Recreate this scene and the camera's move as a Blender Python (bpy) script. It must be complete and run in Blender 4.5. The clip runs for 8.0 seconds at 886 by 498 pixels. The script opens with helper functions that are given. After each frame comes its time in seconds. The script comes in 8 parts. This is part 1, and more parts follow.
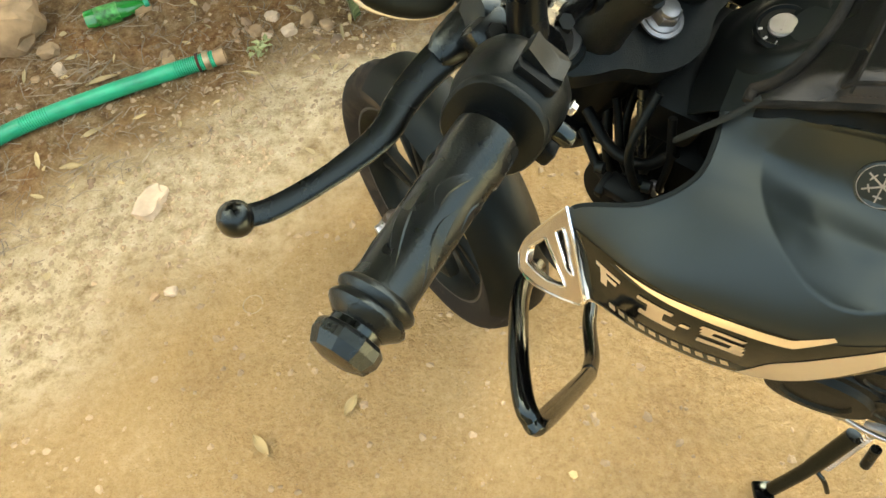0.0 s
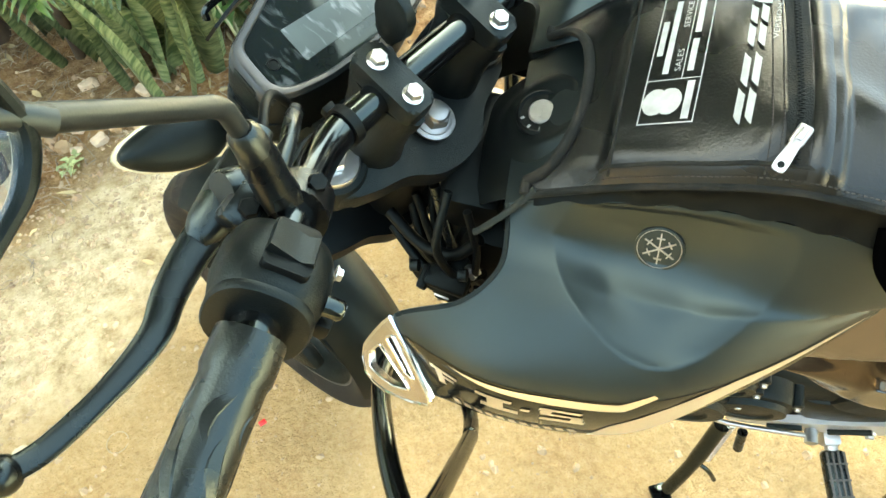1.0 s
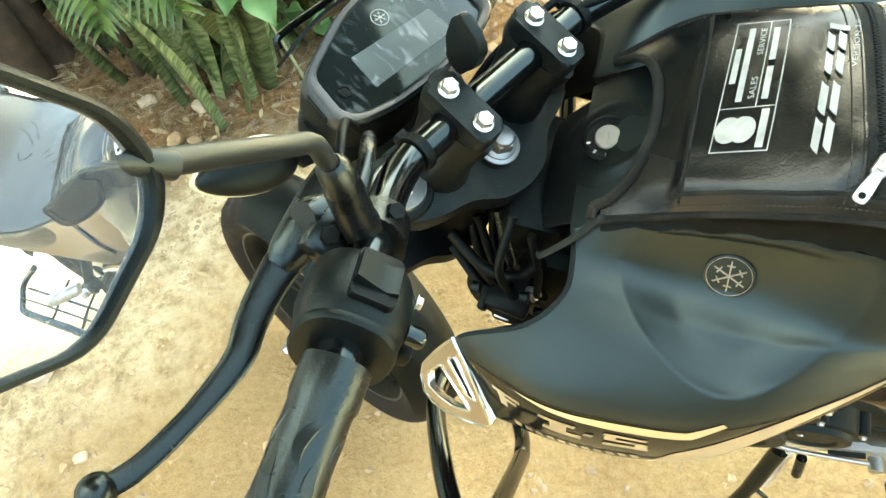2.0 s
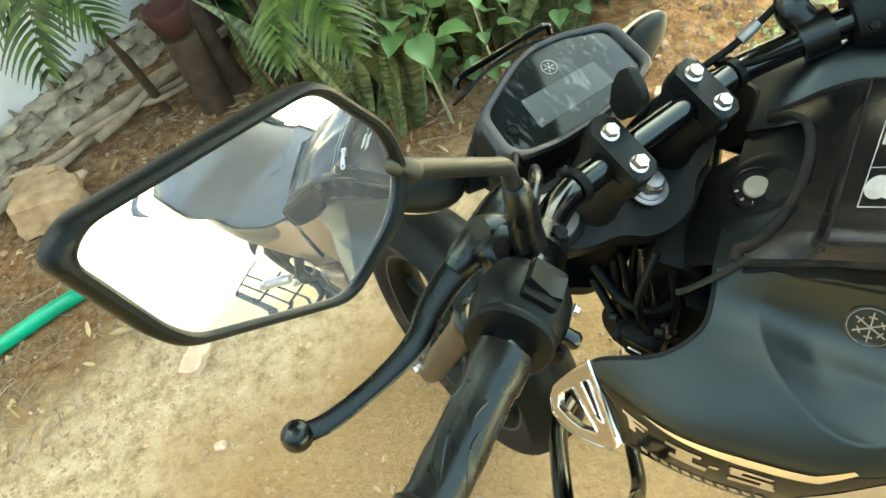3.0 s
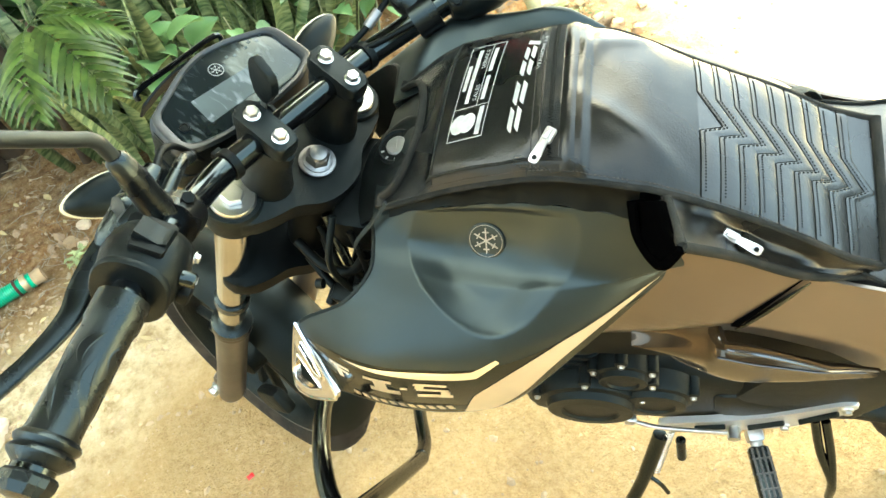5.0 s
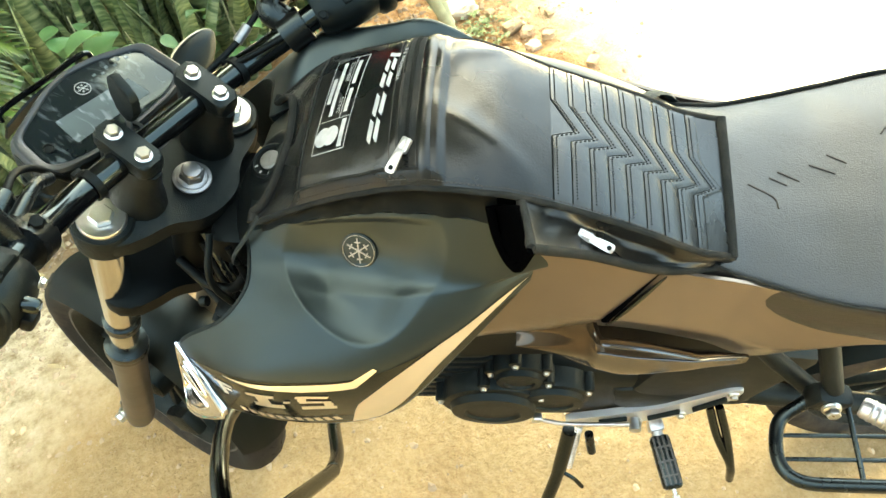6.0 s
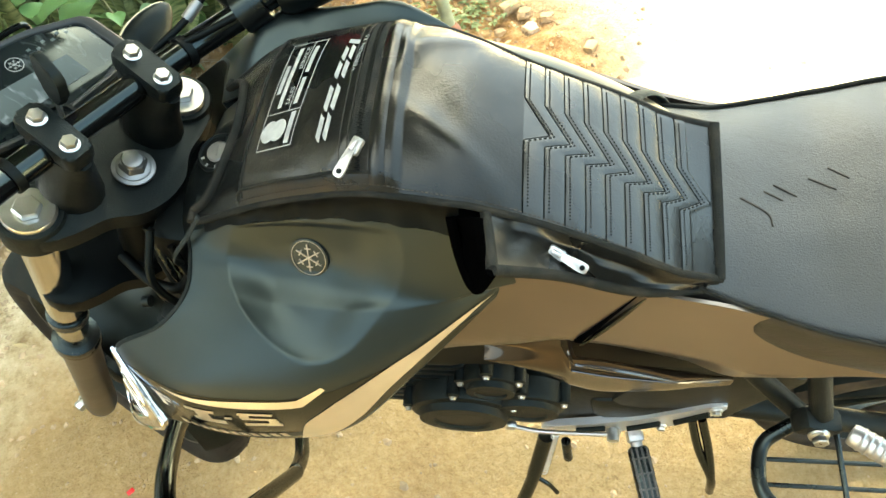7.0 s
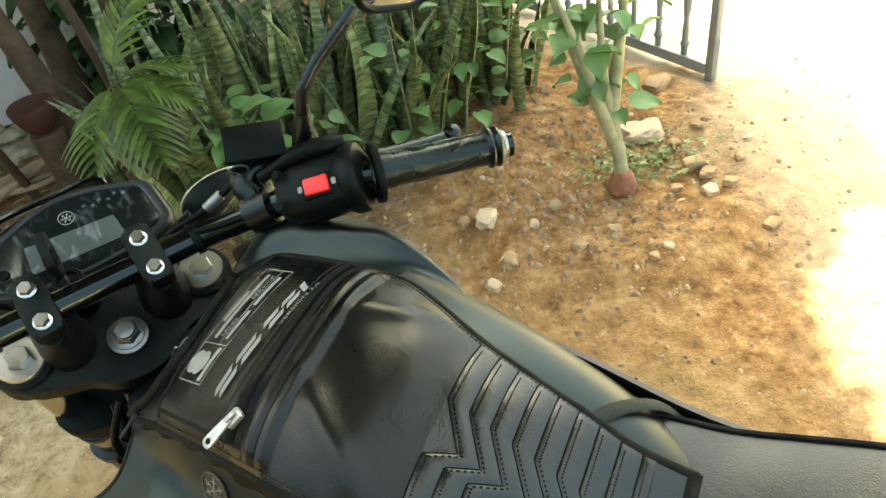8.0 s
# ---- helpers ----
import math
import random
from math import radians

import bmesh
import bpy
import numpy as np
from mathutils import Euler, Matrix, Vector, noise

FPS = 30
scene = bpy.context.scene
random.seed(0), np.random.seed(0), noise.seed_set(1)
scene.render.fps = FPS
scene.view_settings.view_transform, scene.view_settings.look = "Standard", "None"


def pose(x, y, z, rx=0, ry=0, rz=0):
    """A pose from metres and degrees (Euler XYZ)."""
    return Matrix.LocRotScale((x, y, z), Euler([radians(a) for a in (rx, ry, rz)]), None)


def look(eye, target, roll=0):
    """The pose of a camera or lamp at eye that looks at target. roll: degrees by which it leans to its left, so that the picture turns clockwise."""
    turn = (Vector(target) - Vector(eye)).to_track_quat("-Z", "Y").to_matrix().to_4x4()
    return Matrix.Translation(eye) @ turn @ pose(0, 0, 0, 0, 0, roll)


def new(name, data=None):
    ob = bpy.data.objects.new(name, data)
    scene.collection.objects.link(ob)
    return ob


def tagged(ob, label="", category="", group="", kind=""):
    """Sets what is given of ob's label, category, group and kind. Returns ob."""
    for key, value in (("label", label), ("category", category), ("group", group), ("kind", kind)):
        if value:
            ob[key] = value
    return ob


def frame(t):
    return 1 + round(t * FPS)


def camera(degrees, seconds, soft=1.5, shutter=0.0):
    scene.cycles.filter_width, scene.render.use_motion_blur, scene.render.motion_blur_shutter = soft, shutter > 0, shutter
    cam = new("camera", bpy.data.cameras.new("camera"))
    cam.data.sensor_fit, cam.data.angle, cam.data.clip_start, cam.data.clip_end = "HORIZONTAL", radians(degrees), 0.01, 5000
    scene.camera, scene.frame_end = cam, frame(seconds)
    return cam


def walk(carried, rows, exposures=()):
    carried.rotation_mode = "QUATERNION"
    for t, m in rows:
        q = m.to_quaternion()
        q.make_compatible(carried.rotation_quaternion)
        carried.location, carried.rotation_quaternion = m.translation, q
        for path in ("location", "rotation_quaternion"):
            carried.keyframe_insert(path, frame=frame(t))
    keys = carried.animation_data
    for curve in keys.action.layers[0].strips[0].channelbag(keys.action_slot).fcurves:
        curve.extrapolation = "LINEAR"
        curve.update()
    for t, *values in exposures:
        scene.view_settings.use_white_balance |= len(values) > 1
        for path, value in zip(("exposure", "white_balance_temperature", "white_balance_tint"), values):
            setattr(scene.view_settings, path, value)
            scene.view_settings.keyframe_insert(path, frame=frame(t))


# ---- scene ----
cam = camera(65.3, 8.0)
PATH = [
    (0, (0.06, 0.087, 1.398), (-0.085, 1.179, -0.271), -11.1),
    (0.5, (0.095, 0.1, 1.388), (0.152, 1.154, -0.31), -10.4),
    (0.8, (0.12, 0.122, 1.405), (0.259, 1.186, -0.283), -10.9),
    (1, (0.128, 0.141, 1.426), (0.339, 1.258, -0.219), -9.3),
    (1.2, (0.128, 0.154, 1.443), (0.352, 1.296, -0.183), -9.7),
    (2.3, (0.104, 0.147, 1.439), (0.167, 1.33, -0.172), -14.0),
    (2.5, (0.101, 0.136, 1.441), (0.129, 1.333, -0.161), -14.5),
    (3, (0.077, 0.099, 1.486), (-0.111, 1.433, 0.008), -17.9),
    (3.2, (0.076, 0.085, 1.483), (-0.098, 1.397, -0.017), -16.9),
    (3.5, (0.106, 0.07, 1.471), (0.0, 1.347, -0.065), -16.5),
    (4, (0.14, 0.036, 1.467), (0.019, 1.318, -0.063), -18.6),
    (4.5, (0.177, -0.003, 1.467), (0.221, 1.322, -0.03), -16.4),
    (5, (0.223, -0.04, 1.473), (0.451, 1.271, -0.021), -14.6),
    (5.2, (0.242, -0.058, 1.476), (0.534, 1.234, -0.022), -14.3),
    (6.3, (0.284, -0.071, 1.463), (0.683, 1.176, -0.048), -11.4),
    (6.5, (0.287, -0.07, 1.455), (0.649, 1.142, -0.094), -12.5),
    (7, (0.333, -0.027, 1.438), (0.713, 1.184, -0.107), -9.6),
    (7.2, (0.35, 0.01, 1.45), (0.619, 1.33, -0.028), -14.4),
    (7.5, (0.416, 0.045, 1.432), (0.514, 1.5, 0.064), -13.4),
    (7.8, (0.532, 0.076, 1.448), (0.484, 1.588, 0.141), -12.5),
    (8, (0.585, 0.067, 1.473), (0.49, 1.58, 0.168), -11.5),
]
EXPOSURES = [(0.0, 3.60, 8250, -3), (0.7, 3.85, 7544, -8), (1.0, 4.27, 7067, -14), (2.5, 3.95, 7067, -15), (3.2, 3.66, 7353, -12), (4.0, 3.77, 7449, -10), (5.0, 4.31, 7162, -14), (6.5, 3.97, 7353, -12), (7.2, 3.80, 7353, -14), (7.6, 3.55, 7353, -14), (8.0, 3.02, 7544, -12)]
walk(cam, [(t, look(eye, target, roll)) for t, eye, target, roll in PATH], EXPOSURES)

# ---- light ----
SUN_ELEV, SUN_AZ = 63.0, 98.0
world = bpy.data.worlds.new("sky")
scene.world = world
world.use_nodes = True
wn = world.node_tree
sky = wn.nodes.new("ShaderNodeTexSky")
sky.sky_type = "NISHITA"
sky.sun_disc = False
sky.sun_elevation, sky.sun_rotation = radians(SUN_ELEV), radians(90 - SUN_AZ)
sky.air_density, sky.dust_density, sky.ozone_density = 0.7, 7.0, 0.4
bg = wn.nodes["Background"]
bg.inputs["Strength"].default_value = 0.15
wn.links.new(sky.outputs["Color"], bg.inputs["Color"])
sun = new("sun", bpy.data.lights.new("sun", "SUN"))
sun.data.energy, sun.data.angle, sun.data.color = 3.2, radians(0.6), (1.0, 0.95, 0.86)
sd = Vector((math.cos(radians(SUN_ELEV)) * math.cos(radians(SUN_AZ)), math.cos(radians(SUN_ELEV)) * math.sin(radians(SUN_AZ)), math.sin(radians(SUN_ELEV))))
sun.matrix_world = look(sd * 20, (0, 0, 0))


# ---- materials ----
def material(name, base, rough=0.5, metal=0.0, vary=0.15, scale=30.0, bump=0.0, bump_scale=200.0, dark=None, coat=0.0, spec=0.5, dust=0.0, dust_scale=6.0, detail=4.0, crease=0.0):
    """Principled surface with colour change at two scales, uneven gloss, fine relief and, where asked, dust."""
    m = bpy.data.materials.new(name)
    m.use_nodes = True
    n, l = m.node_tree.nodes, m.node_tree.links
    p = n["Principled BSDF"]
    tc = n.new("ShaderNodeTexCoord")
    big = n.new("ShaderNodeTexNoise")
    big.inputs["Scale"].default_value, big.inputs["Detail"].default_value = scale, detail
    l.new(tc.outputs["Object"], big.inputs["Vector"])
    ramp = n.new("ShaderNodeValToRGB")
    lo = dark if dark else tuple(c * (1 - vary) for c in base)
    hi = tuple(min(1.0, c * (1 + vary)) for c in base)
    ramp.color_ramp.elements[0].color, ramp.color_ramp.elements[1].color = (*lo, 1), (*hi, 1)
    ramp.color_ramp.elements[0].position, ramp.color_ramp.elements[1].position = 0.3, 0.7
    l.new(big.outputs["Fac"], ramp.inputs["Fac"])
    col = ramp.outputs["Color"]
    fine = n.new("ShaderNodeTexNoise")
    fine.inputs["Scale"].default_value, fine.inputs["Detail"].default_value = bump_scale, 3.0
    l.new(tc.outputs["Object"], fine.inputs["Vector"])
    rr = n.new("ShaderNodeMapRange")
    rr.inputs["To Min"].default_value, rr.inputs["To Max"].default_value = max(0.02, rough - 0.08), min(1.0, rough + 0.1)
    l.new(big.outputs["Fac"], rr.inputs["Value"])
    if dust > 0:
        dn = n.new("ShaderNodeTexNoise")
        dn.inputs["Scale"].default_value, dn.inputs["Detail"].default_value, dn.inputs["Roughness"].default_value = dust_scale, 6.0, 0.65
        l.new(tc.outputs["Object"], dn.inputs["Vector"])
        dr = n.new("ShaderNodeMapRange")
        dr.inputs["From Min"].default_value, dr.inputs["From Max"].default_value = 0.45, 0.75
        dr.inputs["To Max"].default_value = dust
        l.new(dn.outputs["Fac"], dr.inputs["Value"])
        mix = n.new("ShaderNodeMix")
        mix.data_type = "RGBA"
        mix.inputs["B"].default_value = (0.30, 0.23, 0.15, 1)
        l.new(dr.outputs["Result"], mix.inputs["Factor"])
        l.new(col, mix.inputs["A"])
        col = mix.outputs["Result"]
    l.new(col, p.inputs["Base Color"])
    l.new(rr.outputs["Result"], p.inputs["Roughness"])
    p.inputs["Metallic"].default_value = metal
    p.inputs["Coat Weight"].default_value = coat
    p.inputs["Specular IOR Level"].default_value = spec
    if metal == 0.0 and max(base) < 0.012:
        p.inputs["Specular Tint"].default_value = (1.0, 0.985, 0.90, 1) if "leather" in name or "vinyl" in name else (0.80, 1.0, 0.96, 1)
    if bump > 0:
        b = n.new("ShaderNodeBump")
        b.inputs["Strength"].default_value, b.inputs["Distance"].default_value = bump, 0.002
        l.new(fine.outputs["Fac"], b.inputs["Height"])
        if crease > 0:
            warp = n.new("ShaderNodeTexNoise")
            warp.inputs["Scale"].default_value, warp.inputs["Detail"].default_value, warp.inputs["Distortion"].default_value = 38.0, 5.0, 1.6
            l.new(tc.outputs["Object"], warp.inputs["Vector"])
            b2 = n.new("ShaderNodeBump")
            b2.inputs["Strength"].default_value, b2.inputs["Distance"].default_value = crease, 0.004
            l.new(warp.outputs["Fac"], b2.inputs["Height"])
            l.new(b2.outputs["Normal"], b.inputs["Normal"])
        l.new(b.outputs["Normal"], p.inputs["Normal"])
    return m


M_TANK = material("matte_grey_paint", (0.0038, 0.0054, 0.0056), 0.39, vary=0.06, scale=4, bump=0.02, bump_scale=900, dust=0.004, spec=0.46)
M_GLOSS = material("gloss_dark_panel", (0.0025, 0.0023, 0.0020), 0.12, vary=0.1, scale=6, dust=0.015, dust_scale=14, spec=0.5)
M_POD = material("gloss_bronze_pod", (0.066, 0.051, 0.036), 0.17, metal=0.85, vary=0.1, scale=6, dust=0.02, dust_scale=14)
M_EDGE = material("dark_highlight_bead", (0.020, 0.017, 0.014), 0.10, vary=0.1, scale=10, spec=1.0)
M_SATIN = material("satin_metallic_side_panel", (0.185, 0.150, 0.114), 0.32, metal=0.85, vary=0.1, scale=6, bump=0.02, bump_scale=700, dust=0.06, dust_scale=10, spec=1.0)
M_PLAST = material("black_plastic", (0.0023, 0.0030, 0.0030), 0.42, vary=0.2, scale=25, bump=0.15, bump_scale=900, dust=0.004, dust_scale=20, spec=0.16)
M_DARK = material("dark_plastic", (0.0013, 0.0013, 0.0014), 0.5, vary=0.2, scale=20, bump=0.1, bump_scale=600, dust=0.006, spec=0.12)
M_RUBBER = material("black_rubber", (0.0026, 0.0027, 0.0029), 0.27, vary=0.15, scale=40, bump=0.10, bump_scale=700, dust=0.010, dust_scale=25, spec=0.38)
M_TYRE = material("dusty_tyre_rubber", (0.016, 0.0145, 0.0125), 0.75, vary=0.25, scale=30, bump=0.2, bump_scale=500, dust=0.22, dust_scale=12, spec=0.15)
M_RIB = material("worn_grey_rubber_rib", (0.075, 0.070, 0.062), 0.6, vary=0.2, scale=40, spec=0.2)
M_BARPNT = material("black_gloss_enamel", (0.0016, 0.0016, 0.0018), 0.14, vary=0.1, scale=20, dust=0.008, dust_scale=30, spec=0.45)
M_LEVER = material("black_lever_enamel", (0.0018, 0.0018, 0.0020), 0.26, vary=0.1, scale=30, bump=0.05, bump_scale=800, dust=0.008, spec=0.35)
M_CAST = material("black_cast_alloy", (0.0029, 0.0036, 0.0036), 0.45, metal=0.0, vary=0.15, scale=20, bump=0.35, bump_scale=800, dust=0.03, dust_scale=15, spec=0.2)
M_LEATHER = material("black_leatherette", (0.0032, 0.0038, 0.0037), 0.27, vary=0.18, scale=9, bump=0.13, bump_scale=560, dust=0.012, dust_scale=9, spec=0.36, crease=0.09)
# same leatherette as the front sheet, reflection raised to imitate a brighter sky sheen
M_PANEL = material("bright_sheen_leatherette", (0.0034, 0.0040, 0.0038), 0.27, vary=0.18, scale=9, bump=0.13, bump_scale=560, dust=0.014, dust_scale=9, spec=0.64, crease=0.11)
M_SEAT = material("grey_black_seat_vinyl", (0.0048, 0.0052, 0.0050), 0.36, vary=0.14, scale=9, bump=0.30, bump_scale=620, dust=0.02, dust_scale=7, spec=0.62, crease=0.10)
M_BIND = material("faded_black_binding", (0.0085, 0.0080, 0.0068), 0.8, vary=0.25, scale=60, bump=0.5, bump_scale=900, dust=0.06, dust_scale=30, spec=0.15)
M_THREAD_SHADE = material("dull_thread_and_fold_shade", (0.0030, 0.0028, 0.0024), 0.8, vary=0.2, spec=0.1)
M_STITCH_GLINT = material("grey_thread_and_glint", (0.040, 0.036, 0.030), 0.8, vary=0.25, scale=80, spec=0.1)
M_ZINC = material("zinc_plated_steel", (0.52, 0.52, 0.49), 0.30, metal=1.0, vary=0.12, scale=60, bump=0.05, bump_scale=500)
M_CHROME = material("chrome", (0.78, 0.78, 0.77), 0.08, metal=1.0, vary=0.04, scale=30)
M_ALLOY = material("brushed_alloy", (0.42, 0.41, 0.39), 0.42, metal=0.9, vary=0.12, scale=40, bump=0.1, bump_scale=600)
M_SILVER = material("silver_paint", (0.52, 0.52, 0.51), 0.35, metal=0.6, vary=0.08, scale=20, dust=0.15, dust_scale=12)
M_FORK = material("polished_fork_tube", (0.60, 0.57, 0.52), 0.12, metal=1.0, vary=0.05, scale=20)
M_FORKLOW = material("dusty_grey_fork_leg", (0.060, 0.050, 0.039), 0.38, metal=0.5, vary=0.15, scale=15, bump=0.1, dust=0.25)
M_GOLD = material("mirror_decal_film", (0.80, 0.74, 0.64), 0.33, metal=0.95, vary=0.06, scale=20)
M_WHITE = material("white_print", (0.27, 0.27, 0.25), 0.6, vary=0.15, scale=120, spec=0.2)
M_CORD = material("dark_elastic_cord", (0.0045, 0.0042, 0.0036), 0.8, vary=0.2, bump=0.4)


def smeared(name, base, smear, rough, spec):
    """Smoked window with wiped grime: pale streaks paint both dirt and sky reflection, clear gloss elsewhere."""
    m = material(name, base, rough, vary=0.2, scale=14, spec=spec)
    n, l = m.node_tree.nodes, m.node_tree.links
    p = n["Principled BSDF"]
    src = p.inputs["Base Color"].links[0].from_socket
    tc = n.new("ShaderNodeTexCoord")
    mp = n.new("ShaderNodeMapping")
    mp.inputs["Scale"].default_value, mp.inputs["Rotation"].default_value = (1.0, 2.4, 1.0), (0, 0, 0.6)
    l.new(tc.outputs["Object"], mp.inputs["Vector"])
    nz = n.new("ShaderNodeTexNoise")
    nz.inputs["Scale"].default_value, nz.inputs["Detail"].default_value, nz.inputs["Distortion"].default_value = 34.0, 7.0, 0.8
    l.new(mp.outputs["Vector"], nz.inputs["Vector"])
    mr = n.new("ShaderNodeMapRange")
    mr.inputs["From Min"].default_value, mr.inputs["From Max"].default_value, mr.inputs["To Max"].default_value = 0.54, 0.68, 0.8
    l.new(nz.outputs["Fac"], mr.inputs["Value"])
    mx = n.new("ShaderNodeMix")
    mx.data_type = "RGBA"
    mx.inputs["B"].default_value = (*smear, 1)
    l.new(mr.outputs["Result"], mx.inputs["Factor"])
    l.new(src, mx.inputs["A"])
    l.new(mx.outputs["Result"], p.inputs["Base Color"])
    return m


M_LENS = smeared("meter_window", (0.0060, 0.0080, 0.0082), (0.066, 0.075, 0.074), 0.09, 0.22)
M_BEZEL = material("satin_grey_bezel", (0.0135, 0.0165, 0.0168), 0.36, vary=0.12, scale=12, bump=0.04, bump_scale=900, spec=0.4)
M_STEM = material("worn_satin_black_tube", (0.0070, 0.0074, 0.0074), 0.42, vary=0.15, scale=30, bump=0.06, bump_scale=800, dust=0.012, spec=0.36)
M_NOSE = material("champagne_plated_plastic", (0.52, 0.46, 0.38), 0.20, metal=0.9, vary=0.08, scale=30)
M_LCD = smeared("grey_display", (0.062, 0.075, 0.072), (0.18, 0.195, 0.19), 0.20, 0.14)
M_MIRROR = material("dusty_mirror_silver", (0.80, 0.87, 0.92), 0.01, metal=0.95, vary=0.0)
for node in M_MIRROR.node_tree.nodes:
    if node.bl_idname == "ShaderNodeMapRange":
        node.inputs["To Min"].default_value = node.inputs["To Max"].default_value = 0.008
M_RED = material("red_switch", (0.75, 0.02, 0.02), 0.35, vary=0.05)
M_AMBER = material("clear_indicator_lens", (0.55, 0.48, 0.30), 0.15, vary=0.08, scale=40)
M_REDLENS = material("red_tail_lens", (0.4, 0.02, 0.02), 0.15, vary=0.05)
M_STEEL = material("bare_steel_rod", (0.55, 0.53, 0.50), 0.3, metal=1.0, vary=0.15, scale=60)
# near-black without gloss: stands for the shade inside hollows
M_VOID = material("hollow_shade_black", (0.0006, 0.0006, 0.0006), 1.0, vary=0.1, spec=0.0)
M_LOCK = material("dull_lock_barrel", (0.24, 0.24, 0.23), 0.42, metal=0.9, vary=0.15, scale=60, bump=0.05, bump_scale=500)
M_BADGE = material("dull_silver_emblem", (0.34, 0.33, 0.31), 0.35, metal=0.8, vary=0.1, scale=60)


# ---- mesh helpers ----
ID = Matrix.Identity(4)


def smooth_path(pts, n=8):
    """Catmull-Rom curve through a few points."""
    p = [Vector(a) for a in pts]
    p = [p[0] * 2 - p[1]] + p + [p[-1] * 2 - p[-2]]
    out = []
    for i in range(1, len(p) - 2):
        for k in range(n):
            t = k / n
            a, b, c, d = p[i - 1], p[i], p[i + 1], p[i + 2]
            out.append(0.5 * ((2 * b) + (c - a) * t + (2 * a - 5 * b + 4 * c - d) * t * t + (3 * b - a - 3 * c + d) * t ** 3))
    out.append(p[-2])
    return out


def interp(x, table):
    """Smooth value at x from rows of (x, value)."""
    if x <= table[0][0]:
        return table[0][1]
    for k in range(len(table) - 1):
        (a, va), (b, vb) = table[k], table[k + 1]
        if x <= b:
            h = b - a
            s = (vb - va) / h
            lo = (va - table[k - 1][1]) / (a - table[k - 1][0]) if k > 0 else s
            hi = (table[k + 2][1] - vb) / (table[k + 2][0] - b) if k + 2 < len(table) else s
            m0 = 0.0 if lo * s <= 0 else 2 * lo * s / (lo + s)
            m1 = 0.0 if hi * s <= 0 else 2 * hi * s / (hi + s)
            t = (x - a) / h
            return va * (1 + 2 * t) * (1 - t) ** 2 + m0 * h * t * (1 - t) ** 2 + vb * t * t * (3 - 2 * t) + m1 * h * t * t * (t - 1)
    return table[-1][1]


def bridge(bm, rings, closed=True, caps=True):
    vs = [[bm.verts.new(p) for p in r] for r in rings]
    n = len(vs[0])
    for a, b in zip(vs, vs[1:]):
        for i in range(n if closed else n - 1):
            j = (i + 1) % n
            bm.faces.new((a[i], a[j], b[j], b[i]))
    if caps and closed:
        bm.faces.new(list(reversed(vs[0])))
        bm.faces.new(vs[-1])
    return vs


def tube(bm, path, radius, seg=12, caps=True, flat=1.0):
    """A round bar along a path; radius is a number or one per point."""
    path = [Vector(p) for p in path]
    rad = radius if isinstance(radius, (list, tuple)) else [radius] * len(path)
    t0 = (path[1] - path[0]).normalized()
    up = Vector((0, 0, 1)) if abs(t0.z) < 0.9 else Vector((1, 0, 0))
    side = t0.cross(up).normalized()
    rings = []
    for i, p in enumerate(path):
        t = (path[min(i + 1, len(path) - 1)] - path[max(i - 1, 0)]).normalized()
        side = (side - t * side.dot(t)).normalized()
        nrm = side.cross(t)
        rings.append([p + (side * math.cos(2 * math.pi * k / seg) + nrm * (flat * math.sin(2 * math.pi * k / seg))) * rad[i] for k in range(seg)])
    bridge(bm, rings, True, caps)
    return bm


def lathe(bm, profile, seg=24, m=ID, caps=True):
    """Turned shape round the local z axis, from (radius, height) pairs."""
    rings = [[m @ Vector((r * math.cos(2 * math.pi * k / seg), r * math.sin(2 * math.pi * k / seg), z)) for k in range(seg)] for r, z in profile]
    bridge(bm, rings, True, caps)
    return bm


def block(bm, size, m=ID, bevel=0.0, seg=2):
    """A box with rounded edges."""
    r = bmesh.ops.create_cube(bm, size=1.0)
    vs = r["verts"]
    for v in vs:
        v.co = Vector((v.co.x * size[0], v.co.y * size[1], v.co.z * size[2]))
    if bevel > 0:
        es = list({e for v in vs for e in v.link_edges})
        out = bmesh.ops.bevel(bm, geom=es, offset=bevel, segments=seg, affect="EDGES", profile=0.5)
        vs = list({v for f in out["faces"] for v in f.verts} | {v for v in vs if v.is_valid})
    for v in vs:
        v.co = m @ v.co
    return bm


def slab(bm, outline, z0, z1, m=ID, bevel=0.0, seg=2):
    """A flat plate of the outline (x, y) between two heights, its rims rounded."""
    a = [bm.verts.new(Vector((x, y, z0))) for x, y in outline]
    b = [bm.verts.new(Vector((x, y, z1))) for x, y in outline]
    n = len(a)
    bm.faces.new(list(reversed(a)))
    bm.faces.new(b)
    for i in range(n):
        bm.faces.new((a[i], a[(i + 1) % n], b[(i + 1) % n], b[i]))
    vs = a + b
    if bevel > 0:
        es = [e for e in {e for v in vs for e in v.link_edges} if abs(e.verts[0].co.z - e.verts[1].co.z) < 1e-6]
        out = bmesh.ops.bevel(bm, geom=es, offset=bevel, segments=seg, affect="EDGES", profile=0.5)
        vs = list({v for f in out["faces"] for v in f.verts} | {v for v in vs if v.is_valid})
    for v in vs:
        v.co = m @ v.co
    return bm


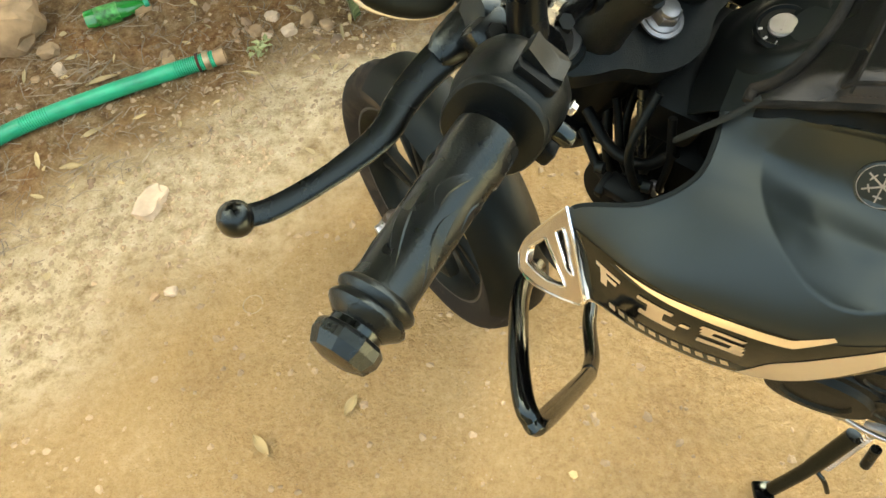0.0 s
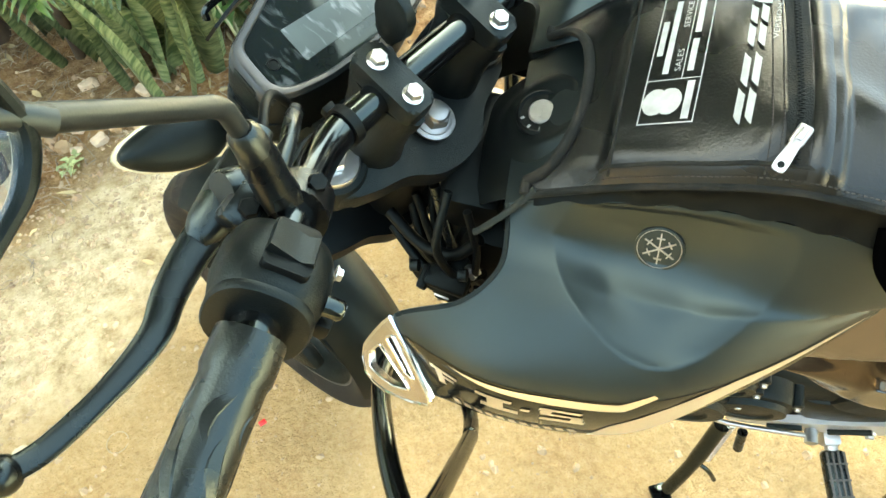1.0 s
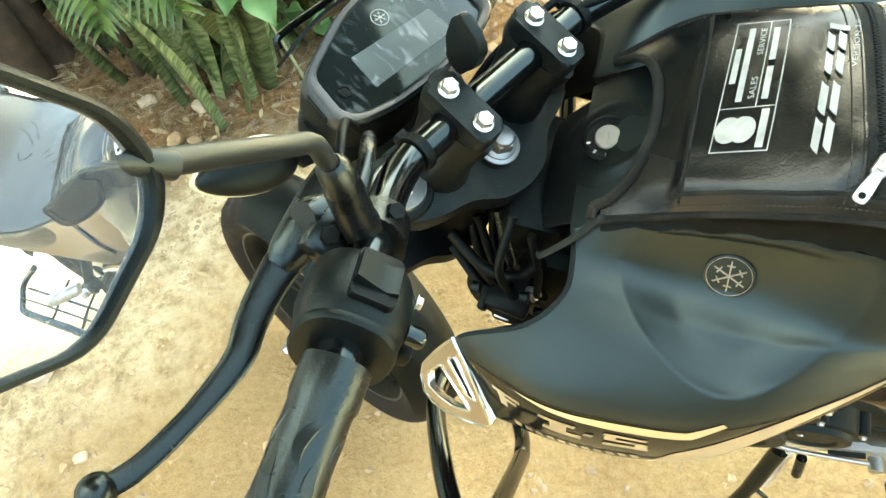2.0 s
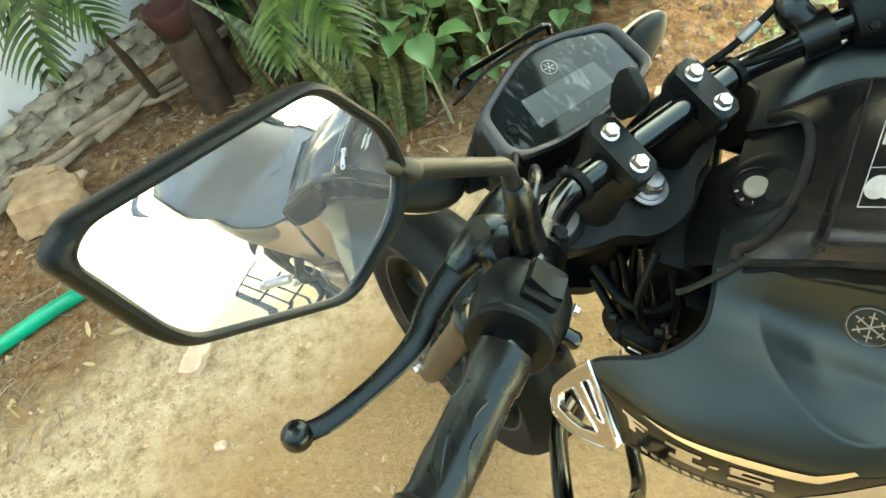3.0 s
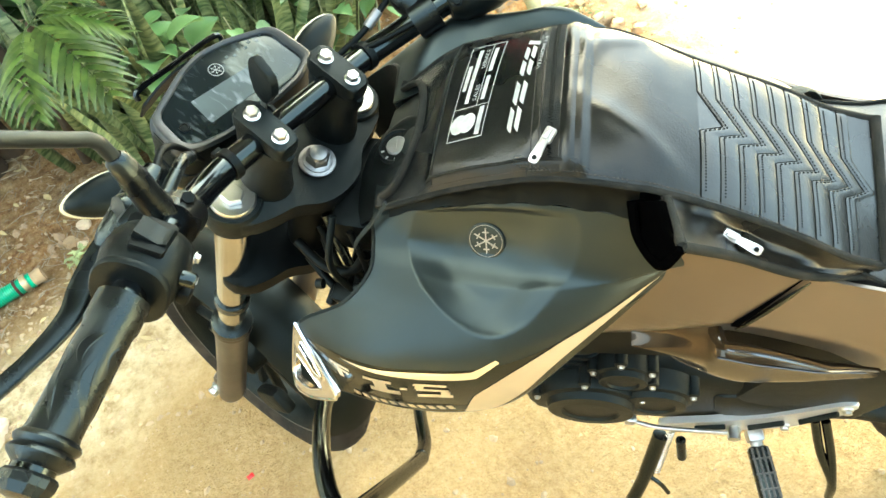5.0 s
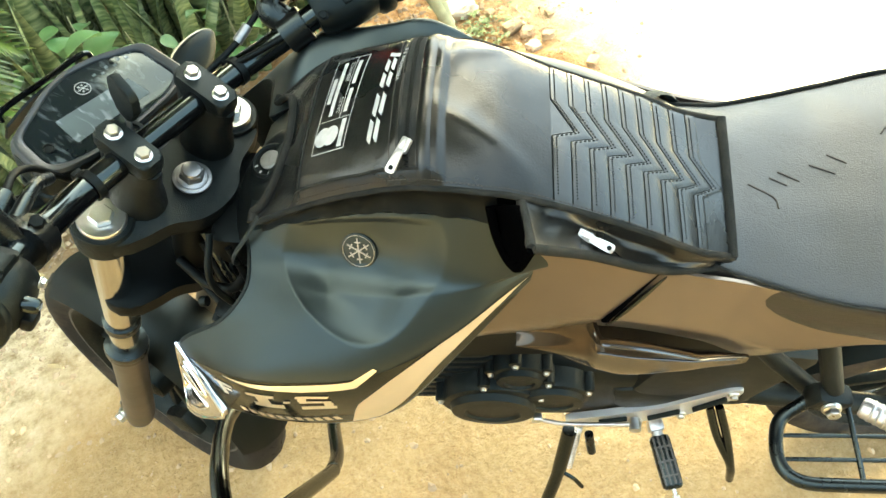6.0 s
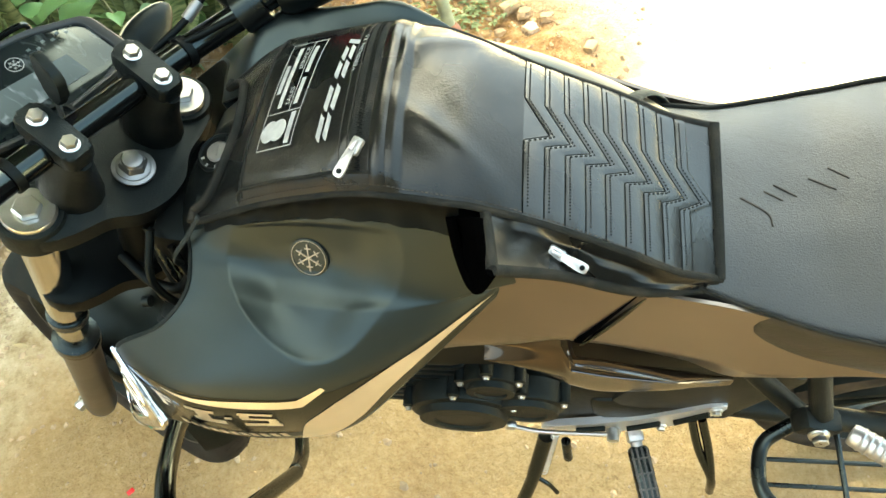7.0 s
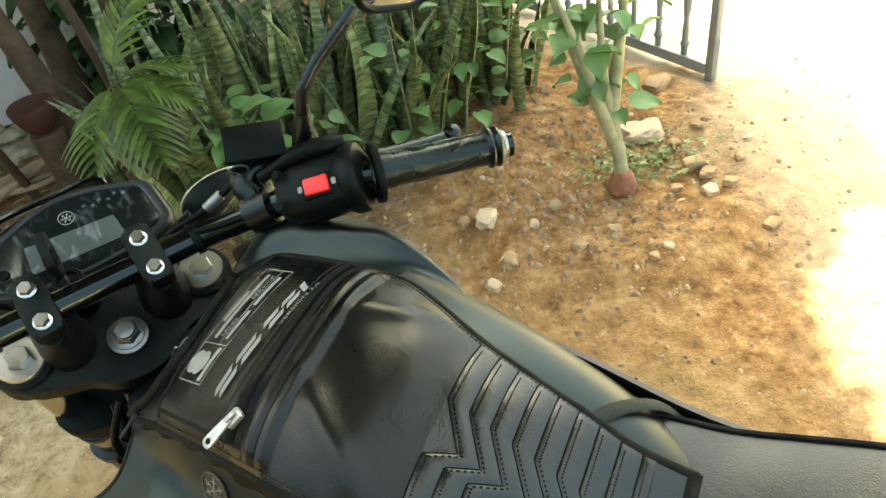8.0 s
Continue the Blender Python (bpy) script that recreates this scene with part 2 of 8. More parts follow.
def rounded(outline, r, n=4):
    """The outline with its corners rounded."""
    out, k = [], len(outline)
    for i in range(k):
        a, b, c = Vector(outline[i - 1]), Vector(outline[i]), Vector(outline[(i + 1) % k])
        da, dc = (a - b), (c - b)
        q = min(r, da.length * 0.45, dc.length * 0.45)
        s, e = b + da.normalized() * q, b + dc.normalized() * q
        for j in range(n + 1):
            t = j / n
            out.append(tuple(s * (1 - t) ** 2 + b * (2 * t * (1 - t)) + e * t * t))
    return out


def grid(bm, f, nu, nv, thick=0.0):
    """A sheet f(u, v), u and v from 0 to 1; with a thickness it has a back and a rim."""
    P = [[Vector(f(i / nu, j / nv)) for j in range(nv + 1)] for i in range(nu + 1)]
    V = [[bm.verts.new(p) for p in r] for r in P]
    for i in range(nu):
        for j in range(nv):
            bm.faces.new((V[i][j], V[i + 1][j], V[i + 1][j + 1], V[i][j + 1]))
    if thick:
        W = []
        for i in range(nu + 1):
            row = []
            for j in range(nv + 1):
                du = P[min(i + 1, nu)][j] - P[max(i - 1, 0)][j]
                dv = P[i][min(j + 1, nv)] - P[i][max(j - 1, 0)]
                row.append(bm.verts.new(P[i][j] - du.cross(dv).normalized() * thick))
            W.append(row)
        for i in range(nu):
            for j in range(nv):
                bm.faces.new((W[i][j], W[i][j + 1], W[i + 1][j + 1], W[i + 1][j]))
        for i in range(nu):
            bm.faces.new((V[i][0], W[i][0], W[i + 1][0], V[i + 1][0]))
            bm.faces.new((V[i + 1][nv], W[i + 1][nv], W[i][nv], V[i][nv]))
        for j in range(nv):
            bm.faces.new((V[0][j + 1], W[0][j + 1], W[0][j], V[0][j]))
            bm.faces.new((V[nu][j], W[nu][j], W[nu][j + 1], V[nu][j + 1]))
    return bm


def frame_at(at, z_axis, x_hint=(1, 0, 0)):
    """A pose with its z axis along a direction."""
    z = Vector(z_axis).normalized()
    x = Vector(x_hint)
    x = (x - z * x.dot(z)).normalized()
    y = z.cross(x)
    return Matrix(((x.x, y.x, z.x, at[0]), (x.y, y.y, z.y, at[1]), (x.z, y.z, z.z, at[2]), (0, 0, 0, 1)))


def mesh_of(name, bm, mat, flat=False, angle=40):
    me = bpy.data.meshes.new(name)
    bmesh.ops.recalc_face_normals(bm, faces=bm.faces)
    bm.to_mesh(me)
    bm.free()
    me.materials.append(mat)
    if not flat:
        me.polygons.foreach_set("use_smooth", [True] * len(me.polygons))
        me.set_sharp_from_angle(angle=radians(angle))
    return me


def part(name, bm, mat, parent, label="", m=None, flat=False, angle=40):
    """One mesh object under a thing or under a part."""
    ob = new(name, mesh_of(name, bm, mat, flat, angle))
    ob.parent = parent
    if m is not None:
        ob.matrix_basis = m
    if label:
        tagged(ob, label)
    return ob


def thing(name, label, category, m=ID, group="", kind=""):
    ob = new(name)
    ob.empty_display_size = 0.1
    ob.matrix_basis = m
    return tagged(ob, label, category, group, kind)


def solid(name, bm, mat, label, category, m=ID, group="", kind="", flat=False, angle=40):
    ob = new(name, mesh_of(name, bm, mat, flat, angle))
    ob.matrix_basis = m
    return tagged(ob, label, category, group, kind)


B = bmesh.new

# ---- the motorcycle ----
# bike frame: x to the back, y to its right side, z up; it leans on its side stand
BIKE = pose(0.3217, 0.7361, 0.0, 0, 0, -30.505) @ pose(0, 0, 0, 11.053, 0, 0)
bike = thing("motorcycle", "matte dark grey motorcycle leaning on its side stand on bare earth", "motorcycle", BIKE)
# steering frame: z along the steering axis, bars turned to the right
RAKE, TURNED = 24.451, -29.9
STEER = Matrix.Translation((-0.004, -0.003, 1.012)) @ pose(0, 0, 0, 0, RAKE, 0) @ pose(0, 0, 0, 0, 0, TURNED)


# the fork legs and wheel hang from the clamps a little further forward
FORK = STEER @ Matrix.Translation((-0.03, 0, 0)) @ pose(0, 0, 0, -0.6, 2.8, 0) @ Matrix.Translation((0.03, 0, 0))


def hexbolt(bm, at, axis, r, h, washer=0.0, flange=True):
    """A hexagon-headed bolt on a washer."""
    m = frame_at(at, axis)
    z = 0.0
    if washer:
        lathe(bm, [(washer, 0), (washer, 0.002), (washer * 0.96, 0.0026), (r * 0.5, 0.0026)], 24, m)
        z = 0.0026
    if flange:
        lathe(bm, [(r * 1.22, z), (r * 1.22, z + h * 0.14), (r * 1.0, z + h * 0.3)], 24, m)
    lathe(bm, [(r, z + h * 0.2), (r, z + h * 0.85), (r * 0.88, z + h), (r * 0.5, z + h * 1.0)], 6, m)
    return bm


# -- fork, clamps, bar (steering frame) --
top_clamp_line = [(-0.062, -0.100), (-0.030, -0.122), (0.000, -0.112), (0.014, -0.080), (0.020, -0.052), (0.040, -0.030), (0.046, 0.0),
                  (0.040, 0.030), (0.020, 0.052), (0.014, 0.080), (0.000, 0.112), (-0.030, 0.122), (-0.062, 0.100), (-0.060, 0.04), (-0.060, -0.04)]
bm = slab(B(), rounded(top_clamp_line, 0.02), -0.030, -0.006, ID, 0.004)
top_clamp = part("upper_fork_clamp", bm, M_CAST, bike, "black cast upper fork clamp", STEER)
part("steering_nut", lathe(hexbolt(B(), (0, 0, 0.0), (0, 0, 1), 0.0135, 0.012, 0.0205), [(0.0105, 0.010), (0.0105, 0.0150), (0.0092, 0.0172), (0.006, 0.0182), (0.001, 0.0184)], 24), M_LOCK, top_clamp, "bright plated steering stem nut")
for sgn in (-1, 1):
    part("fork_collar", lathe(B(), [(0.031, -0.034), (0.031, -0.005), (0.029, -0.002), (0.02, -0.002)], 28, Matrix.Translation((-0.030, sgn * 0.0955, 0))), M_CAST, top_clamp)
    bm = lathe(B(), [(0.024, -0.004), (0.024, 0.001), (0.0225, 0.003), (0.012, 0.003)], 28, Matrix.Translation((-0.030, sgn * 0.0955, 0)))
    hexbolt(bm, (-0.030, sgn * 0.0955, 0.002), (0, 0, 1), 0.0125, 0.009, 0, False)
    part("fork_cap", bm, M_ZINC, top_clamp, "pale metal fork cap bolt")
bm = slab(B(), rounded([(x * 0.95 - 0.002, y) for x, y in top_clamp_line], 0.02), -0.200, -0.172, ID, 0.004)
part("lower_fork_clamp", bm, M_DARK, bike, "black cast lower fork clamp", STEER)
bm = lathe(B(), [(0.026, -0.18), (0.028, -0.15), (0.028, -0.05), (0.026, -0.03)], 20)
part("steering_head", bm, M_DARK, bike, "", STEER)
for sgn in (-1, 1):
    at = Matrix.Translation((-0.030, sgn * 0.0955, 0))
    leg = part("fork_tube", lathe(B(), [(0.0205, -0.62), (0.0205, -0.03)], 28, at), M_FORK, bike, "polished steel fork tube", FORK)
    bm = lathe(B(), [(0.022, -0.308), (0.0245, -0.306), (0.0245, -0.288), (0.022, -0.286)], 28, at)
    part("fork_ring", bm, M_RUBBER, leg, "black rubber ring")
    low = lathe(B(), [(0.0225, -0.395), (0.030, -0.402), (0.031, -0.415), (0.030, -0.425), (0.0265, -0.435), (0.0265, -0.62), (0.028, -0.74), (0.029, -0.82), (0.026, -0.862), (0.012, -0.868)], 28, at)
    block(low, (0.05, 0.034, 0.075), Matrix.Translation((-0.046, sgn * 0.0955, -0.832)), 0.012)
    part("fork_leg", low, M_FORKLOW, bike, "dust-coated dark fork leg", FORK)
    seal = lathe(B(), [(0.0215, -0.388), (0.0305, -0.392), (0.0315, -0.402), (0.0305, -0.410)], 28, at)
    part("dust_seal", seal, M_RUBBER, leg, "black rubber dust seal")
hexes = hexbolt(B(), (-0.050, -0.113, -0.832), (0, -1, 0), 0.011, 0.016, 0.015)
part("axle_nut", hexes, M_ZINC, bike, "bright axle nut", FORK)

bar_line = smooth_path([(0.102, -0.386, 0.176), (0.074, -0.320, 0.172), (0.048, -0.265, 0.166), (0.016, -0.205, 0.135), (-0.012, -0.150, 0.092), (-0.025, -0.112, 0.073),
                        (-0.027, -0.08, 0.070), (-0.027, 0.0, 0.070), (-0.027, 0.08, 0.070), (-0.025, 0.112, 0.073), (-0.012, 0.150, 0.092), (0.016, 0.205, 0.135),
                        (0.042, 0.258, 0.158), (0.062, 0.320, 0.165), (0.086, 0.392, 0.1700)], 6)
handlebar = part("handlebar", tube(B(), bar_line, 0.0135, 16), M_BARPNT, bike, "glossy black tubular handlebar", STEER)
for sgn in (-1, 1):
    bm = B()
    m = Matrix.Translation((-0.0265, sgn * 0.052, 0))
    rings = []
    for z, lx, ly in ((-0.008, 0.027, 0.024), (0.02, 0.025, 0.021), (0.048, 0.026, 0.0185), (0.056, 0.029, 0.016), (0.070, 0.030, 0.0145)):
        rings.append([m @ Vector((lx * (1 if abs(c) > 0.5 else 0.8) * c * 1.2, ly * s * 1.15, z)) for c, s in ((math.cos(a), math.sin(a)) for a in [2 * math.pi * (k + 0.5) / 16 for k in range(16)])])
    bridge(bm, rings)
    riser = part("bar_riser", bm, M_CAST, bike, "black cast handlebar riser", STEER)
    bm = slab(B(), rounded([(-0.059, -0.014), (-0.015, -0.014), (0.006, -0.014), (0.006, 0.014), (-0.059, 0.014)], 0.007), 0.071, 0.090, Matrix.Translation((0, sgn * 0.052, 0)), 0.004)
    cap = part("riser_cap", bm, M_CAST, riser)
    for x in (-0.0435, -0.0075):
        bm = hexbolt(B(), (x, sgn * 0.052, 0.0895), (0, 0, 1), 0.0068, 0.0075, 0, True)
        part("cap_bolt", bm, M_ZINC, riser, "bright hexagon bolt")


def bar_point(y):
    """Centre of the bar and its direction at a given offset from the middle."""
    for p, q in zip(bar_line, bar_line[1:]):
        if p.y <= y <= q.y:
            return p.lerp(q, (y - p.y) / (q.y - p.y)), (q - p).normalized()
    return bar_line[-1].copy(), (bar_line[-1] - bar_line[-2]).normalized()


def grip(side):
    """Rubber grip with flange rings and a flowing raised pattern."""
    a, d = bar_point(-0.272 if side < 0 else 0.262)
    b, e = bar_point(side * (0.362 if side < 0 else 0.372))
    out = (b - a).normalized()
    L = (b - a).length
    m = frame_at(a, out)
    bm = B()
    lathe(bm, [(0.0135, -0.006), (0.0185, -0.006), (0.0185, 0.014), (0.0170, 0.018), (0.0168, L - 0.010), (0.0175, L - 0.006), (0.0200, L - 0.004), (0.0208, L - 0.0020), (0.0200, L + 0.000), (0.0180, L + 0.002), (0.0200, L + 0.004), (0.0208, L + 0.0060), (0.0198, L + 0.008), (0.0140, L + 0.013)], 40, m)
    g = part("grip", bm, M_RUBBER, handlebar, "black rubber grip with raised flame ribs")
    bm = B()
    for k in range(10):
        a0 = 2 * math.pi * k / 10
        z0, z1 = (0.022, L * 0.52) if k % 2 == 0 else (L * 0.42, L - 0.012)
        rows = []
        for i in range(11):
            t = i / 10
            z = z0 + (z1 - z0) * t
            ang = a0 + 0.55 * math.sin(t * 2.6 + (k % 2)) 
            w = 0.20 * math.sin(math.pi * min(1, max(0.02, t)) ** 0.8) + 0.03
            h = 0.0007 * math.sin(math.pi * min(0.98, max(0.02, t)))
            rows.append([m @ Vector((r * math.cos(ang + f * w), r * math.sin(ang + f * w), z)) for f, r in ((-1.3, 0.0163), (-0.8, 0.0168 + h), (0.8, 0.0168 + h), (1.3, 0.0163))])
        bridge(bm, rows, False, False)
    part("grip_rib", bm, M_RUBBER, g)
    if side < 0:
        bm = lathe(B(), [(0.010, L + 0.012), (0.0125, L + 0.016), (0.0160, L + 0.017), (0.0176, L + 0.019), (0.0176, L + 0.024), (0.0145, L + 0.030), (0.008, L + 0.032)], 10, m)
        part("bar_end", bm, M_RUBBER, handlebar, "faceted black bar-end weight", angle=18)
    else:
        bm = lathe(B(), [(0.0150, L + 0.012), (0.0150, L + 0.0145), (0.013, L + 0.016), (0.005, L + 0.0165)], 24, m)
        part("bar_end", bm, M_ZINC, handlebar, "bare metal bar end")
    return m, L


GRIP_L, LEN_L = grip(-1)
GRIP_R, LEN_R = grip(1)


def housing(side):
    """Switch housing round the bar, inboard of the grip: a rounded drum with a flange towards the grip."""
    a, d = bar_point(-0.262 if side < 0 else 0.252)
    b, e = bar_point(-0.198 if side < 0 else 0.190)
    inn = (b - a).normalized()
    m = frame_at(a, inn, (0.16, -0.1, 1) if side < 0 else (0.35, 0, 1))
    bm = B()
    rings = []
    long = 1.0 if side < 0 else 1.45
    for z, rx, ry, dx in ((0.000, 0.0270, 0.0270, 0.001), (0.002, 0.0285, 0.0285, 0.001), (0.005, 0.0285, 0.0285, 0.001), (0.0065, 0.0262, 0.0262, 0.001), (0.010, 0.0275, 0.0285, 0.002), (0.024, 0.0295, 0.0320, 0.003), (0.040, 0.0285, 0.0315, 0.003), (0.051, 0.0255, 0.0285, 0.002), (0.058, 0.0190, 0.0215, 0.001)):
        ring = []
        for k in range(36):
            t = 2 * math.pi * k / 36
            c, s = math.cos(t), math.sin(t)
            q = (abs(c) ** 2.5 + abs(s) ** 2.5) ** (-1 / 2.5)
            ring.append(m @ Vector((dx + rx * c * q * 0.98, ry * s * q * 0.98, z * long)))
        rings.append(ring)
    bridge(bm, rings)
    return m, bm


m, bm = housing(-1)
sw_left = part("switch_housing", bm, M_PLAST, handlebar, "black plastic switch housing with dip switch")
GH = m
# rocker with its raised collar on the upper face
top = m @ Matrix.Translation((0.0325, 0.002, 0.030)) @ pose(0, 0, 0, 0, 90, 0)
bm = slab(B(), rounded([(-0.017, -0.0125), (0.017, -0.0125), (0.017, 0.0125), (-0.017, 0.0125)], 0.003), -0.004, 0.0015, top, 0.0012)
col = part("switch_collar", bm, M_DARK, sw_left)
bm = B()
prof = [(-0.0125, 0.001), (-0.0115, 0.0075), (-0.002, 0.0045), (0.006, 0.0022), (0.012, 0.0045), (0.013, 0.001)]
rings = [[top @ Vector((w * 0.0095, y, z)) for y, z in prof] for w in (-1, -0.9, 0.9, 1)]
bridge(bm, rings, True, True)
part("rocker_switch", bm, M_PLAST, sw_left, "glossy black rocker switch")
low = m @ Matrix.Translation((0.012, 0.0345, 0.020))
bm = lathe(B(), [(0.006, -0.006), (0.006, 0.003), (0.0045, 0.005), (0.002, 0.005)], 16, low @ pose(0, 0, 0, -90, 0, 0))
part("turn_switch", bm, M_BARPNT, sw_left, "glossy black turn-signal thumb button")
bm = slab(B(), [(-0.003, -0.002), (0.003, -0.002), (0, 0.003)], 0.0052, 0.0056, low @ pose(0, 0, 0, -90, 0, 0))
part("switch_mark", bm, M_WHITE, sw_left, "white arrow mark")
bm = block(B(), (0.012, 0.010, 0.016), m @ Matrix.Translation((-0.004, 0.033, 0.022)), 0.003)
part("horn_button", bm, M_DARK, sw_left)
bm = hexbolt(B(), m @ Vector((0.012, 0.030, 0.044)), m.to_3x3() @ Vector((0, 1, 0)), 0.004, 0.004)
part("housing_screw", bm, M_ZINC, sw_left, "small bright screw")

# clutch perch, lever and mirror boot
p0, d0 = bar_point(-0.185)
bm = tube(B(), [p0 - d0 * 0.014, p0 + d0 * 0.014], 0.0205, 20)
tube(bm, smooth_path([p0 + Vector((-0.010, 0, 0.0)), p0 + Vector((-0.03, -0.012, -0.004)), Vector((-0.030, -0.212, 0.122))], 5), [0.015] * 5 + [0.014] * 5 + [0.013], 12)
block(bm, (0.030, 0.032, 0.020), pose(-0.012, -0.208, 0.120, 0, 20, 15), 0.006)
perch = part("clutch_perch", bm, M_LEVER, handlebar, "black clutch lever bracket")
bm = hexbolt(B(), (-0.010, -0.210, 0.129), (0, 0, 1), 0.0065, 0.006)
part("pivot_bolt", bm, M_DARK, perch)
bm = hexbolt(B(), (0.004, -0.172, 0.128), (0.2, 0, 1), 0.0062, 0.014)
part("perch_bolt", bm, M_DARK, perch)
lever_line = smooth_path([(-0.040, -0.172, 0.104), (-0.027, -0.204, 0.102), (-0.024, -0.230, 0.100), (-0.018, -0.252, 0.098), (-0.009, -0.273, 0.097), (0.001, -0.290, 0.097), (0.006, -0.313, 0.096), (0.009, -0.343, 0.096), (0.009, -0.372, 0.096), (0.004, -0.392, 0.095)], 5)
n = len(lever_line)
bm = B()
rings = []
for i, q in enumerate(lever_line):
    ahead = (lever_line[min(n - 1, i + 1)] - lever_line[max(0, i - 1)]).normalized()
    across = ahead.cross(Vector((0.15, 0, 1))).normalized()
    up = across.cross(ahead)
    w = 0.0070 + 0.0068 * max(0.0, 1 - i / (n * 0.72)) ** 0.8
    h = 0.0036 + 0.0018 * max(0.0, 1 - i / n)
    ring = []
    for k in range(16):
        c, d = math.cos(k * math.pi / 8), math.sin(k * math.pi / 8)
        ring.append(q + across * w * math.copysign(abs(c) ** 0.7, c) + up * h * math.copysign(abs(d) ** 0.45, d))
    rings.append(ring)
bridge(bm, rings, True, True)
end = lever_line[-1]
lathe(bm, [(0.003, -0.0108), (0.0075, -0.0088), (0.0105, -0.004), (0.0112, 0), (0.0105, 0.004), (0.0075, 0.0088), (0.003, 0.0108)], 20, Matrix.Translation(end))
part("clutch_lever", bm, M_LEVER, handlebar, "long black clutch lever with ball end")
bm = tube(B(), smooth_path([(-0.050, -0.160, 0.108), (-0.042, -0.180, 0.110), (-0.032, -0.205, 0.108), (-0.026, -0.228, 0.104), (-0.024, -0.238, 0.102)], 6), [0.008 + 0.0065 * math.sin(math.pi * min(1.0, i / 24)) for i in range(25)], 14, True, 0.6)
part("lever_boot", bm, M_RUBBER, handlebar, "smooth black rubber lever boot")
# clutch cable out of the perch
bm = tube(B(), smooth_path([(-0.045, -0.165, 0.108), (-0.070, -0.135, 0.088), (-0.088, -0.100, 0.030), (-0.085, -0.05, -0.08), (-0.05, -0.02, -0.2)], 8), 0.0035, 10)
part("clutch_cable", bm, M_DARK, handlebar, "black clutch cable")
bm = tube(B(), smooth_path([(-0.02, -0.175, 0.114), (-0.032, -0.155, 0.108), (-0.046, -0.135, 0.094), (-0.060, -0.115, 0.066)], 6), [0.0060] * 18 + [0.0055], 12)
part("cable_boot", bm, M_RUBBER, handlebar, "black rubber cable boot")

# left mirror
bm = tube(B(), [(0.004, -0.191, 0.126), (-0.006, -0.195, 0.146), (-0.013, -0.198, 0.166), (-0.016, -0.199, 0.174), (-0.017, -0.1995, 0.178), (-0.0245, -0.2025, 0.194), (-0.026, -0.203, 0.197)],
          [0.0128, 0.0120, 0.0114, 0.0114, 0.0104, 0.0090, 0.006], 20)
boot = part("mirror_boot", bm, M_RUBBER, handlebar, "black rubber mirror boot")
stem_line = smooth_path([(-0.024, -0.202, 0.190), (-0.029, -0.2045, 0.2015), (-0.0325, -0.2070, 0.2110), (-0.0345, -0.2125, 0.2185), (-0.0352, -0.222, 0.2270), (-0.0375, -0.252, 0.2550), (-0.0405, -0.288, 0.2880)], 6)
part("mirror_stem", tube(B(), stem_line, 0.0056, 14), M_STEM, handlebar, "matte black bent mirror stem")
MIR_C, MIR_N = Vector((-0.0323, -0.3514, 0.3251)), Vector((0.773, 0.381, 0.507))
mir_outline = [(-0.0810, 0.007), (-0.0700, -0.0195), (-0.0285, -0.050), (0.079, -0.032), (0.087, -0.0235), (0.0625, 0.0145), (0.0520, 0.0250), (-0.0312, 0.0505), (-0.0720, 0.0260)]


def mirror_head(m, glass_mat, glass_label, flip=1):
    """A six-cornered shell with a deep rounded back, a raised rim and slightly domed glass."""
    line = rounded([(x, y * flip) for x, y in mir_outline], 0.012)
    cx, cy = 0.0, -0.003 * flip
    def ring(k, z):
        return [m @ Vector((cx + (x - cx) * k, cy + (y - cy) * k, z)) for x, y in line]
    bm = B()
    bridge(bm, [ring(0.45, -0.026), ring(0.75, -0.021), ring(0.93, -0.012), ring(1.0, -0.003), ring(1.0, 0.0010), ring(0.985, 0.0030), ring(0.955, 0.0045), ring(0.92, 0.0042), ring(0.90, 0.0025), ring(0.895, -0.010)], True, True)
    shell = part("mirror_shell", bm, M_PLAST, handlebar, "matte black mirror housing")
    bm = B()
    R = 0.9
    dome = lambda k: [m @ Vector((cx + (x - cx) * k, cy + (y - cy) * k, 0.0008 - ((x * k) ** 2 + (y * k) ** 2) / (2 * R) + 0.0022)) for x, y in line]
    rings = [dome(k / 10 * 0.90) for k in range(10, 0, -1)]
    bridge(bm, rings, True, False)
    c = bm.verts.new(m @ Vector((cx, cy, 0.0030)))
    bm.verts.ensure_lookup_table()
    last = list(bm.verts)[-1 - len(line):-1]
    for i in range(len(last)):
        bm.faces.new((last[i], last[(i + 1) % len(last)], c))
    part("mirror_glass", bm, glass_mat, shell, glass_label, angle=80)
    return shell


mirror_head(frame_at(MIR_C, MIR_N, (0.02, -0.139, 0.075)), M_MIRROR, "convex mirror glass")
bm = tube(B(), [(-0.037, -0.279, 0.281), (-0.042, -0.289, 0.290), (-0.050, -0.305, 0.300)], [0.0056, 0.0056, 0.0056], 14)
part("mirror_joint", bm, M_STEM, handlebar)

# right controls
m, bm = housing(1)
sw_right = part("switch_housing", bm, M_PLAST, handlebar, "black plastic switch housing with red stop switch")
bm = lathe(B(), [(0.020, -0.004), (0.029, -0.003), (0.030, 0.0), (0.029, 0.004), (0.020, 0.005)], 28, GRIP_R)
part("throttle_flange", bm, M_DARK, sw_right, "thin black throttle flange")
bm = lathe(B(), [(0.020, -0.002), (0.033, 0.000), (0.0345, 0.004), (0.034, 0.014), (0.030, 0.020), (0.020, 0.021)], 32, m)
part("throttle_drum", bm, M_PLAST, sw_right, "rounded black throttle drum cover")
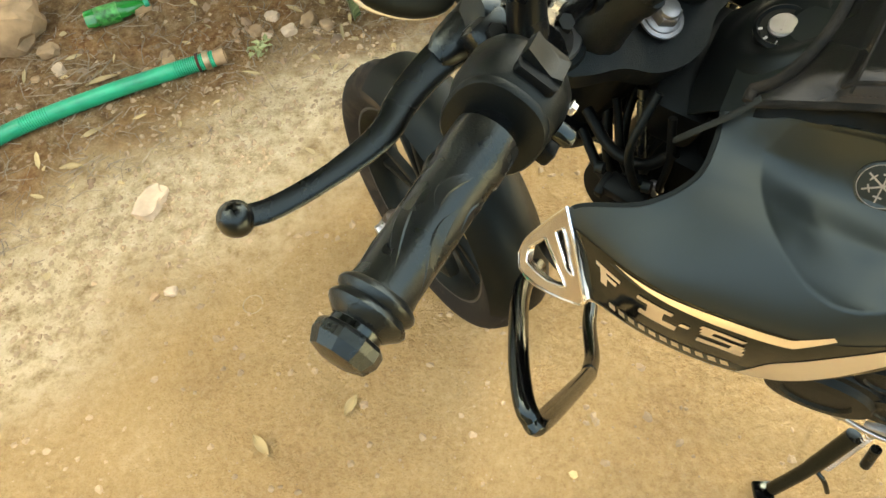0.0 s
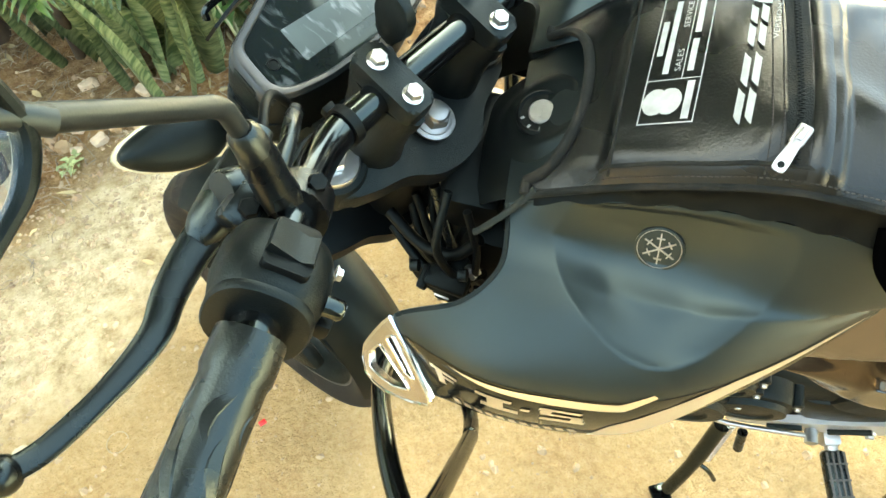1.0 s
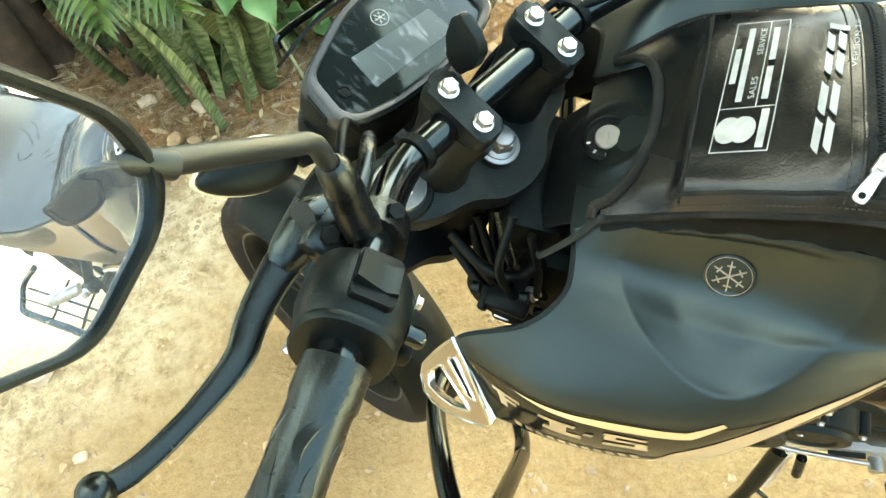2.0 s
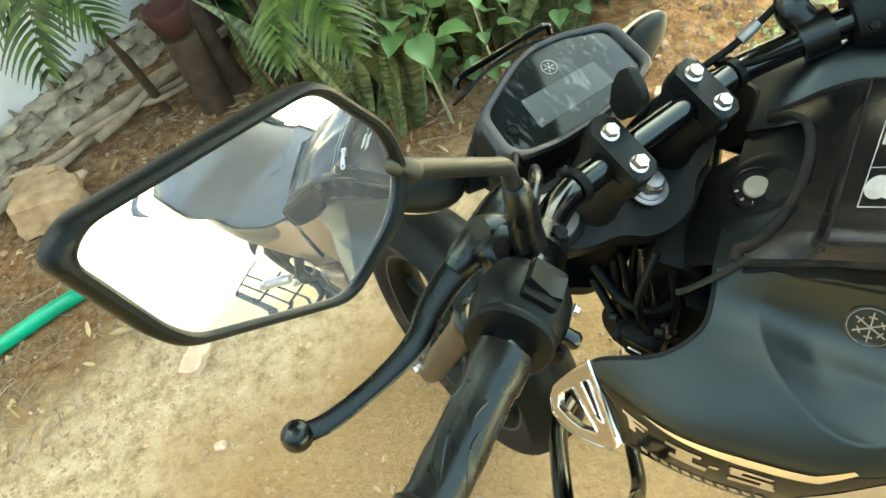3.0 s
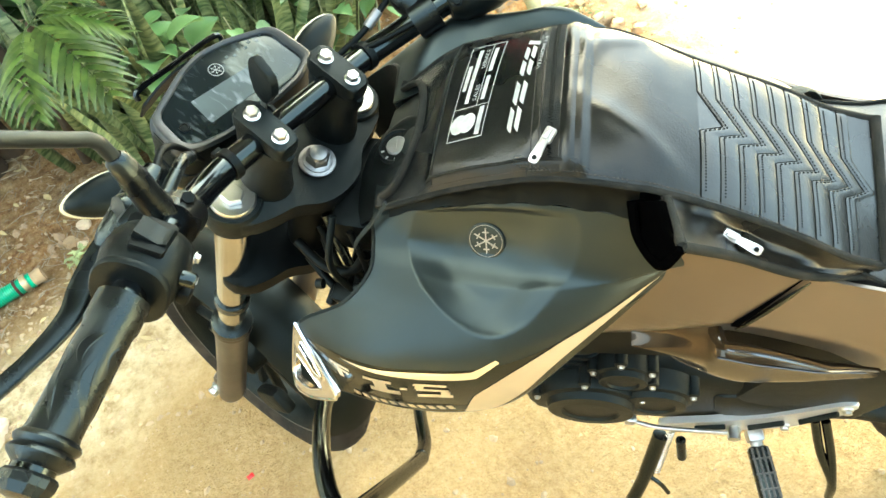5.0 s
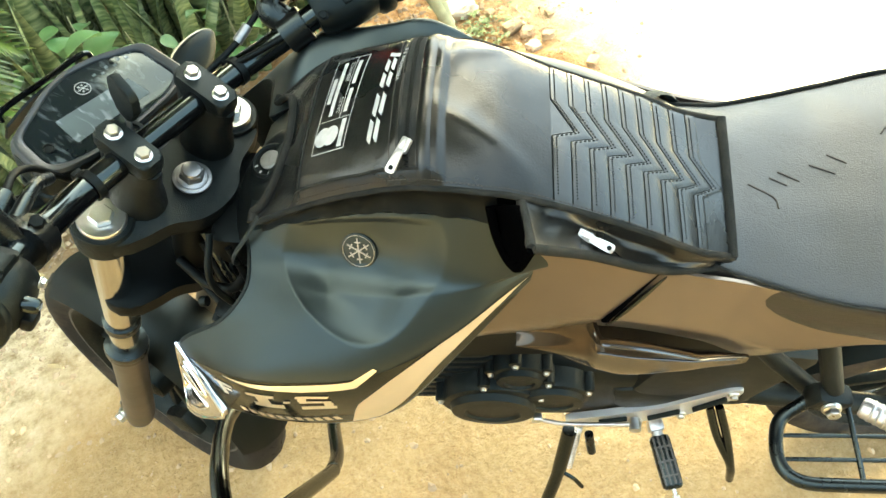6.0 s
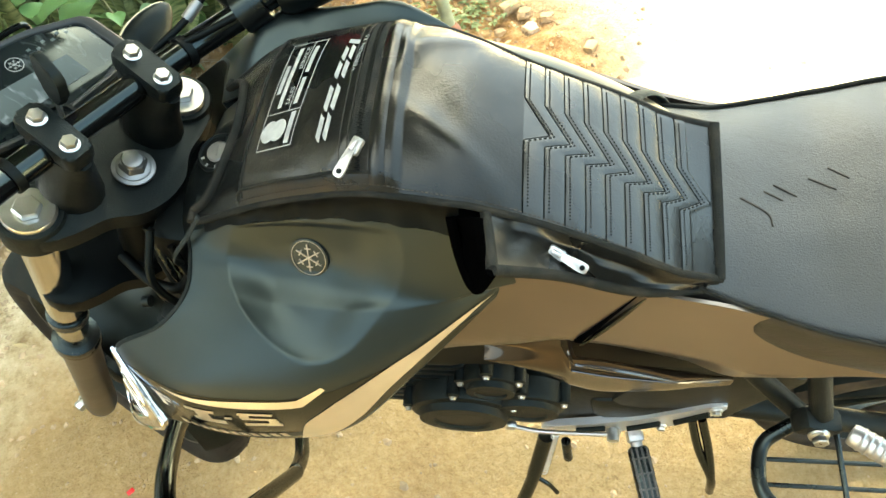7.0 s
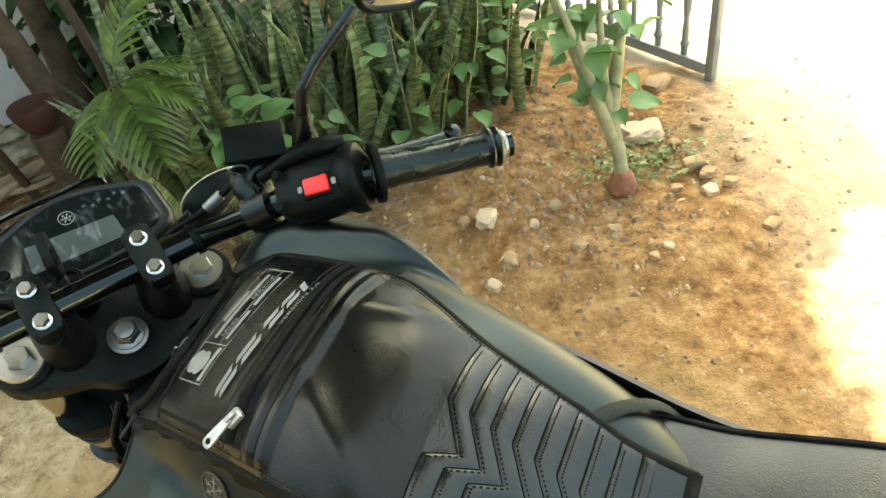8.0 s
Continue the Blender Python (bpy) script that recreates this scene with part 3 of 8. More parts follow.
dr = [m @ Vector(q) for q in ((0.010, 0.034, 0.012), (0.022, 0.034, 0.030), (0.024, 0.030, 0.060), (0.020, 0.022, 0.095))]
part("throttle_elbow", tube(B(), smooth_path(dr, 6), [0.0085] * 13 + [0.006] * 6, 12), M_DARK, sw_right, "bent black throttle cable guide")
for q in ((0.030, 0.016, 0.074), (0.029, -0.014, 0.078)):
    part("housing_screw", hexbolt(B(), m @ Vector(q), m.to_3x3() @ Vector((1, 0, 0)), 0.0045, 0.004), M_DARK, sw_right)
for dz in (-0.017, 0.017):
    tick = slab(B(), rounded([(-0.0022, -0.003), (0.0022, -0.003), (0.0022, 0.003), (-0.0022, 0.003)], 0.001), 0.0, 0.0005, m @ Matrix.Translation((0.0318, -0.004, 0.038)) @ pose(0, 0, 0, 0, 90, 0) @ Matrix.Translation((dz * 0.98, 0, 0)))
    part("switch_mark", tick, M_WHITE, sw_right, "small white switch mark")
m2 = m @ Matrix.Translation((0.0325, -0.004, 0.038)) @ pose(0, 0, 0, 0, 90, 0)
bm = block(B(), (0.024, 0.016, 0.008), m2, 0.002)
part("kill_switch", bm, M_RED, sw_right, "bright red engine stop switch")
bm = block(B(), (0.030, 0.022, 0.004), m2 @ Matrix.Translation((0, 0, -0.002)), 0.0015)
part("switch_collar", bm, M_DARK, sw_right)
p0, d0 = bar_point(0.166)
bm = tube(B(), [p0 - d0 * 0.014, p0 + d0 * 0.014], 0.020, 20)
tube(bm, smooth_path([p0 + Vector((-0.012, 0, 0)), p0 + Vector((-0.035, 0.0, 0.006)), Vector((-0.048, 0.200, 0.116))], 5), [0.016] * 10 + [0.013], 12)
perch_r = part("brake_perch", bm, M_LEVER, handlebar, "black brake master cylinder")
res = pose(-0.054, 0.186, 0.134, 4, 12, -20)
bm = block(B(), (0.036, 0.056, 0.022), res, 0.004)
box_r = part("brake_reservoir", bm, M_PLAST, handlebar, "square black brake fluid reservoir")
part("reservoir_lid", block(B(), (0.038, 0.058, 0.006), res @ Matrix.Translation((0, 0, 0.0145)), 0.002), M_DARK, box_r)
bm = lathe(B(), [(0.0085, 0), (0.0105, 0.0), (0.0105, 0.0016), (0.0085, 0.0016), (0.0085, 0.0)], 24, res @ Matrix.Translation((0.0190, -0.020, 0.0)) @ pose(0, 0, 0, 0, 90, 0), False)
part("sight_glass_ring", bm, M_ZINC, box_r, "bright ring of the sight glass")
lever_r = smooth_path([(-0.050, 0.175, 0.108), (-0.030, 0.215, 0.112), (-0.012, 0.255, 0.112), (-0.004, 0.300, 0.106), (0.002, 0.345, 0.100), (0.008, 0.392, 0.096)], 6)
n = len(lever_r)
bm = tube(B(), lever_r, [0.012 - 0.0055 * min(1, i / (n * 0.6)) for i in range(n)], 14, True, 0.62)
lathe(bm, [(0.003, -0.0108), (0.0085, -0.0078), (0.0112, 0), (0.0085, 0.0078), (0.003, 0.0108)], 20, Matrix.Translation(lever_r[-1]))
part("brake_lever", bm, M_LEVER, handlebar, "black brake lever with ball end")
bm = tube(B(), [(-0.012, 0.218, 0.126), (-0.020, 0.221, 0.146), (-0.026, 0.224, 0.170), (-0.030, 0.226, 0.190)], [0.0125, 0.0118, 0.0108, 0.007], 20)
part("mirror_boot", bm, M_RUBBER, handlebar, "black rubber mirror boot")
RM_C = Vector((-0.040, 0.362, 0.312))
rstem = smooth_path([(-0.028, 0.225, 0.180), (-0.035, 0.229, 0.208), (-0.038, 0.236, 0.220), (-0.044, 0.252, 0.236), (-0.048, 0.280, 0.262), (-0.052, 0.292, 0.272)], 5)
part("mirror_stem", tube(B(), rstem, 0.0062, 14), M_RUBBER, handlebar, "matte black bent mirror stem")
mirror_head(frame_at(RM_C, (0.97, -0.12, -0.02), (0.03, 0.139, 0.055)), M_MIRROR, "convex mirror glass", -1)
for a, b, c in (((-0.048, 0.168, 0.110), (-0.046, 0.120, 0.082), (-0.052, 0.065, 0.045)), ((0.01, 0.19, 0.12), (-0.015, 0.12, 0.096), (-0.055, 0.06, 0.04))):
    bm = tube(B(), smooth_path([a, b, c, (-0.06, 0.02, -0.08)], 8), 0.0036, 10)
    part("control_cable", bm, M_DARK, handlebar, "black control cable")
bm = tube(B(), [(-0.047, 0.140, 0.094), (-0.046, 0.122, 0.083)], 0.0056, 12)
part("cable_ferrule", bm, M_LOCK, handlebar, "bright cable ferrule")
for y in (-0.098, 0.100):
    p0, d0 = bar_point(y)
    bm = lathe(B(), [(0.0145, -0.004), (0.0158, -0.004), (0.0158, 0.004), (0.0145, 0.004)], 24, frame_at(p0, d0))
    block(bm, (0.006, 0.008, 0.010), frame_at(p0, d0) @ Matrix.Translation((-0.017, 0, 0)), 0.001)
    part("cable_tie", bm, M_DARK, handlebar, "ribbed black cable strap")

# instrument
meter_line = [(-0.148, -0.099), (-0.177, -0.032), (-0.184, 0.004), (-0.179, 0.042), (-0.159, 0.099), (-0.098, 0.103), (-0.083, 0.066), (-0.078, 0.0), (-0.080, -0.050), (-0.088, -0.087), (-0.101, -0.104)]
bm = slab(B(), rounded(meter_line, 0.012), -0.034, 0.010, ID, 0.010, 3)
slab(bm, rounded([(x * 0.96 - 0.004, y * 1.03) for x, y in meter_line], 0.012), -0.060, -0.030, ID, 0.006, 2)
meter = part("instrument_case", bm, M_PLAST, bike, "black instrument case with a smoky window", STEER)
cen = Vector((-0.128, 0.0))
inner = [tuple(cen + (Vector(p) - cen) * 0.86) for p in meter_line]
line_o, line_i = rounded(meter_line, 0.012), rounded(inner, 0.010)
bm = B()
def loop(line, k, z):
    return [Vector((cen.x + (q[0] - cen.x) * k, cen.y + (q[1] - cen.y) * k, z)) for q in line]
bridge(bm, [loop(line_o, 1.0, 0.002), loop(line_o, 0.99, 0.0105), loop(line_o, 0.955, 0.0140), loop(line_i, 1.03, 0.0140), loop(line_i, 1.0, 0.0128), loop(line_i, 0.985, 0.0100), loop(line_i, 0.98, 0.002)], True, False)
part("instrument_bezel", bm, M_BEZEL, meter, "raised satin black bezel")
bm = slab(B(), line_i, 0.0095, 0.0110, ID, 0.0008)
part("instrument_window", bm, M_LENS, meter, "dusty smoked window")
bm = slab(B(), rounded([(-0.139, -0.047), (-0.105, -0.050), (-0.103, 0.048), (-0.133, 0.046)], 0.002), 0.0111, 0.0115)
part("display", bm, M_LCD, meter, "pale grey liquid-crystal display")
bm = lathe(B(), [(0.0042, 0.0108), (0.0058, 0.0112), (0.0058, 0.0126), (0.0042, 0.0128), (0.0040, 0.0118), (0.001, 0.0120)], 20, Matrix.Translation((-0.119, -0.074, 0)))
part("meter_button", bm, M_DARK, meter)


def roundel(bm, m, r, t=0.0012):
    """A ring with three crossed bars, as the round badge shows."""
    lathe(bm, [(r * 0.92, 0), (r, 0), (r, t), (r * 0.92, t), (r * 0.92, 0)], 36, m, False)
    for k in range(3):
        block(bm, (r * 1.50, r * 0.06, t), m @ pose(0, 0, t / 2, 0, 0, 60 * k + 90), 0.0)
        for s in (-1, 1):
            block(bm, (r * 0.055, r * 0.34, t), m @ pose(0, 0, t / 2, 0, 0, 60 * k + 90) @ Matrix.Translation((s * r * 0.5, 0, 0)), 0.0)
    return bm


part("meter_badge", roundel(B(), Matrix.Translation((-0.153, 0.003, 0.0112)), 0.0085, 0.0006), M_WHITE, meter, "small round pale badge")
bm = B()
for k in range(7):
    slab(bm, [(-0.160 + 0.004 * (k % 2), 0.022 + k * 0.0085), (-0.157 + 0.004 * (k % 2), 0.022 + k * 0.0085), (-0.157 + 0.004 * (k % 2), 0.026 + k * 0.0085), (-0.160 + 0.004 * (k % 2), 0.026 + k * 0.0085)], 0.0111, 0.0114)
part("warning_symbol", bm, M_LCD, meter, "faint row of warning symbols")
# ignition switch between the clamp and the instrument, its key standing in it
bm = lathe(B(), [(0.016, -0.020), (0.016, 0.046), (0.0145, 0.049), (0.011, 0.049), (0.010, 0.046), (0.002, 0.046)], 28, Matrix.Translation((-0.0585, -0.022, 0)))
switch = part("ignition_switch", bm, M_DARK, bike, "black ignition switch in front of the bar", STEER)
KEY = Matrix.Translation((-0.0575, -0.022, 0.0)) @ pose(0, 0, 0, 0, 0, -8)
bm = slab(B(), [(-0.004, 0.046), (0.004, 0.046), (0.004, 0.090), (-0.004, 0.090)], -0.001, 0.001, KEY @ pose(0, 0, 0, 90, 0, 0))
key = part("key_blade", bm, M_ZINC, switch, "bare metal key blade")
bm = slab(B(), rounded([(-0.009, 0.076), (0.009, 0.076), (0.012, 0.086), (0.017, 0.096), (0.017, 0.113), (0.010, 0.122), (-0.013, 0.126), (-0.018, 0.116), (-0.017, 0.096), (-0.012, 0.086)], 0.004), -0.0042, 0.0042, KEY @ pose(0, 0, 0, 90, 0, 0), 0.0016)
part("key_head", bm, M_PLAST, switch, "black plastic key head")
bm = lathe(B(), [(0.0066, 0), (0.0096, 0), (0.0096, 0.0012), (0.0066, 0.0012), (0.0066, 0)], 20, KEY @ Matrix.Translation((0.004, 0.0046, 0.108)) @ pose(0, 0, 0, -90, 0, 0), False)
part("key_emblem", bm, M_DARK, switch)
# wind screen edge and headlamp
bm = B()
grid(bm, lambda u, v: Vector((-0.192 - 0.014 * math.sin(math.pi * v) - 0.012 * (1 - u), -0.070 + 0.138 * v, -0.024 - 0.034 * (1 - u))), 6, 16, 0.003)
part("fly_screen", bm, M_DARK, bike, "small black fly screen", STEER)
bm = tube(B(), smooth_path([(-0.205, -0.066, -0.034), (-0.211, -0.058, -0.026), (-0.2085, 0.0, -0.019), (-0.205, 0.049, -0.012), (-0.198, 0.056, -0.020)], 5), 0.0034, 8)
part("screen_rim", bm, M_BARPNT, bike, "", STEER)
bm = B()
rings = []
for x, ry, rz, cz in ((-0.060, 0.045, 0.040, -0.100), (-0.085, 0.068, 0.056, -0.100), (-0.120, 0.076, 0.064, -0.105), (-0.150, 0.074, 0.060, -0.112), (-0.163, 0.062, 0.050, -0.116)):
    rings.append([Vector((x, ry * math.cos(2 * math.pi * k / 28), cz + rz * math.sin(2 * math.pi * k / 28))) for k in range(28)])
bridge(bm, rings)
lamp = part("headlamp_shell", bm, M_PLAST, bike, "black headlamp shell", STEER)
bm = B()
bridge(bm, [[Vector((-0.1635 - d, 0.056 * k * math.cos(2 * math.pi * i / 28), -0.116 + 0.046 * k * math.sin(2 * math.pi * i / 28))) for i in range(28)] for d, k in ((0.0, 1.0), (0.006, 0.85), (0.008, 0.4))])
part("headlamp_lens", bm, M_AMBER, lamp, "clear headlamp lens")


def indicator(side):
    """Leaf-shaped turn signal: dark body with a pale lens edge forward, on a short stalk."""
    m = frame_at((-0.132, side * 0.168, -0.030) if side < 0 else (-0.142, 0.160, -0.050), (0.55, 0.0, 0.83), (0.35, side * -1.0, -0.10))
    def leaf(k, z, lo=-1.0):
        pts = []
        for i in range(24):
            t = 2 * math.pi * i / 24
            x = -0.046 * math.cos(t)
            y = 0.0225 * math.sin(t) * (1 - 0.25 * math.cos(t))
            pts.append(m @ Vector((x * k, y * k, z)))
        return pts
    bm = B()
    bridge(bm, [leaf(0.6, -0.016), leaf(0.9, -0.010), leaf(1.0, -0.002), leaf(0.985, 0.004), leaf(0.85, 0.009), leaf(0.5, 0.0125)])
    body = part("indicator_body", bm, M_PLAST, bike, "dark teardrop indicator body", STEER)
    bm = B()
    bridge(bm, [leaf(0.7, -0.024), leaf(0.98, -0.018), leaf(1.06, -0.010), leaf(1.055, -0.004), leaf(0.98, -0.003)])
    part("indicator_lens", bm, M_AMBER, body, "pale clear indicator lens")
    bm = tube(B(), [(-0.118, side * 0.125, -0.040), (-0.112, side * 0.095, -0.048), (-0.108, side * 0.07, -0.055)], [0.013, 0.011, 0.012], 14, True, 0.7)
    part("indicator_stalk", bm, M_RUBBER, bike, "", STEER)


indicator(-1)
indicator(1)

# -- wheels --
AXLE_F, R_F = Vector((-0.050, 0.0, -0.832)), 0.294


def wheel(parent_m, at, R, w, spokes, disc_side):
    """Cast wheel with tyre; its axis along y."""
    m = Matrix.Translation(at) @ pose(0, 0, 0, 90, 0, 0)
    hw = w / 2
    bm = B()
    prof = []
    for k in range(17):
        a = -math.pi / 2 * 1.25 + math.pi * 1.25 * k / 16
        prof.append((R - hw * 0.80 + hw * 0.80 * math.cos(a), hw * math.sin(a) * (1.0 if abs(a) < 1.4 else 0.98)))
    prof = [(R * 0.745, -hw * 0.72)] + prof + [(R * 0.745, hw * 0.72)]
    lathe(bm, prof + [prof[0]], 72, m, False)
    for k in range(48):
        for s in (-1, 1):
            a = 2 * math.pi * (k + 0.25 * s) / 48
            r0 = R - hw * 0.10
            bmm = m @ pose(0, 0, 0, 0, 0, math.degrees(a)) @ Matrix.Translation((r0 - 0.0008, 0, s * hw * 0.42)) @ pose(0, 0, 0, 28 * s, -s * 22, 0)
            block(bm, (0.003, 0.011, hw * 0.55), bmm, 0.0)
    tyre = part("wheel_tyre", bm, M_TYRE, bike, "dusty black tyre", parent_m)
    bm = B()
    lathe(bm, [(R * 0.755, -hw * 0.70), (R * 0.73, -hw * 0.72), (R * 0.70, -hw * 0.55), (R * 0.665, -hw * 0.30), (R * 0.665, hw * 0.30), (R * 0.70, hw * 0.55), (R * 0.73, hw * 0.72), (R * 0.755, hw * 0.70), (R * 0.72, hw * 0.5), (R * 0.70, 0), (R * 0.72, -hw * 0.5), (R * 0.755, -hw * 0.70)], 64, m, False)
    rim = part("wheel_rim", bm, M_CAST, bike, "black cast wheel rim", parent_m)
    for s in (-1, 1):
        part("rim_lip", lathe(B(), [(R * 0.738, s * hw * 0.722), (R * 0.747, s * hw * 0.735), (R * 0.754, s * hw * 0.722)], 64, m, False), M_RIB, rim, "worn grey rim edge")
    for k in range(spokes):
        bm = B()
        a = 360 / spokes * k
        for off in (-5, 5):
            block(bm, (R * 0.60, 0.016, 0.020), m @ pose(0, 0, 0, 0, 0, a + off * 1.3) @ Matrix.Translation((R * 0.37, off * 0.0012, 0)) @ pose(0, 0, 0, 0, 0, off * 0.6), 0.004)
        part("wheel_spoke", bm, M_CAST, rim, "")
    bm = lathe(B(), [(0.020, -0.05), (0.034, -0.045), (0.036, -0.02), (0.036, 0.02), (0.034, 0.045), (0.020, 0.05)], 28, m)
    part("wheel_hub", bm, M_CAST, rim)
    bm = lathe(B(), [(0.085, disc_side * 0.050), (0.130, disc_side * 0.050), (0.130, disc_side * 0.054), (0.085, disc_side * 0.054), (0.085, disc_side * 0.050)], 48, m, False)
    part("brake_disc", bm, M_STEEL, rim, "steel brake disc")


wheel(FORK, AXLE_F, R_F, 0.104, 5, -1)
wheel(None, (1.05, 0.03, 0.298), 0.297, 0.122, 5, 1)
# front mudguard
def guard(u, v):
    a = radians(12 + 106 * u)
    c = 2 * v - 1
    r = R_F + 0.020 - 0.030 * abs(c) ** 2.4
    r2 = r + 0.004 * math.cos(c * 1.5)
    return AXLE_F + Vector((r2 * math.cos(a + radians(18)), 0.067 * c, r2 * math.sin(a + radians(18))))


bm = grid(B(), guard, 40, 16, -0.003)
part("front_mudguard", bm, M_PLAST, bike, "satin black front mudguard", FORK)
bm = block(B(), (0.06, 0.03, 0.09), Matrix.Translation(AXLE_F + Vector((0.11, -0.065, 0.06))) @ pose(0, 0, 0, 0, 30, 0), 0.012)
part("brake_caliper", bm, M_CAST, bike, "dark brake caliper", FORK)

# -- tank: a skin drawn over guide curves, left side, then mirrored --
guide_top = [(0.071, -0.076, 1.013), (0.120, -0.078, 1.034), (0.185, -0.082, 1.052), (0.260, -0.093, 1.065), (0.330, -0.104, 1.060), (0.392, -0.108, 1.028)]
guide_waist = [(0.074, -0.099, 1.003), (0.113, -0.099, 1.008), (0.185, -0.114, 1.016), (0.255, -0.128, 1.018), (0.322, -0.128, 1.010), (0.382, -0.114, 1.000)]
guide_throat = [(0.070, -0.126, 0.990), (0.108, -0.126, 0.996), (0.168, -0.142, 1.004), (0.240, -0.150, 1.008), (0.308, -0.138, 1.001), (0.366, -0.110, 0.997)]
guide_flare = [(0.040, -0.150, 0.969), (0.090, -0.156, 0.980), (0.150, -0.168, 0.988), (0.225, -0.172, 0.992), (0.300, -0.150, 0.990), (0.364, -0.113, 0.993)]
guide_shoulder = [(-0.022, -0.160, 0.930), (0.060, -0.198, 0.948), (0.130, -0.207, 0.956), (0.205, -0.203, 0.962), (0.285, -0.168, 0.972), (0.360, -0.116, 0.989)]
guide_side = [(0.002, -0.190, 0.902), (0.068, -0.217, 0.914), (0.130, -0.222, 0.918), (0.200, -0.215, 0.922), (0.280, -0.174, 0.948), (0.358, -0.119, 0.984)]
guide_hem = [(0.016, -0.213, 0.866), (0.078, -0.220, 0.842), (0.150, -0.221, 0.842), (0.215, -0.208, 0.860), (0.290, -0.168, 0.930), (0.356, -0.119, 0.978)]
guide_under = [(0.020, -0.175, 0.850), (0.078, -0.180, 0.828), (0.150, -0.182, 0.828), (0.215, -0.172, 0.848), (0.290, -0.140, 0.920), (0.354, -0.105, 0.972)]
GUIDES = [guide_top, guide_waist, guide_throat, guide_flare, guide_shoulder, guide_side, guide_hem, guide_under]
NV = 60
ROWS_T = [smooth_path(g, NV // 5) for g in GUIDES]


def spline_at(pts, t):
    k = max(0, min(len(pts) - 2, int(t)))
    f = t - k
    a = pts[k - 1] if k > 0 else pts[0] * 2 - pts[1]
    b, c = pts[k], pts[k + 1]
    d = pts[k + 2] if k + 2 < len(pts) else pts[-1] * 2 - pts[-2]
    return 0.5 * ((2 * b) + (c - a) * f + (2 * a - 5 * b + 4 * c - d) * f * f + (3 * b - a - 3 * c + d) * f ** 3)


def tank_skin(u, v):
    """u from the cover's edge down to the underside, v from nose to tail."""
    i = v * NV
    k = min(NV - 1, int(i))
    col = [r[k].lerp(r[k + 1], i - k) for r in ROWS_T]
    return spline_at(col, u * (len(col) - 1))


RIM = smooth_path([(0.112, -0.097, 0), (0.124, -0.130, 0), (0.149, -0.161, 0), (0.178, -0.181, 0), (0.206, -0.186, 0), (0.236, -0.174, 0), (0.262, -0.149, 0), (0.282, -0.120, 0), (0.280, -0.100, 0), (0.258, -0.086, 0), (0.20, -0.070, 0), (0.14, -0.070, 0), (0.112, -0.097, 0)], 8)
RIM_A = np.array([(q.x, q.y) for q in RIM[:-1]])
RIM_B = np.array([(q.x, q.y) for q in RIM[1:]])


def dish(p):
    """Depth of the hollow round the badge: a teardrop bowl with a crisp rim."""
    if not (0.10 < p.x < 0.295 and -0.20 < p.y < -0.05):
        return 0.0
    q = np.array((p.x, p.y))
    e = RIM_B - RIM_A
    w = q - RIM_A
    t = np.clip((w * e).sum(1) / (e * e).sum(1), 0, 1)
    dist = float(np.sqrt(((w - e * t[:, None]) ** 2).sum(1).min()))
    up = (RIM_A[:, 1] > q[1]) != (RIM_B[:, 1] > q[1])
    xs = RIM_A[up, 0] + (q[1] - RIM_A[up, 1]) / (RIM_B[up, 1] - RIM_A[up, 1]) * e[up, 0]
    if int((xs > q[0]).sum()) % 2 == 0:
        return 0.0
    k = min(1.0, dist / 0.031)
    soft = min(1.0, max(0.0, (q[0] - 0.108) / 0.05))
    fade = min(1.0, max(0.0, (-0.064 - q[1]) / 0.055))
    tail = min(1.0, max(0.0, (q[0] - 0.205) / 0.065))
    soft *= (fade * fade * (3 - 2 * fade) * (1 - 0.70 * tail * tail * (3 - 2 * tail))) ** 2
    return (0.0115 * (1 - (1 - k) ** 1.9) + 0.0008 * min(1.0, dist / 0.003)) * soft ** 0.5


def swell(u, v):
    """The right shroud stands a little prouder beside the cover."""
    return (0.030 + 0.046 * math.sin(math.pi * min(1.0, v * 1.08)) - 0.020 * v ** 4) * math.sin(math.pi * u / 0.62) if 0 < u < 0.62 else 0.0


def tank_side(side):
    def f(u, v):
        p = tank_skin(u, v)
        e = 0.004
        du = tank_skin(min(1, u + e), v) - tank_skin(max(0, u - e), v)
        dv = tank_skin(u, min(1, v + e)) - tank_skin(u, max(0, v - e))
        nrm = dv.cross(du).normalized()
        if nrm.y > 0 and nrm.z < 0.2:
            nrm = -nrm
        if nrm.z < -0.3:
            nrm = -nrm
        if 0.02 < u < 0.58:
            p = p - nrm * dish(p)
        if side > 0:
            p = p + Vector((0, 0, swell(u, v)))
        return Vector((p.x, p.y * (1 if side < 0 else -1), p.z))
    return f


tank = part("tank_top", grid(B(), lambda u, v: Vector((0.07 + 0.50 * u, (2 * v - 1) * (0.072 + 0.030 * u ** 0.6), interp(0.07 + 0.50 * u, [(0.07, 1.004), (0.12, 1.034), (0.26, 1.066), (0.325, 1.056), (0.40, 1.020), (0.48, 0.985), (0.58, 0.940)]) + 0.010 * (1 - (2 * v - 1) ** 2))), 40, 14, 0.02), M_TANK, bike, "matte dark grey fuel tank")
SIDES = {}
for side in (-1, 1):
    SIDES[side] = part("tank_side", grid(B(), tank_side(side), 130 if side < 0 else 56, 150 if side < 0 else 60, -0.003 * side), M_TANK, bike, "matte grey tank shroud with a hollow round the badge", angle=60)
tank_left = SIDES[-1]


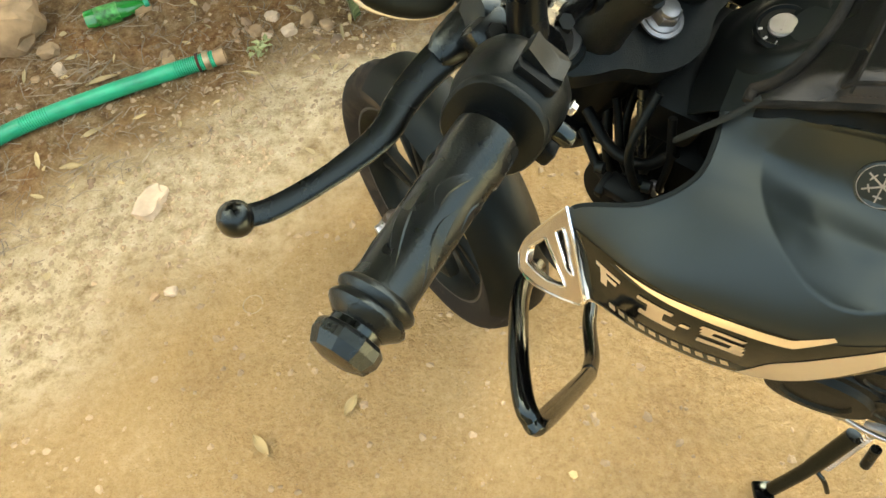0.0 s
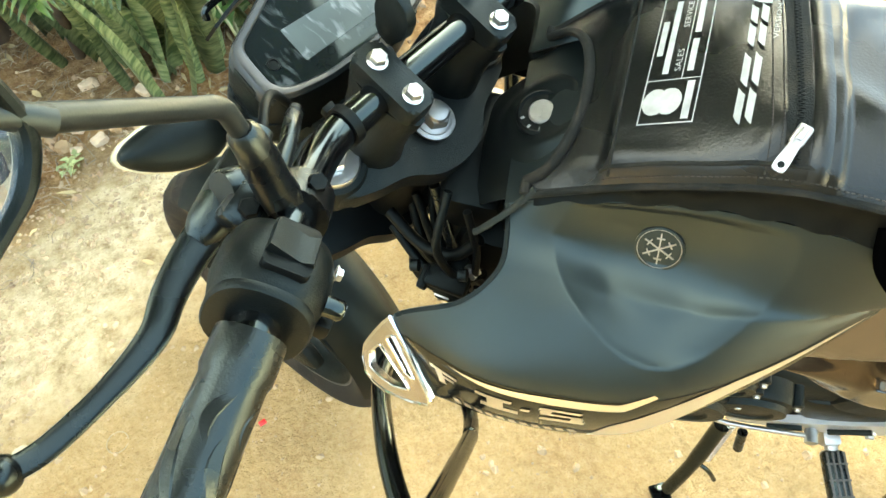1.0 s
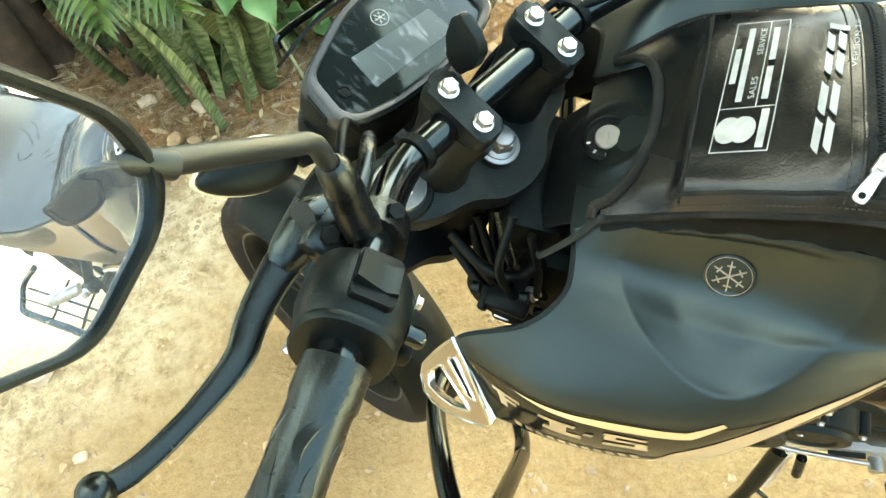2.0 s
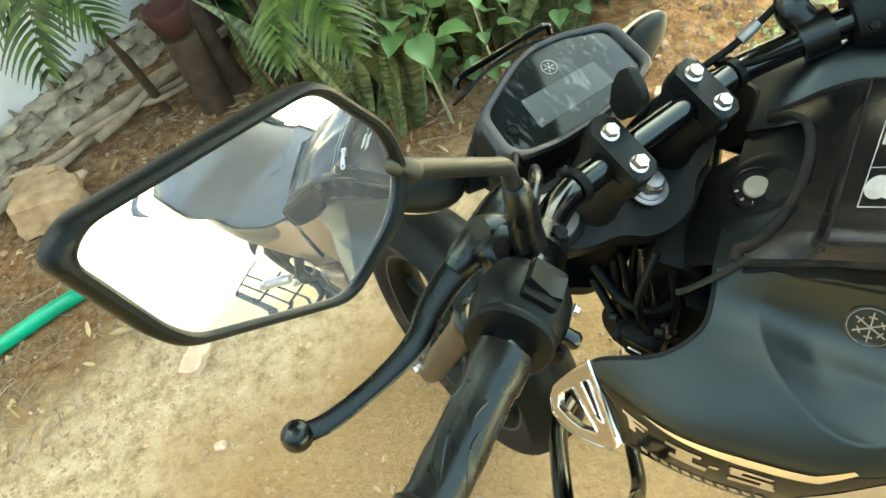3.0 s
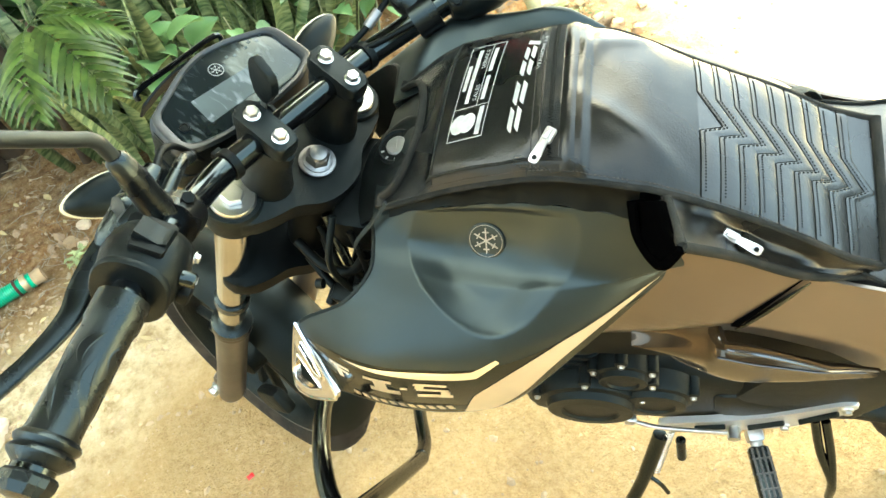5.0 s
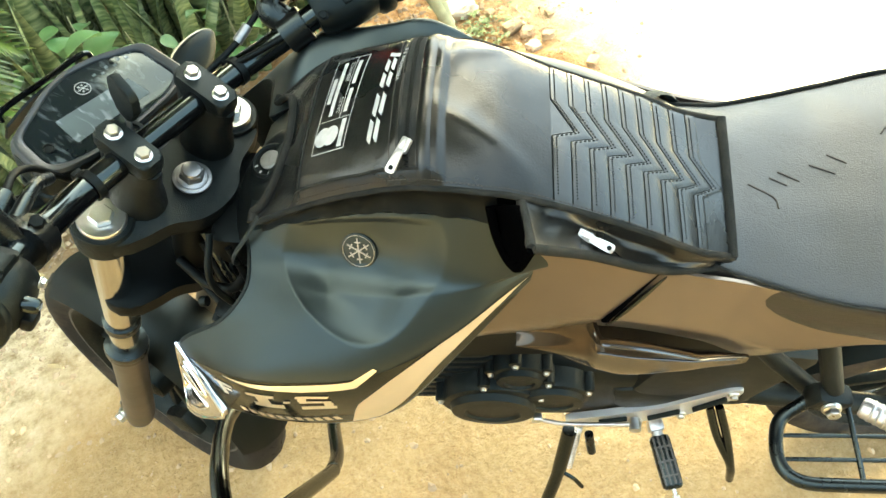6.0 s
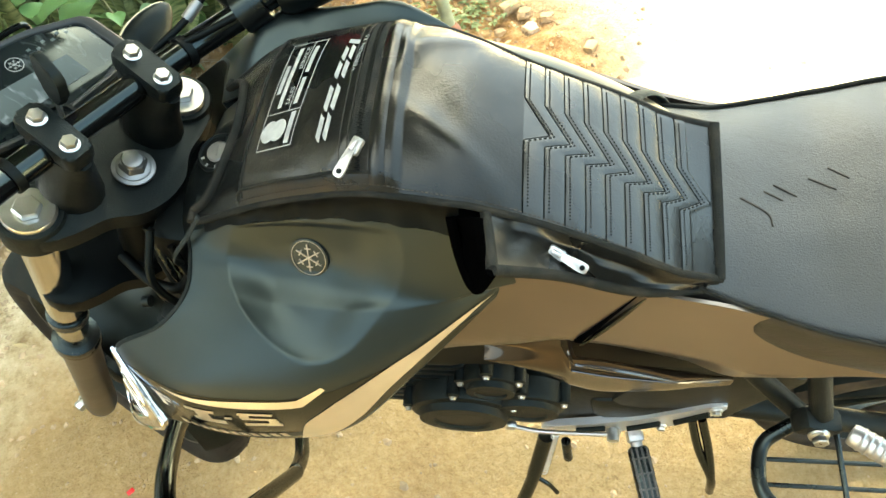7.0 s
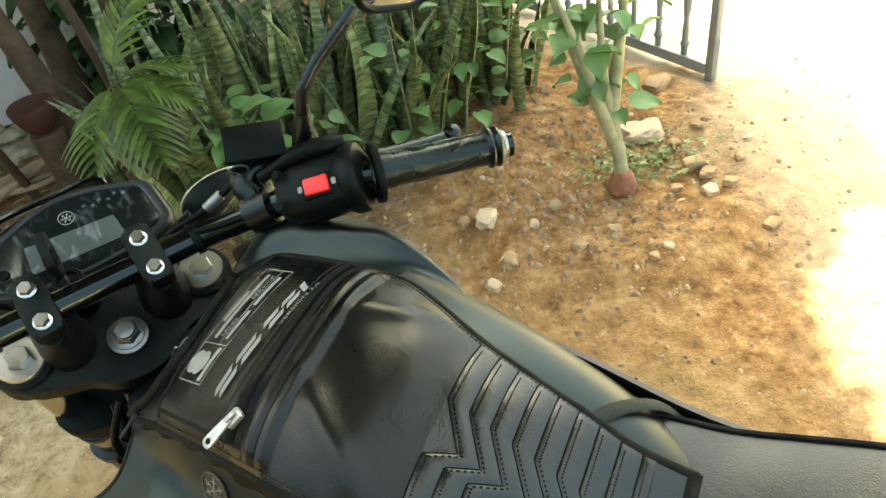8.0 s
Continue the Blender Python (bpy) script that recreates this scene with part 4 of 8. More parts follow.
def tank_rear(u, v):
    """The tank's right flank sweeping back beside the cover to the seat."""
    x = 0.285 + 0.262 * u
    y0 = interp(x, [(0.28, 0.080), (0.386, 0.055), (0.46, 0.040), (0.548, 0.034)])
    z0 = interp(x, [(0.28, 1.080), (0.386, 1.062), (0.46, 1.034), (0.514, 1.002), (0.548, 0.972)])
    y1 = interp(x, [(0.28, 0.150), (0.36, 0.138), (0.46, 0.122), (0.548, 0.098)])
    a = v * math.pi / 2
    return Vector((x, y0 + (y1 - y0) * math.sin(a), z0 - 0.115 * (1 - math.cos(a)) ** 1.2))


part("tank_rear", grid(B(), tank_rear, 30, 20, 0.003), M_TANK, bike, "matte dark flank of the tank beside the seat", angle=60)


def on_tank(u, v, lift=0.0):
    f = tank_side(-1)
    p = f(u, v)
    e = 0.01
    n1 = (f(u, min(1, v + e)) - f(u, max(0, v - e))).cross(f(min(1, u + e), v) - f(max(0, u - e), v)).normalized()
    if n1.y > 0:
        n1 = -n1
    return p + n1 * lift, n1


def find_uv(x, y, z):
    """The place on the tank's skin nearest to a point."""
    best, at = 9.0, (0.5, 0.5)
    for i in range(73):
        for j in range(61):
            d = (tank_skin(i / 72, j / 60) - Vector((x, y, z))).length
            if d < best:
                best, at = d, (i / 72, j / 60)
    return at


uv = find_uv(0.191, -0.106, 1.018)
p, nrm = on_tank(*uv, 0.0)
badge_m = frame_at(p + nrm * 0.0012, nrm, (1, 0, 0)) @ Matrix.Scale(0.86, 4)
bm = lathe(B(), [(0.0215, -0.012), (0.0215, 0.0018), (0.0195, 0.0022), (0.0185, 0.0006), (0.002, 0.0006)], 40, badge_m)
badge = part("tank_badge", bm, M_TANK, tank_left, "round badge with a silver rim")
part("badge_emblem", roundel(B(), badge_m @ Matrix.Translation((0, 0, 0.0006)), 0.0205, 0.0014), M_BADGE, badge, "silver crossed badge")


def decal(name, outline, mat, label, lift=0.0009, steps=6):
    """A sticker on the tank's side; its outline is in the side's own (u, v)."""
    bm = B()
    pts = []
    k = len(outline)
    for i in range(k):
        a, b = outline[i], outline[(i + 1) % k]
        for s in range(steps):
            pts.append((a[0] + (b[0] - a[0]) * s / steps, a[1] + (b[1] - a[1]) * s / steps))
    vs = [bm.verts.new((u, v, 0)) for u, v in pts]
    bm.faces.new(vs)
    bmesh.ops.triangulate(bm, faces=bm.faces)
    for _ in range(2):
        bmesh.ops.subdivide_edges(bm, edges=[e for e in bm.edges if e.calc_length() > 0.02], cuts=1)
        bmesh.ops.triangulate(bm, faces=bm.faces)
    for v in bm.verts:
        v.co = on_tank(v.co.x, v.co.y, lift)[0]
    return part(name, bm, mat, tank_left, label, flat=False)


# dark glossy band along the lower side with its cream streaks
ub = [(0.625, 0.012), (0.60, 0.20), (0.60, 0.42), (0.595, 0.58), (0.60, 0.74), (0.66, 0.90), (0.80, 0.97), (0.82, 0.80), (0.828, 0.55), (0.828, 0.30), (0.825, 0.03)]
decal("side_band", ub, M_GLOSS, "glossy black side band", 0.0005, 10)
decal("upper_streak", [(0.618, 0.14), (0.612, 0.40), (0.604, 0.545), (0.565, 0.60), (0.580, 0.612), (0.638, 0.56), (0.648, 0.40), (0.632, 0.22)], M_GOLD, "cream streak above the lettering", 0.0009)
decal("rear_streak", [(0.825, 0.44), (0.74, 0.535), (0.665, 0.64), (0.60, 0.76), (0.56, 0.90), (0.55, 0.985), (0.64, 0.93), (0.74, 0.80), (0.80, 0.66), (0.828, 0.54)], M_GOLD, "broad cream streak sweeping up to the rear", 0.0010)
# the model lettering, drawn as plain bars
for a, b, top, bot in ((0.105, 0.165, 0.672, 0.690), (0.115, 0.150, 0.700, 0.716), (0.108, 0.125, 0.690, 0.742), (0.205, 0.285, 0.672, 0.690), (0.225, 0.262, 0.690, 0.724), (0.205, 0.290, 0.724, 0.742), (0.300, 0.320, 0.702, 0.716), (0.345, 0.425, 0.672, 0.686), (0.345, 0.368, 0.686, 0.704), (0.345, 0.425, 0.702, 0.714), (0.402, 0.425, 0.712, 0.730), (0.335, 0.425, 0.730, 0.744)):
    a, b = 0.06 + (a - 0.105) * 1.28, 0.06 + (b - 0.105) * 1.28
    decal("letter_bar", [(top, a + 0.008), (top, b + 0.008), (bot, b), (bot, a)], M_GOLD, "", 0.0011, 2)
for k in range(11):
    decal("small_letter_bar", [(0.784, 0.09 + k * 0.032), (0.784, 0.110 + k * 0.032), (0.802, 0.110 + k * 0.032), (0.802, 0.09 + k * 0.032)], M_GOLD, "", 0.0011, 1)

# nose grille: chromed three-cornered frame with two bars
def nose(side):
    a, b, c = Vector((-0.022, -0.160, 0.930)), Vector((0.018, -0.221, 0.868)), Vector((-0.078, -0.158, 0.800))
    n = (b - a).cross(c - a).normalized()
    if n.y > 0:
        n = -n
    def P(s, t, lift=0.0):
        q = a + (b - a) * s + (c - a) * t + n * (lift + 0.010 * (4 * s * t))
        return Vector((q.x, q.y * (1 if side < 0 else -1), q.z))
    rim = [(0.0, 0.0), (-0.015, 0.25), (-0.02, 0.5), (-0.015, 0.78), (0.0, 1.0), (0.10, 1.08), (0.30, 0.98), (0.45, 0.80), (0.60, 0.60), (0.74, 0.40), (0.88, 0.20), (1.0, 0.02), (0.96, -0.02), (0.75, -0.02), (0.5, -0.02), (0.25, -0.015)]
    slit = rounded([(0.13, 0.24), (0.17, 0.085), (0.68, 0.045), (0.58, 0.115)], 0.03, 3)
    gap = rounded([(0.12, 0.82), (0.14, 0.44), (0.62, 0.195), (0.76, 0.16), (0.62, 0.40), (0.46, 0.60), (0.28, 0.82)], 0.04, 3)
    bm = B()
    edges = []
    for ring in (rim, slit, gap):
        vs = [bm.verts.new((x, y, 0)) for x, y in ring]
        edges += [bm.edges.new((vs[k], vs[(k + 1) % len(vs)])) for k in range(len(vs))]
    bmesh.ops.triangle_fill(bm, edges=edges, use_beauty=True)
    out = bmesh.ops.extrude_face_region(bm, geom=list(bm.faces))
    for v in [g for g in out["geom"] if isinstance(g, bmesh.types.BMVert)]:
        v.co.z = -1
    for v in bm.verts:
        v.co = P(v.co.x, v.co.y, 0.004 + 0.007 * v.co.z)
    plate = part("nose_grille", bm, M_NOSE, SIDES[side], "three-cornered plated nose grille with two openings", angle=30)
    for ring in (slit, gap):
        edge = [P(x, y, 0.0042) for x, y in ring]
        part("grille_lip", tube(B(), edge + edge[:2], 0.0016, 8, False), M_CHROME, plate, "bright chrome lip")
    edge = [P(x, y, 0.003) for x, y in rim]
    part("grille_rim", tube(B(), edge + edge[:2], 0.0022, 8, False), M_CHROME, plate, "bright chrome rim")
    bm = B()
    grid(bm, lambda u, v: P(0.02 + u * (1 - v) * 0.95, v * 0.98, -0.012), 8, 8, 0.002)
    part("grille_backing", bm, M_DARK, SIDES[side])
    # inner shroud walls behind the nose
    bm = B()
    f = 1 if side < 0 else -1
    def inner_edge(u, v):
        q = tank_skin(v * 0.56, 0.0) + Vector((0.030, 0.030, -0.055)) * u
        return Vector((q.x, q.y * f, q.z + (swell(v * 0.56, 0.0) if f < 0 else 0.0)))
    grid(bm, inner_edge, 6, 24, 0.004)
    part("shroud_edge", bm, M_PLAST, SIDES[side], "black inner edge of the shroud")
    bm = B()
    grid(bm, lambda u, v: Vector((-0.075 + 0.24 * u, f * (-0.150 + 0.02 * v), 0.800 + 0.04 * u - 0.10 * v * (1 - 0.3 * u))), 10, 6, 0.004)
    part("shroud_lower", bm, M_PLAST, SIDES[side])


nose(-1)
nose(1)

# console with the fuel lock on the tank's front
bm = B()
def console(u, v):
    x = 0.040 + 0.120 * u
    y = (2 * v - 1) * (0.058 + 0.020 * u)
    z = 0.985 + 0.055 * math.sin(min(1.0, u * 1.5) * math.pi / 2) - 0.020 * abs(2 * v - 1) ** 2.2
    r = math.hypot(x - 0.091, y - 0.003)
    z += 0.004 * math.exp(-((r - 0.033) / 0.008) ** 2) - 0.004 * max(0, 1 - r / 0.03)
    return Vector((x, y, z))
grid(bm, console, 36, 36, 0.004)
con = part("tank_console", bm, M_PLAST, bike, "matte black surround of the fuel lock")
km = frame_at((0.091, 0.003, 1.026), (-0.12, -0.05, 1))
bm = lathe(B(), [(0.022, -0.01), (0.022, 0.003), (0.0195, 0.005), (0.0175, 0.003), (0.0135, 0.003)], 32, km)
part("lock_bezel", bm, M_DARK, con, "black lock bezel")
bm = lathe(B(), [(0.0112, 0.001), (0.0112, 0.0050), (0.0100, 0.0062), (0.003, 0.0062)], 28, km)
block(bm, (0.002, 0.012, 0.001), km @ Matrix.Translation((0, 0, 0.0062)), 0)
part("key_barrel", bm, M_LOCK, con, "dull metal fuel lock barrel")
bm = B()
for k in range(5):
    block(bm, (0.0035, 0.002, 0.0006), km @ pose(0, 0, 0, 0, 0, 200 + k * 36) @ Matrix.Translation((0.0165, 0, 0.0034)), 0)
part("lock_mark", bm, M_WHITE, con, "tiny white lock markings")

# -- tank cover --
cover = thing("tank_cover", "black leatherette tank cover with zipped pocket, lying over the fuel tank", "tank cover", BIKE)
LEFT_Y = [(0.085, -0.078), (0.14, -0.080), (0.20, -0.086), (0.272, -0.092), (0.33, -0.096), (0.379, -0.096), (0.45, -0.102), (0.50, -0.106), (0.548, -0.096)]
RIGHT_Y = [(0.085, 0.085), (0.16, 0.104), (0.29, 0.098), (0.386, 0.067), (0.46, 0.050), (0.514, 0.041), (0.548, 0.040)]
LEFT_Z = [(0.085, 1.034), (0.10, 1.041), (0.14, 1.060), (0.20, 1.088), (0.272, 1.105), (0.33, 1.098), (0.379, 1.077), (0.45, 1.042), (0.50, 1.010), (0.548, 0.972)]
RIGHT_Z = [(0.085, 1.030), (0.16, 1.066), (0.29, 1.086), (0.386, 1.070), (0.46, 1.046), (0.514, 1.023), (0.548, 1.012)]


def cov(u, v, lift=0.0):
    """Cover surface: u along the bike from the front hem to the tail, v from its left to its right edge."""
    x = 0.088 + 0.462 * u
    yl, yr, zl, zr = interp(x, LEFT_Y), interp(x, RIGHT_Y), interp(x, LEFT_Z), interp(x, RIGHT_Z)
    s = 2 * v - 1
    bulge = interp(x, [(0.085, 0.004), (0.15, 0.019), (0.20, 0.022), (0.26, 0.027), (0.33, 0.025), (0.385, 0.017), (0.45, 0.010), (0.52, 0.002), (0.55, 0.001)])
    z = zl + (zr - zl) * v + bulge * (1 - abs(s) ** 3.4)
    y = yl + (yr - yl) * v
    # the pocket stands a step above the front flap
    lip = min(1.0, max(0.0, (x - 0.140 - 0.012 * v) / 0.007))
    z += 0.005 * lip * lip * (3 - 2 * lip) * min(1.0, v / 0.05, (1 - v) / 0.06) * (1 if x < 0.285 else max(0.0, 1 - (x - 0.285) / 0.006))
    wr = noise.noise(Vector((x * 16, y * 16, 3.1))) * 0.0022 + noise.noise(Vector((x * 45, y * 30, 7.7))) * 0.0008
    # soft folds in the plain panel behind the zip
    for fx, fy, gx, gy, amp, wid in ((0.285, -0.020, 0.372, -0.088, 0.0040, 0.011), (0.290, 0.045, 0.345, 0.070, 0.0030, 0.010), (0.282, 0.010, 0.300, 0.060, 0.0022, 0.008), (0.125, -0.060, 0.200, -0.072, 0.0025, 0.009), (0.235, -0.078, 0.262, -0.030, 0.0020, 0.007)):
        ex, ey = gx - fx, gy - fy
        t = max(0.0, min(1.0, ((x - fx) * ex + (y - fy) * ey) / (ex * ex + ey * ey)))
        dd = math.hypot(x - fx - ex * t, y - fy - ey * t)
        wr += amp * math.exp(-(dd / wid) ** 2) * (0.5 + 0.5 * math.sin(math.pi * min(1, max(0, t))))
    return Vector((x, y, z + wr + lift))


def cov_n(u, v):
    e = 0.01
    return (cov(u + e, v) - cov(u - e, v)).cross(cov(u, v + e) - cov(u, v - e)).normalized()


# the front hem is cut back round the lock
def cov_front(v):
    y = abs(2 * v - 1)
    return 0.082 * max(0.0, 1 - (y / 0.86) ** 2) ** 0.5 if y < 0.86 else 0.0


# chevron ridges are pressed into the tail panel
def chevron(v):
    """Shift of a chevron line towards the tail: straight, a slanting step, a short way back, straight."""
    if v > 0.64 or v < 0.375:
        return 0.0
    return 0.044 * (0.64 - v) / 0.185 if v > 0.455 else 0.044 * (v - 0.375) / 0.08


CHEV, STEP = 0.634, 0.0352


def ridge(u, v):
    w = u - chevron(v)
    k = (w - CHEV) / STEP
    if k < 0 or k > 8.6 or w > 0.945:
        return 0.0
    return 0.0014 * (abs(math.sin(math.pi * k)) ** 0.55) * min(1.0, v / 0.05, (1 - v) / 0.05)


TAIL = 0.633


def front_panel(u, v):
    s = cov_front(v)
    return cov(s + (TAIL - s) * u, v)


def tail_panel(u, v):
    w = TAIL + (1 - TAIL) * u
    return cov(w, v) + Vector((0, 0, ridge(w, v)))


part("cover_sheet", grid(B(), front_panel, 190, 110, 0.003), M_LEATHER, cover, "wrinkled black leatherette sheet with a zipped pocket", angle=70)
part("chevron_panel", grid(B(), tail_panel, 230, 120, 0.003), M_PANEL, cover, "padded tail panel with pressed chevrons, its sky sheen raised", angle=70)
# a dark line along each pressed fold paints the shade in the crease
for k in range(9):
    fold = [cov(CHEV + STEP * k + chevron(v), v, 0.0001) for v in [0.02 + 0.955 * i / 90 for i in range(91)]]
    part("chevron_fold", tube(B(), fold, 0.0007, 6), M_THREAD_SHADE, cover, "pressed chevron fold, its shade drawn as a dark line")
# stitched chevron lines: a row of dark needle holes and thread behind each groove
for k in range(9):
    bm = B()
    for j in range(58):
        v0 = 0.05 + 0.90 * j / 58
        v1 = v0 + 0.90 / 58 * 0.42
        tube(bm, [cov(CHEV + 0.0085 + STEP * k + chevron(v), v, 0.0013) for v in (v0, v1)], 0.0007, 5)
    part("chevron_stitching", bm, M_THREAD_SHADE, cover, "dark stitched chevron line")
# bound edges
def binding(name, f, n, r, label):
    pts = [f(i / n) for i in range(n + 1)]
    part(name, tube(B(), pts, r, 10, True, 0.8), M_BIND, cover, label)


binding("edge_binding", lambda t: cov(t, 0.0) + Vector((0, 0.001, -0.001)), 50, 0.0035, "faded fabric binding along the edge")
binding("edge_binding", lambda t: cov(t, 1.0) + Vector((0, -0.001, -0.001)), 50, 0.0035, "faded fabric binding along the edge")
binding("tail_binding", lambda t: cov(0.995, t) + Vector((0, 0, 0.001)), 24, 0.0050, "folded fabric binding at the tail")
binding("front_binding", lambda t: cov(cov_front(t), t) + Vector((0, 0, 0.002)), 60, 0.0044, "fabric binding round the lock cut-out")
for su in (0.336, 0.350, 0.392, 0.408):
    bm = B()
    for j in range(70):
        v0 = 0.03 + 0.94 * j / 70
        tube(bm, [cov(su + (0.004 if su > 0.38 else 0.0) * math.sin(v0 * 9), v, 0.0006) for v in (v0, v0 + 0.94 / 70 * 0.62)], 0.00055, 5)
    part("zip_stitching", bm, M_STITCH_GLINT, cover, "greyish stitched line beside the zip")
bm = B()
grid(bm, lambda a, b: cov(0.388 + 0.026 * a, 0.02 + 0.96 * b, 0.0008 + 0.0022 * math.sin(math.pi * a)), 8, 60, 0.0012)
part("zip_flap", bm, M_LEATHER, cover, "folded leatherette flap beside the zip")
binding("pocket_seam", lambda t: cov(0.118 + 0.277 * t, 0.055) + Vector((0, 0, 0.0003)), 24, 0.0018, "pocket seam")
binding("pocket_seam", lambda t: cov((0.148 + 0.012 * t - 0.088) / 0.462, 0.03 + 0.94 * t) + Vector((0, 0, 0.0004)), 30, 0.0011, "stitched front edge of the pocket")
binding("pocket_seam", lambda t: cov(0.145 + 0.24 * t, 0.95) + Vector((0, 0, 0.0003)), 24, 0.0016, "pocket seam")


for vv, su0, su1 in ((0.022, 0.12, 0.98), (0.978, 0.10, 0.98)):
    bm = B()
    for j in range(110):
        u0 = su0 + (su1 - su0) * j / 110
        tube(bm, [cov(u, vv, 0.0006) for u in (u0, u0 + (su1 - su0) / 110 * 0.6)], 0.00055, 5)
    part("hem_stitching", bm, M_STITCH_GLINT, cover, "greyish stitched line along the hem")


def hem_gap(u, v):
    """Strip from the hem to the tank, black for the shade under the hem."""
    x = 0.096 + 0.236 * u
    top = Vector((x, interp(x, LEFT_Y) + 0.004, interp(x, LEFT_Z) - 0.005))
    low = Vector((x, interp(x, [(0.07, -0.078), (0.185, -0.084), (0.26, -0.095), (0.34, -0.103)]), interp(x, [(0.07, 1.013), (0.12, 1.036), (0.185, 1.057), (0.26, 1.073), (0.34, 1.062)]) - 0.003))
    return top.lerp(low, v) + Vector((0, 0.004 * math.sin(math.pi * v) + 0.0015 * math.sin(x * 170), 0))


part("hem_shade", grid(B(), hem_gap, 60, 8, 0.002), M_DARK, cover, "black strip drawn for the shade under the hem")


def zipper(u, v0, v1, name):
    bm = B()
    n = 110
    for i in range(n):
        t = i / n
        p = cov(u, v0 + (v1 - v0) * t, 0.0012)
        block(bm, (0.0026, 0.0010, 0.0010), Matrix.Translation(p + Vector((0.0007 * (1 if i % 2 else -1), 0, 0))), 0)
    z = part(name, bm, M_DARK, cover, "black zip teeth")
    bm = B()
    grid(bm, lambda a, b: cov(u - 0.016 + 0.032 * a, v0 + (v1 - v0) * b, 0.0006), 6, 30)
    part("zip_tape", bm, M_BIND, cover, "dusty black zip tape")
    return z


zipper(0.370, 0.05, 0.95, "zip")


def puller(m, label):
    """Cast zip slider with a long pull tab that has a hole."""
    m = m @ Matrix.Scale(0.85, 4)
    bm = block(B(), (0.011, 0.016, 0.007), m @ Matrix.Translation((0, 0, 0.004)), 0.002)
    block(bm, (0.005, 0.011, 0.004), m @ Matrix.Translation((0, 0, 0.0095)), 0.0015)
    s = part("zip_slider", bm, M_ALLOY, cover, label)
    bm = B()
    line = rounded([(-0.0032, 0.0), (-0.0052, -0.024), (-0.0048, -0.032), (0.0048, -0.032), (0.0052, -0.024), (0.0032, 0.0)], 0.003)
    slab(bm, line, 0.0075, 0.0095, m, 0.0006)
    tab = part("zip_pull", bm, M_ALLOY, s, "bright zip pull tab")
    bm = lathe(B(), [(0.0026, 0.0096), (0.0026, 0.0099), (0.0005, 0.0099)], 14, m @ Matrix.Translation((0, -0.0265, 0)))
    part("pull_hole", bm, M_DARK, s)


p = cov(0.370, 0.135, 0.003)
puller(frame_at(p, cov_n(0.370, 0.135) * (1 if cov_n(0.370, 0.135).z > 0 else -1), (0.88, -0.48, 0.0)), "bright metal zip slider")


def lay(name, bm, label, mat=M_WHITE, lift=0.0022):
    """Print laid on the pocket: x runs down the pocket's width and y along the bike."""
    for v in bm.verts:
        q = v.co.copy()
        across = 0.200 + (q.y - 0.24) * 1.025
        along_u = (0.288 + (q.x - 0.294) * 0.60 if q.x > 0.28 else 0.162 + (q.x - 0.160) * 0.725) + 0.045 * (across - 0.20)
        v.co = cov(along_u, across, lift + q.z)
    return part(name, bm, mat, cover, label)


def bars(rows):
    bm = B()
    for u0, u1, v0, v1 in rows:
        n = max(1, int((v1 - v0) / 0.04))
        for i in range(n):
            a, b = v0 + (v1 - v0) * i / n, v0 + (v1 - v0) * (i + 1) / n
            vs = [bm.verts.new((x, y, 0)) for x, y in ((u0, a), (u1, a), (u1, b), (u0, b))]
            bm.faces.new(vs)
    return bm


def words(body, u, v, size_v, size_u, slant=0.0):
    """Letters from the built-in font, reading from the cover's left edge to its right."""
    cu = bpy.data.curves.new("words", "FONT")
    cu.body, cu.size, cu.resolution_u = body, 1.0, 2
    ob = bpy.data.objects.new("words", cu)
    scene.collection.objects.link(ob)
    bpy.context.view_layer.update()
    me = bpy.data.meshes.new_from_object(ob)
    bm = B()
    bm.from_mesh(me)
    bpy.data.objects.remove(ob)
    bpy.data.meshes.remove(me)
    bpy.data.curves.remove(cu)
    xs = [q.co.x for q in bm.verts]
    x0, x1 = min(xs), max(xs)
    bmesh.ops.triangulate(bm, faces=bm.faces)
    for q in bm.verts:
        fx, fy = (q.co.x - x0) / (x1 - x0), q.co.y / 0.72
        q.co = Vector((u + size_u * (1 - fy), v + size_v * fx + slant * fy, 0))
    return bm


U0, U1 = 0.160, 0.262
lay("print_frame", bars([(U0, U0 + 0.0024, 0.24, 0.84), (U1, U1 + 0.0024, 0.24, 0.84), (U0, U1 + 0.0024, 0.236, 0.241), (U0, U1 + 0.0024, 0.839, 0.844), (U0, U1, 0.416, 0.420), (0.226, 0.228, 0.42, 0.84)]), "white printed frame")
lay("print_line", words("SALES", 0.209, 0.455, 0.10, 0.012), "white printed capitals")
lay("print_line", words("SERVICE", 0.209, 0.66, 0.14, 0.012), "white printed capitals")
lay("print_bar", bars([(0.168, 0.180, 0.53, 0.70), (0.187, 0.199, 0.445, 0.805), (0.234, 0.246, 0.45, 0.60), (0.234, 0.246, 0.63, 0.80), (0.240, 0.254, 0.25, 0.405)]), "unreadable white print")
bm = B()
for cu_, cv_, a0 in ((0.186, 0.325, 0.0), (0.212, 0.325, 0.0)):
    ring = [bm.verts.new((cu_ + 0.024 * math.cos(2 * math.pi * k / 20), cv_ + 0.055 * math.sin(2 * math.pi * k / 20), 0)) for k in range(20)]
    bm.faces.new(ring)
lay("print_logo", bm, "white two-lobed printed mark")
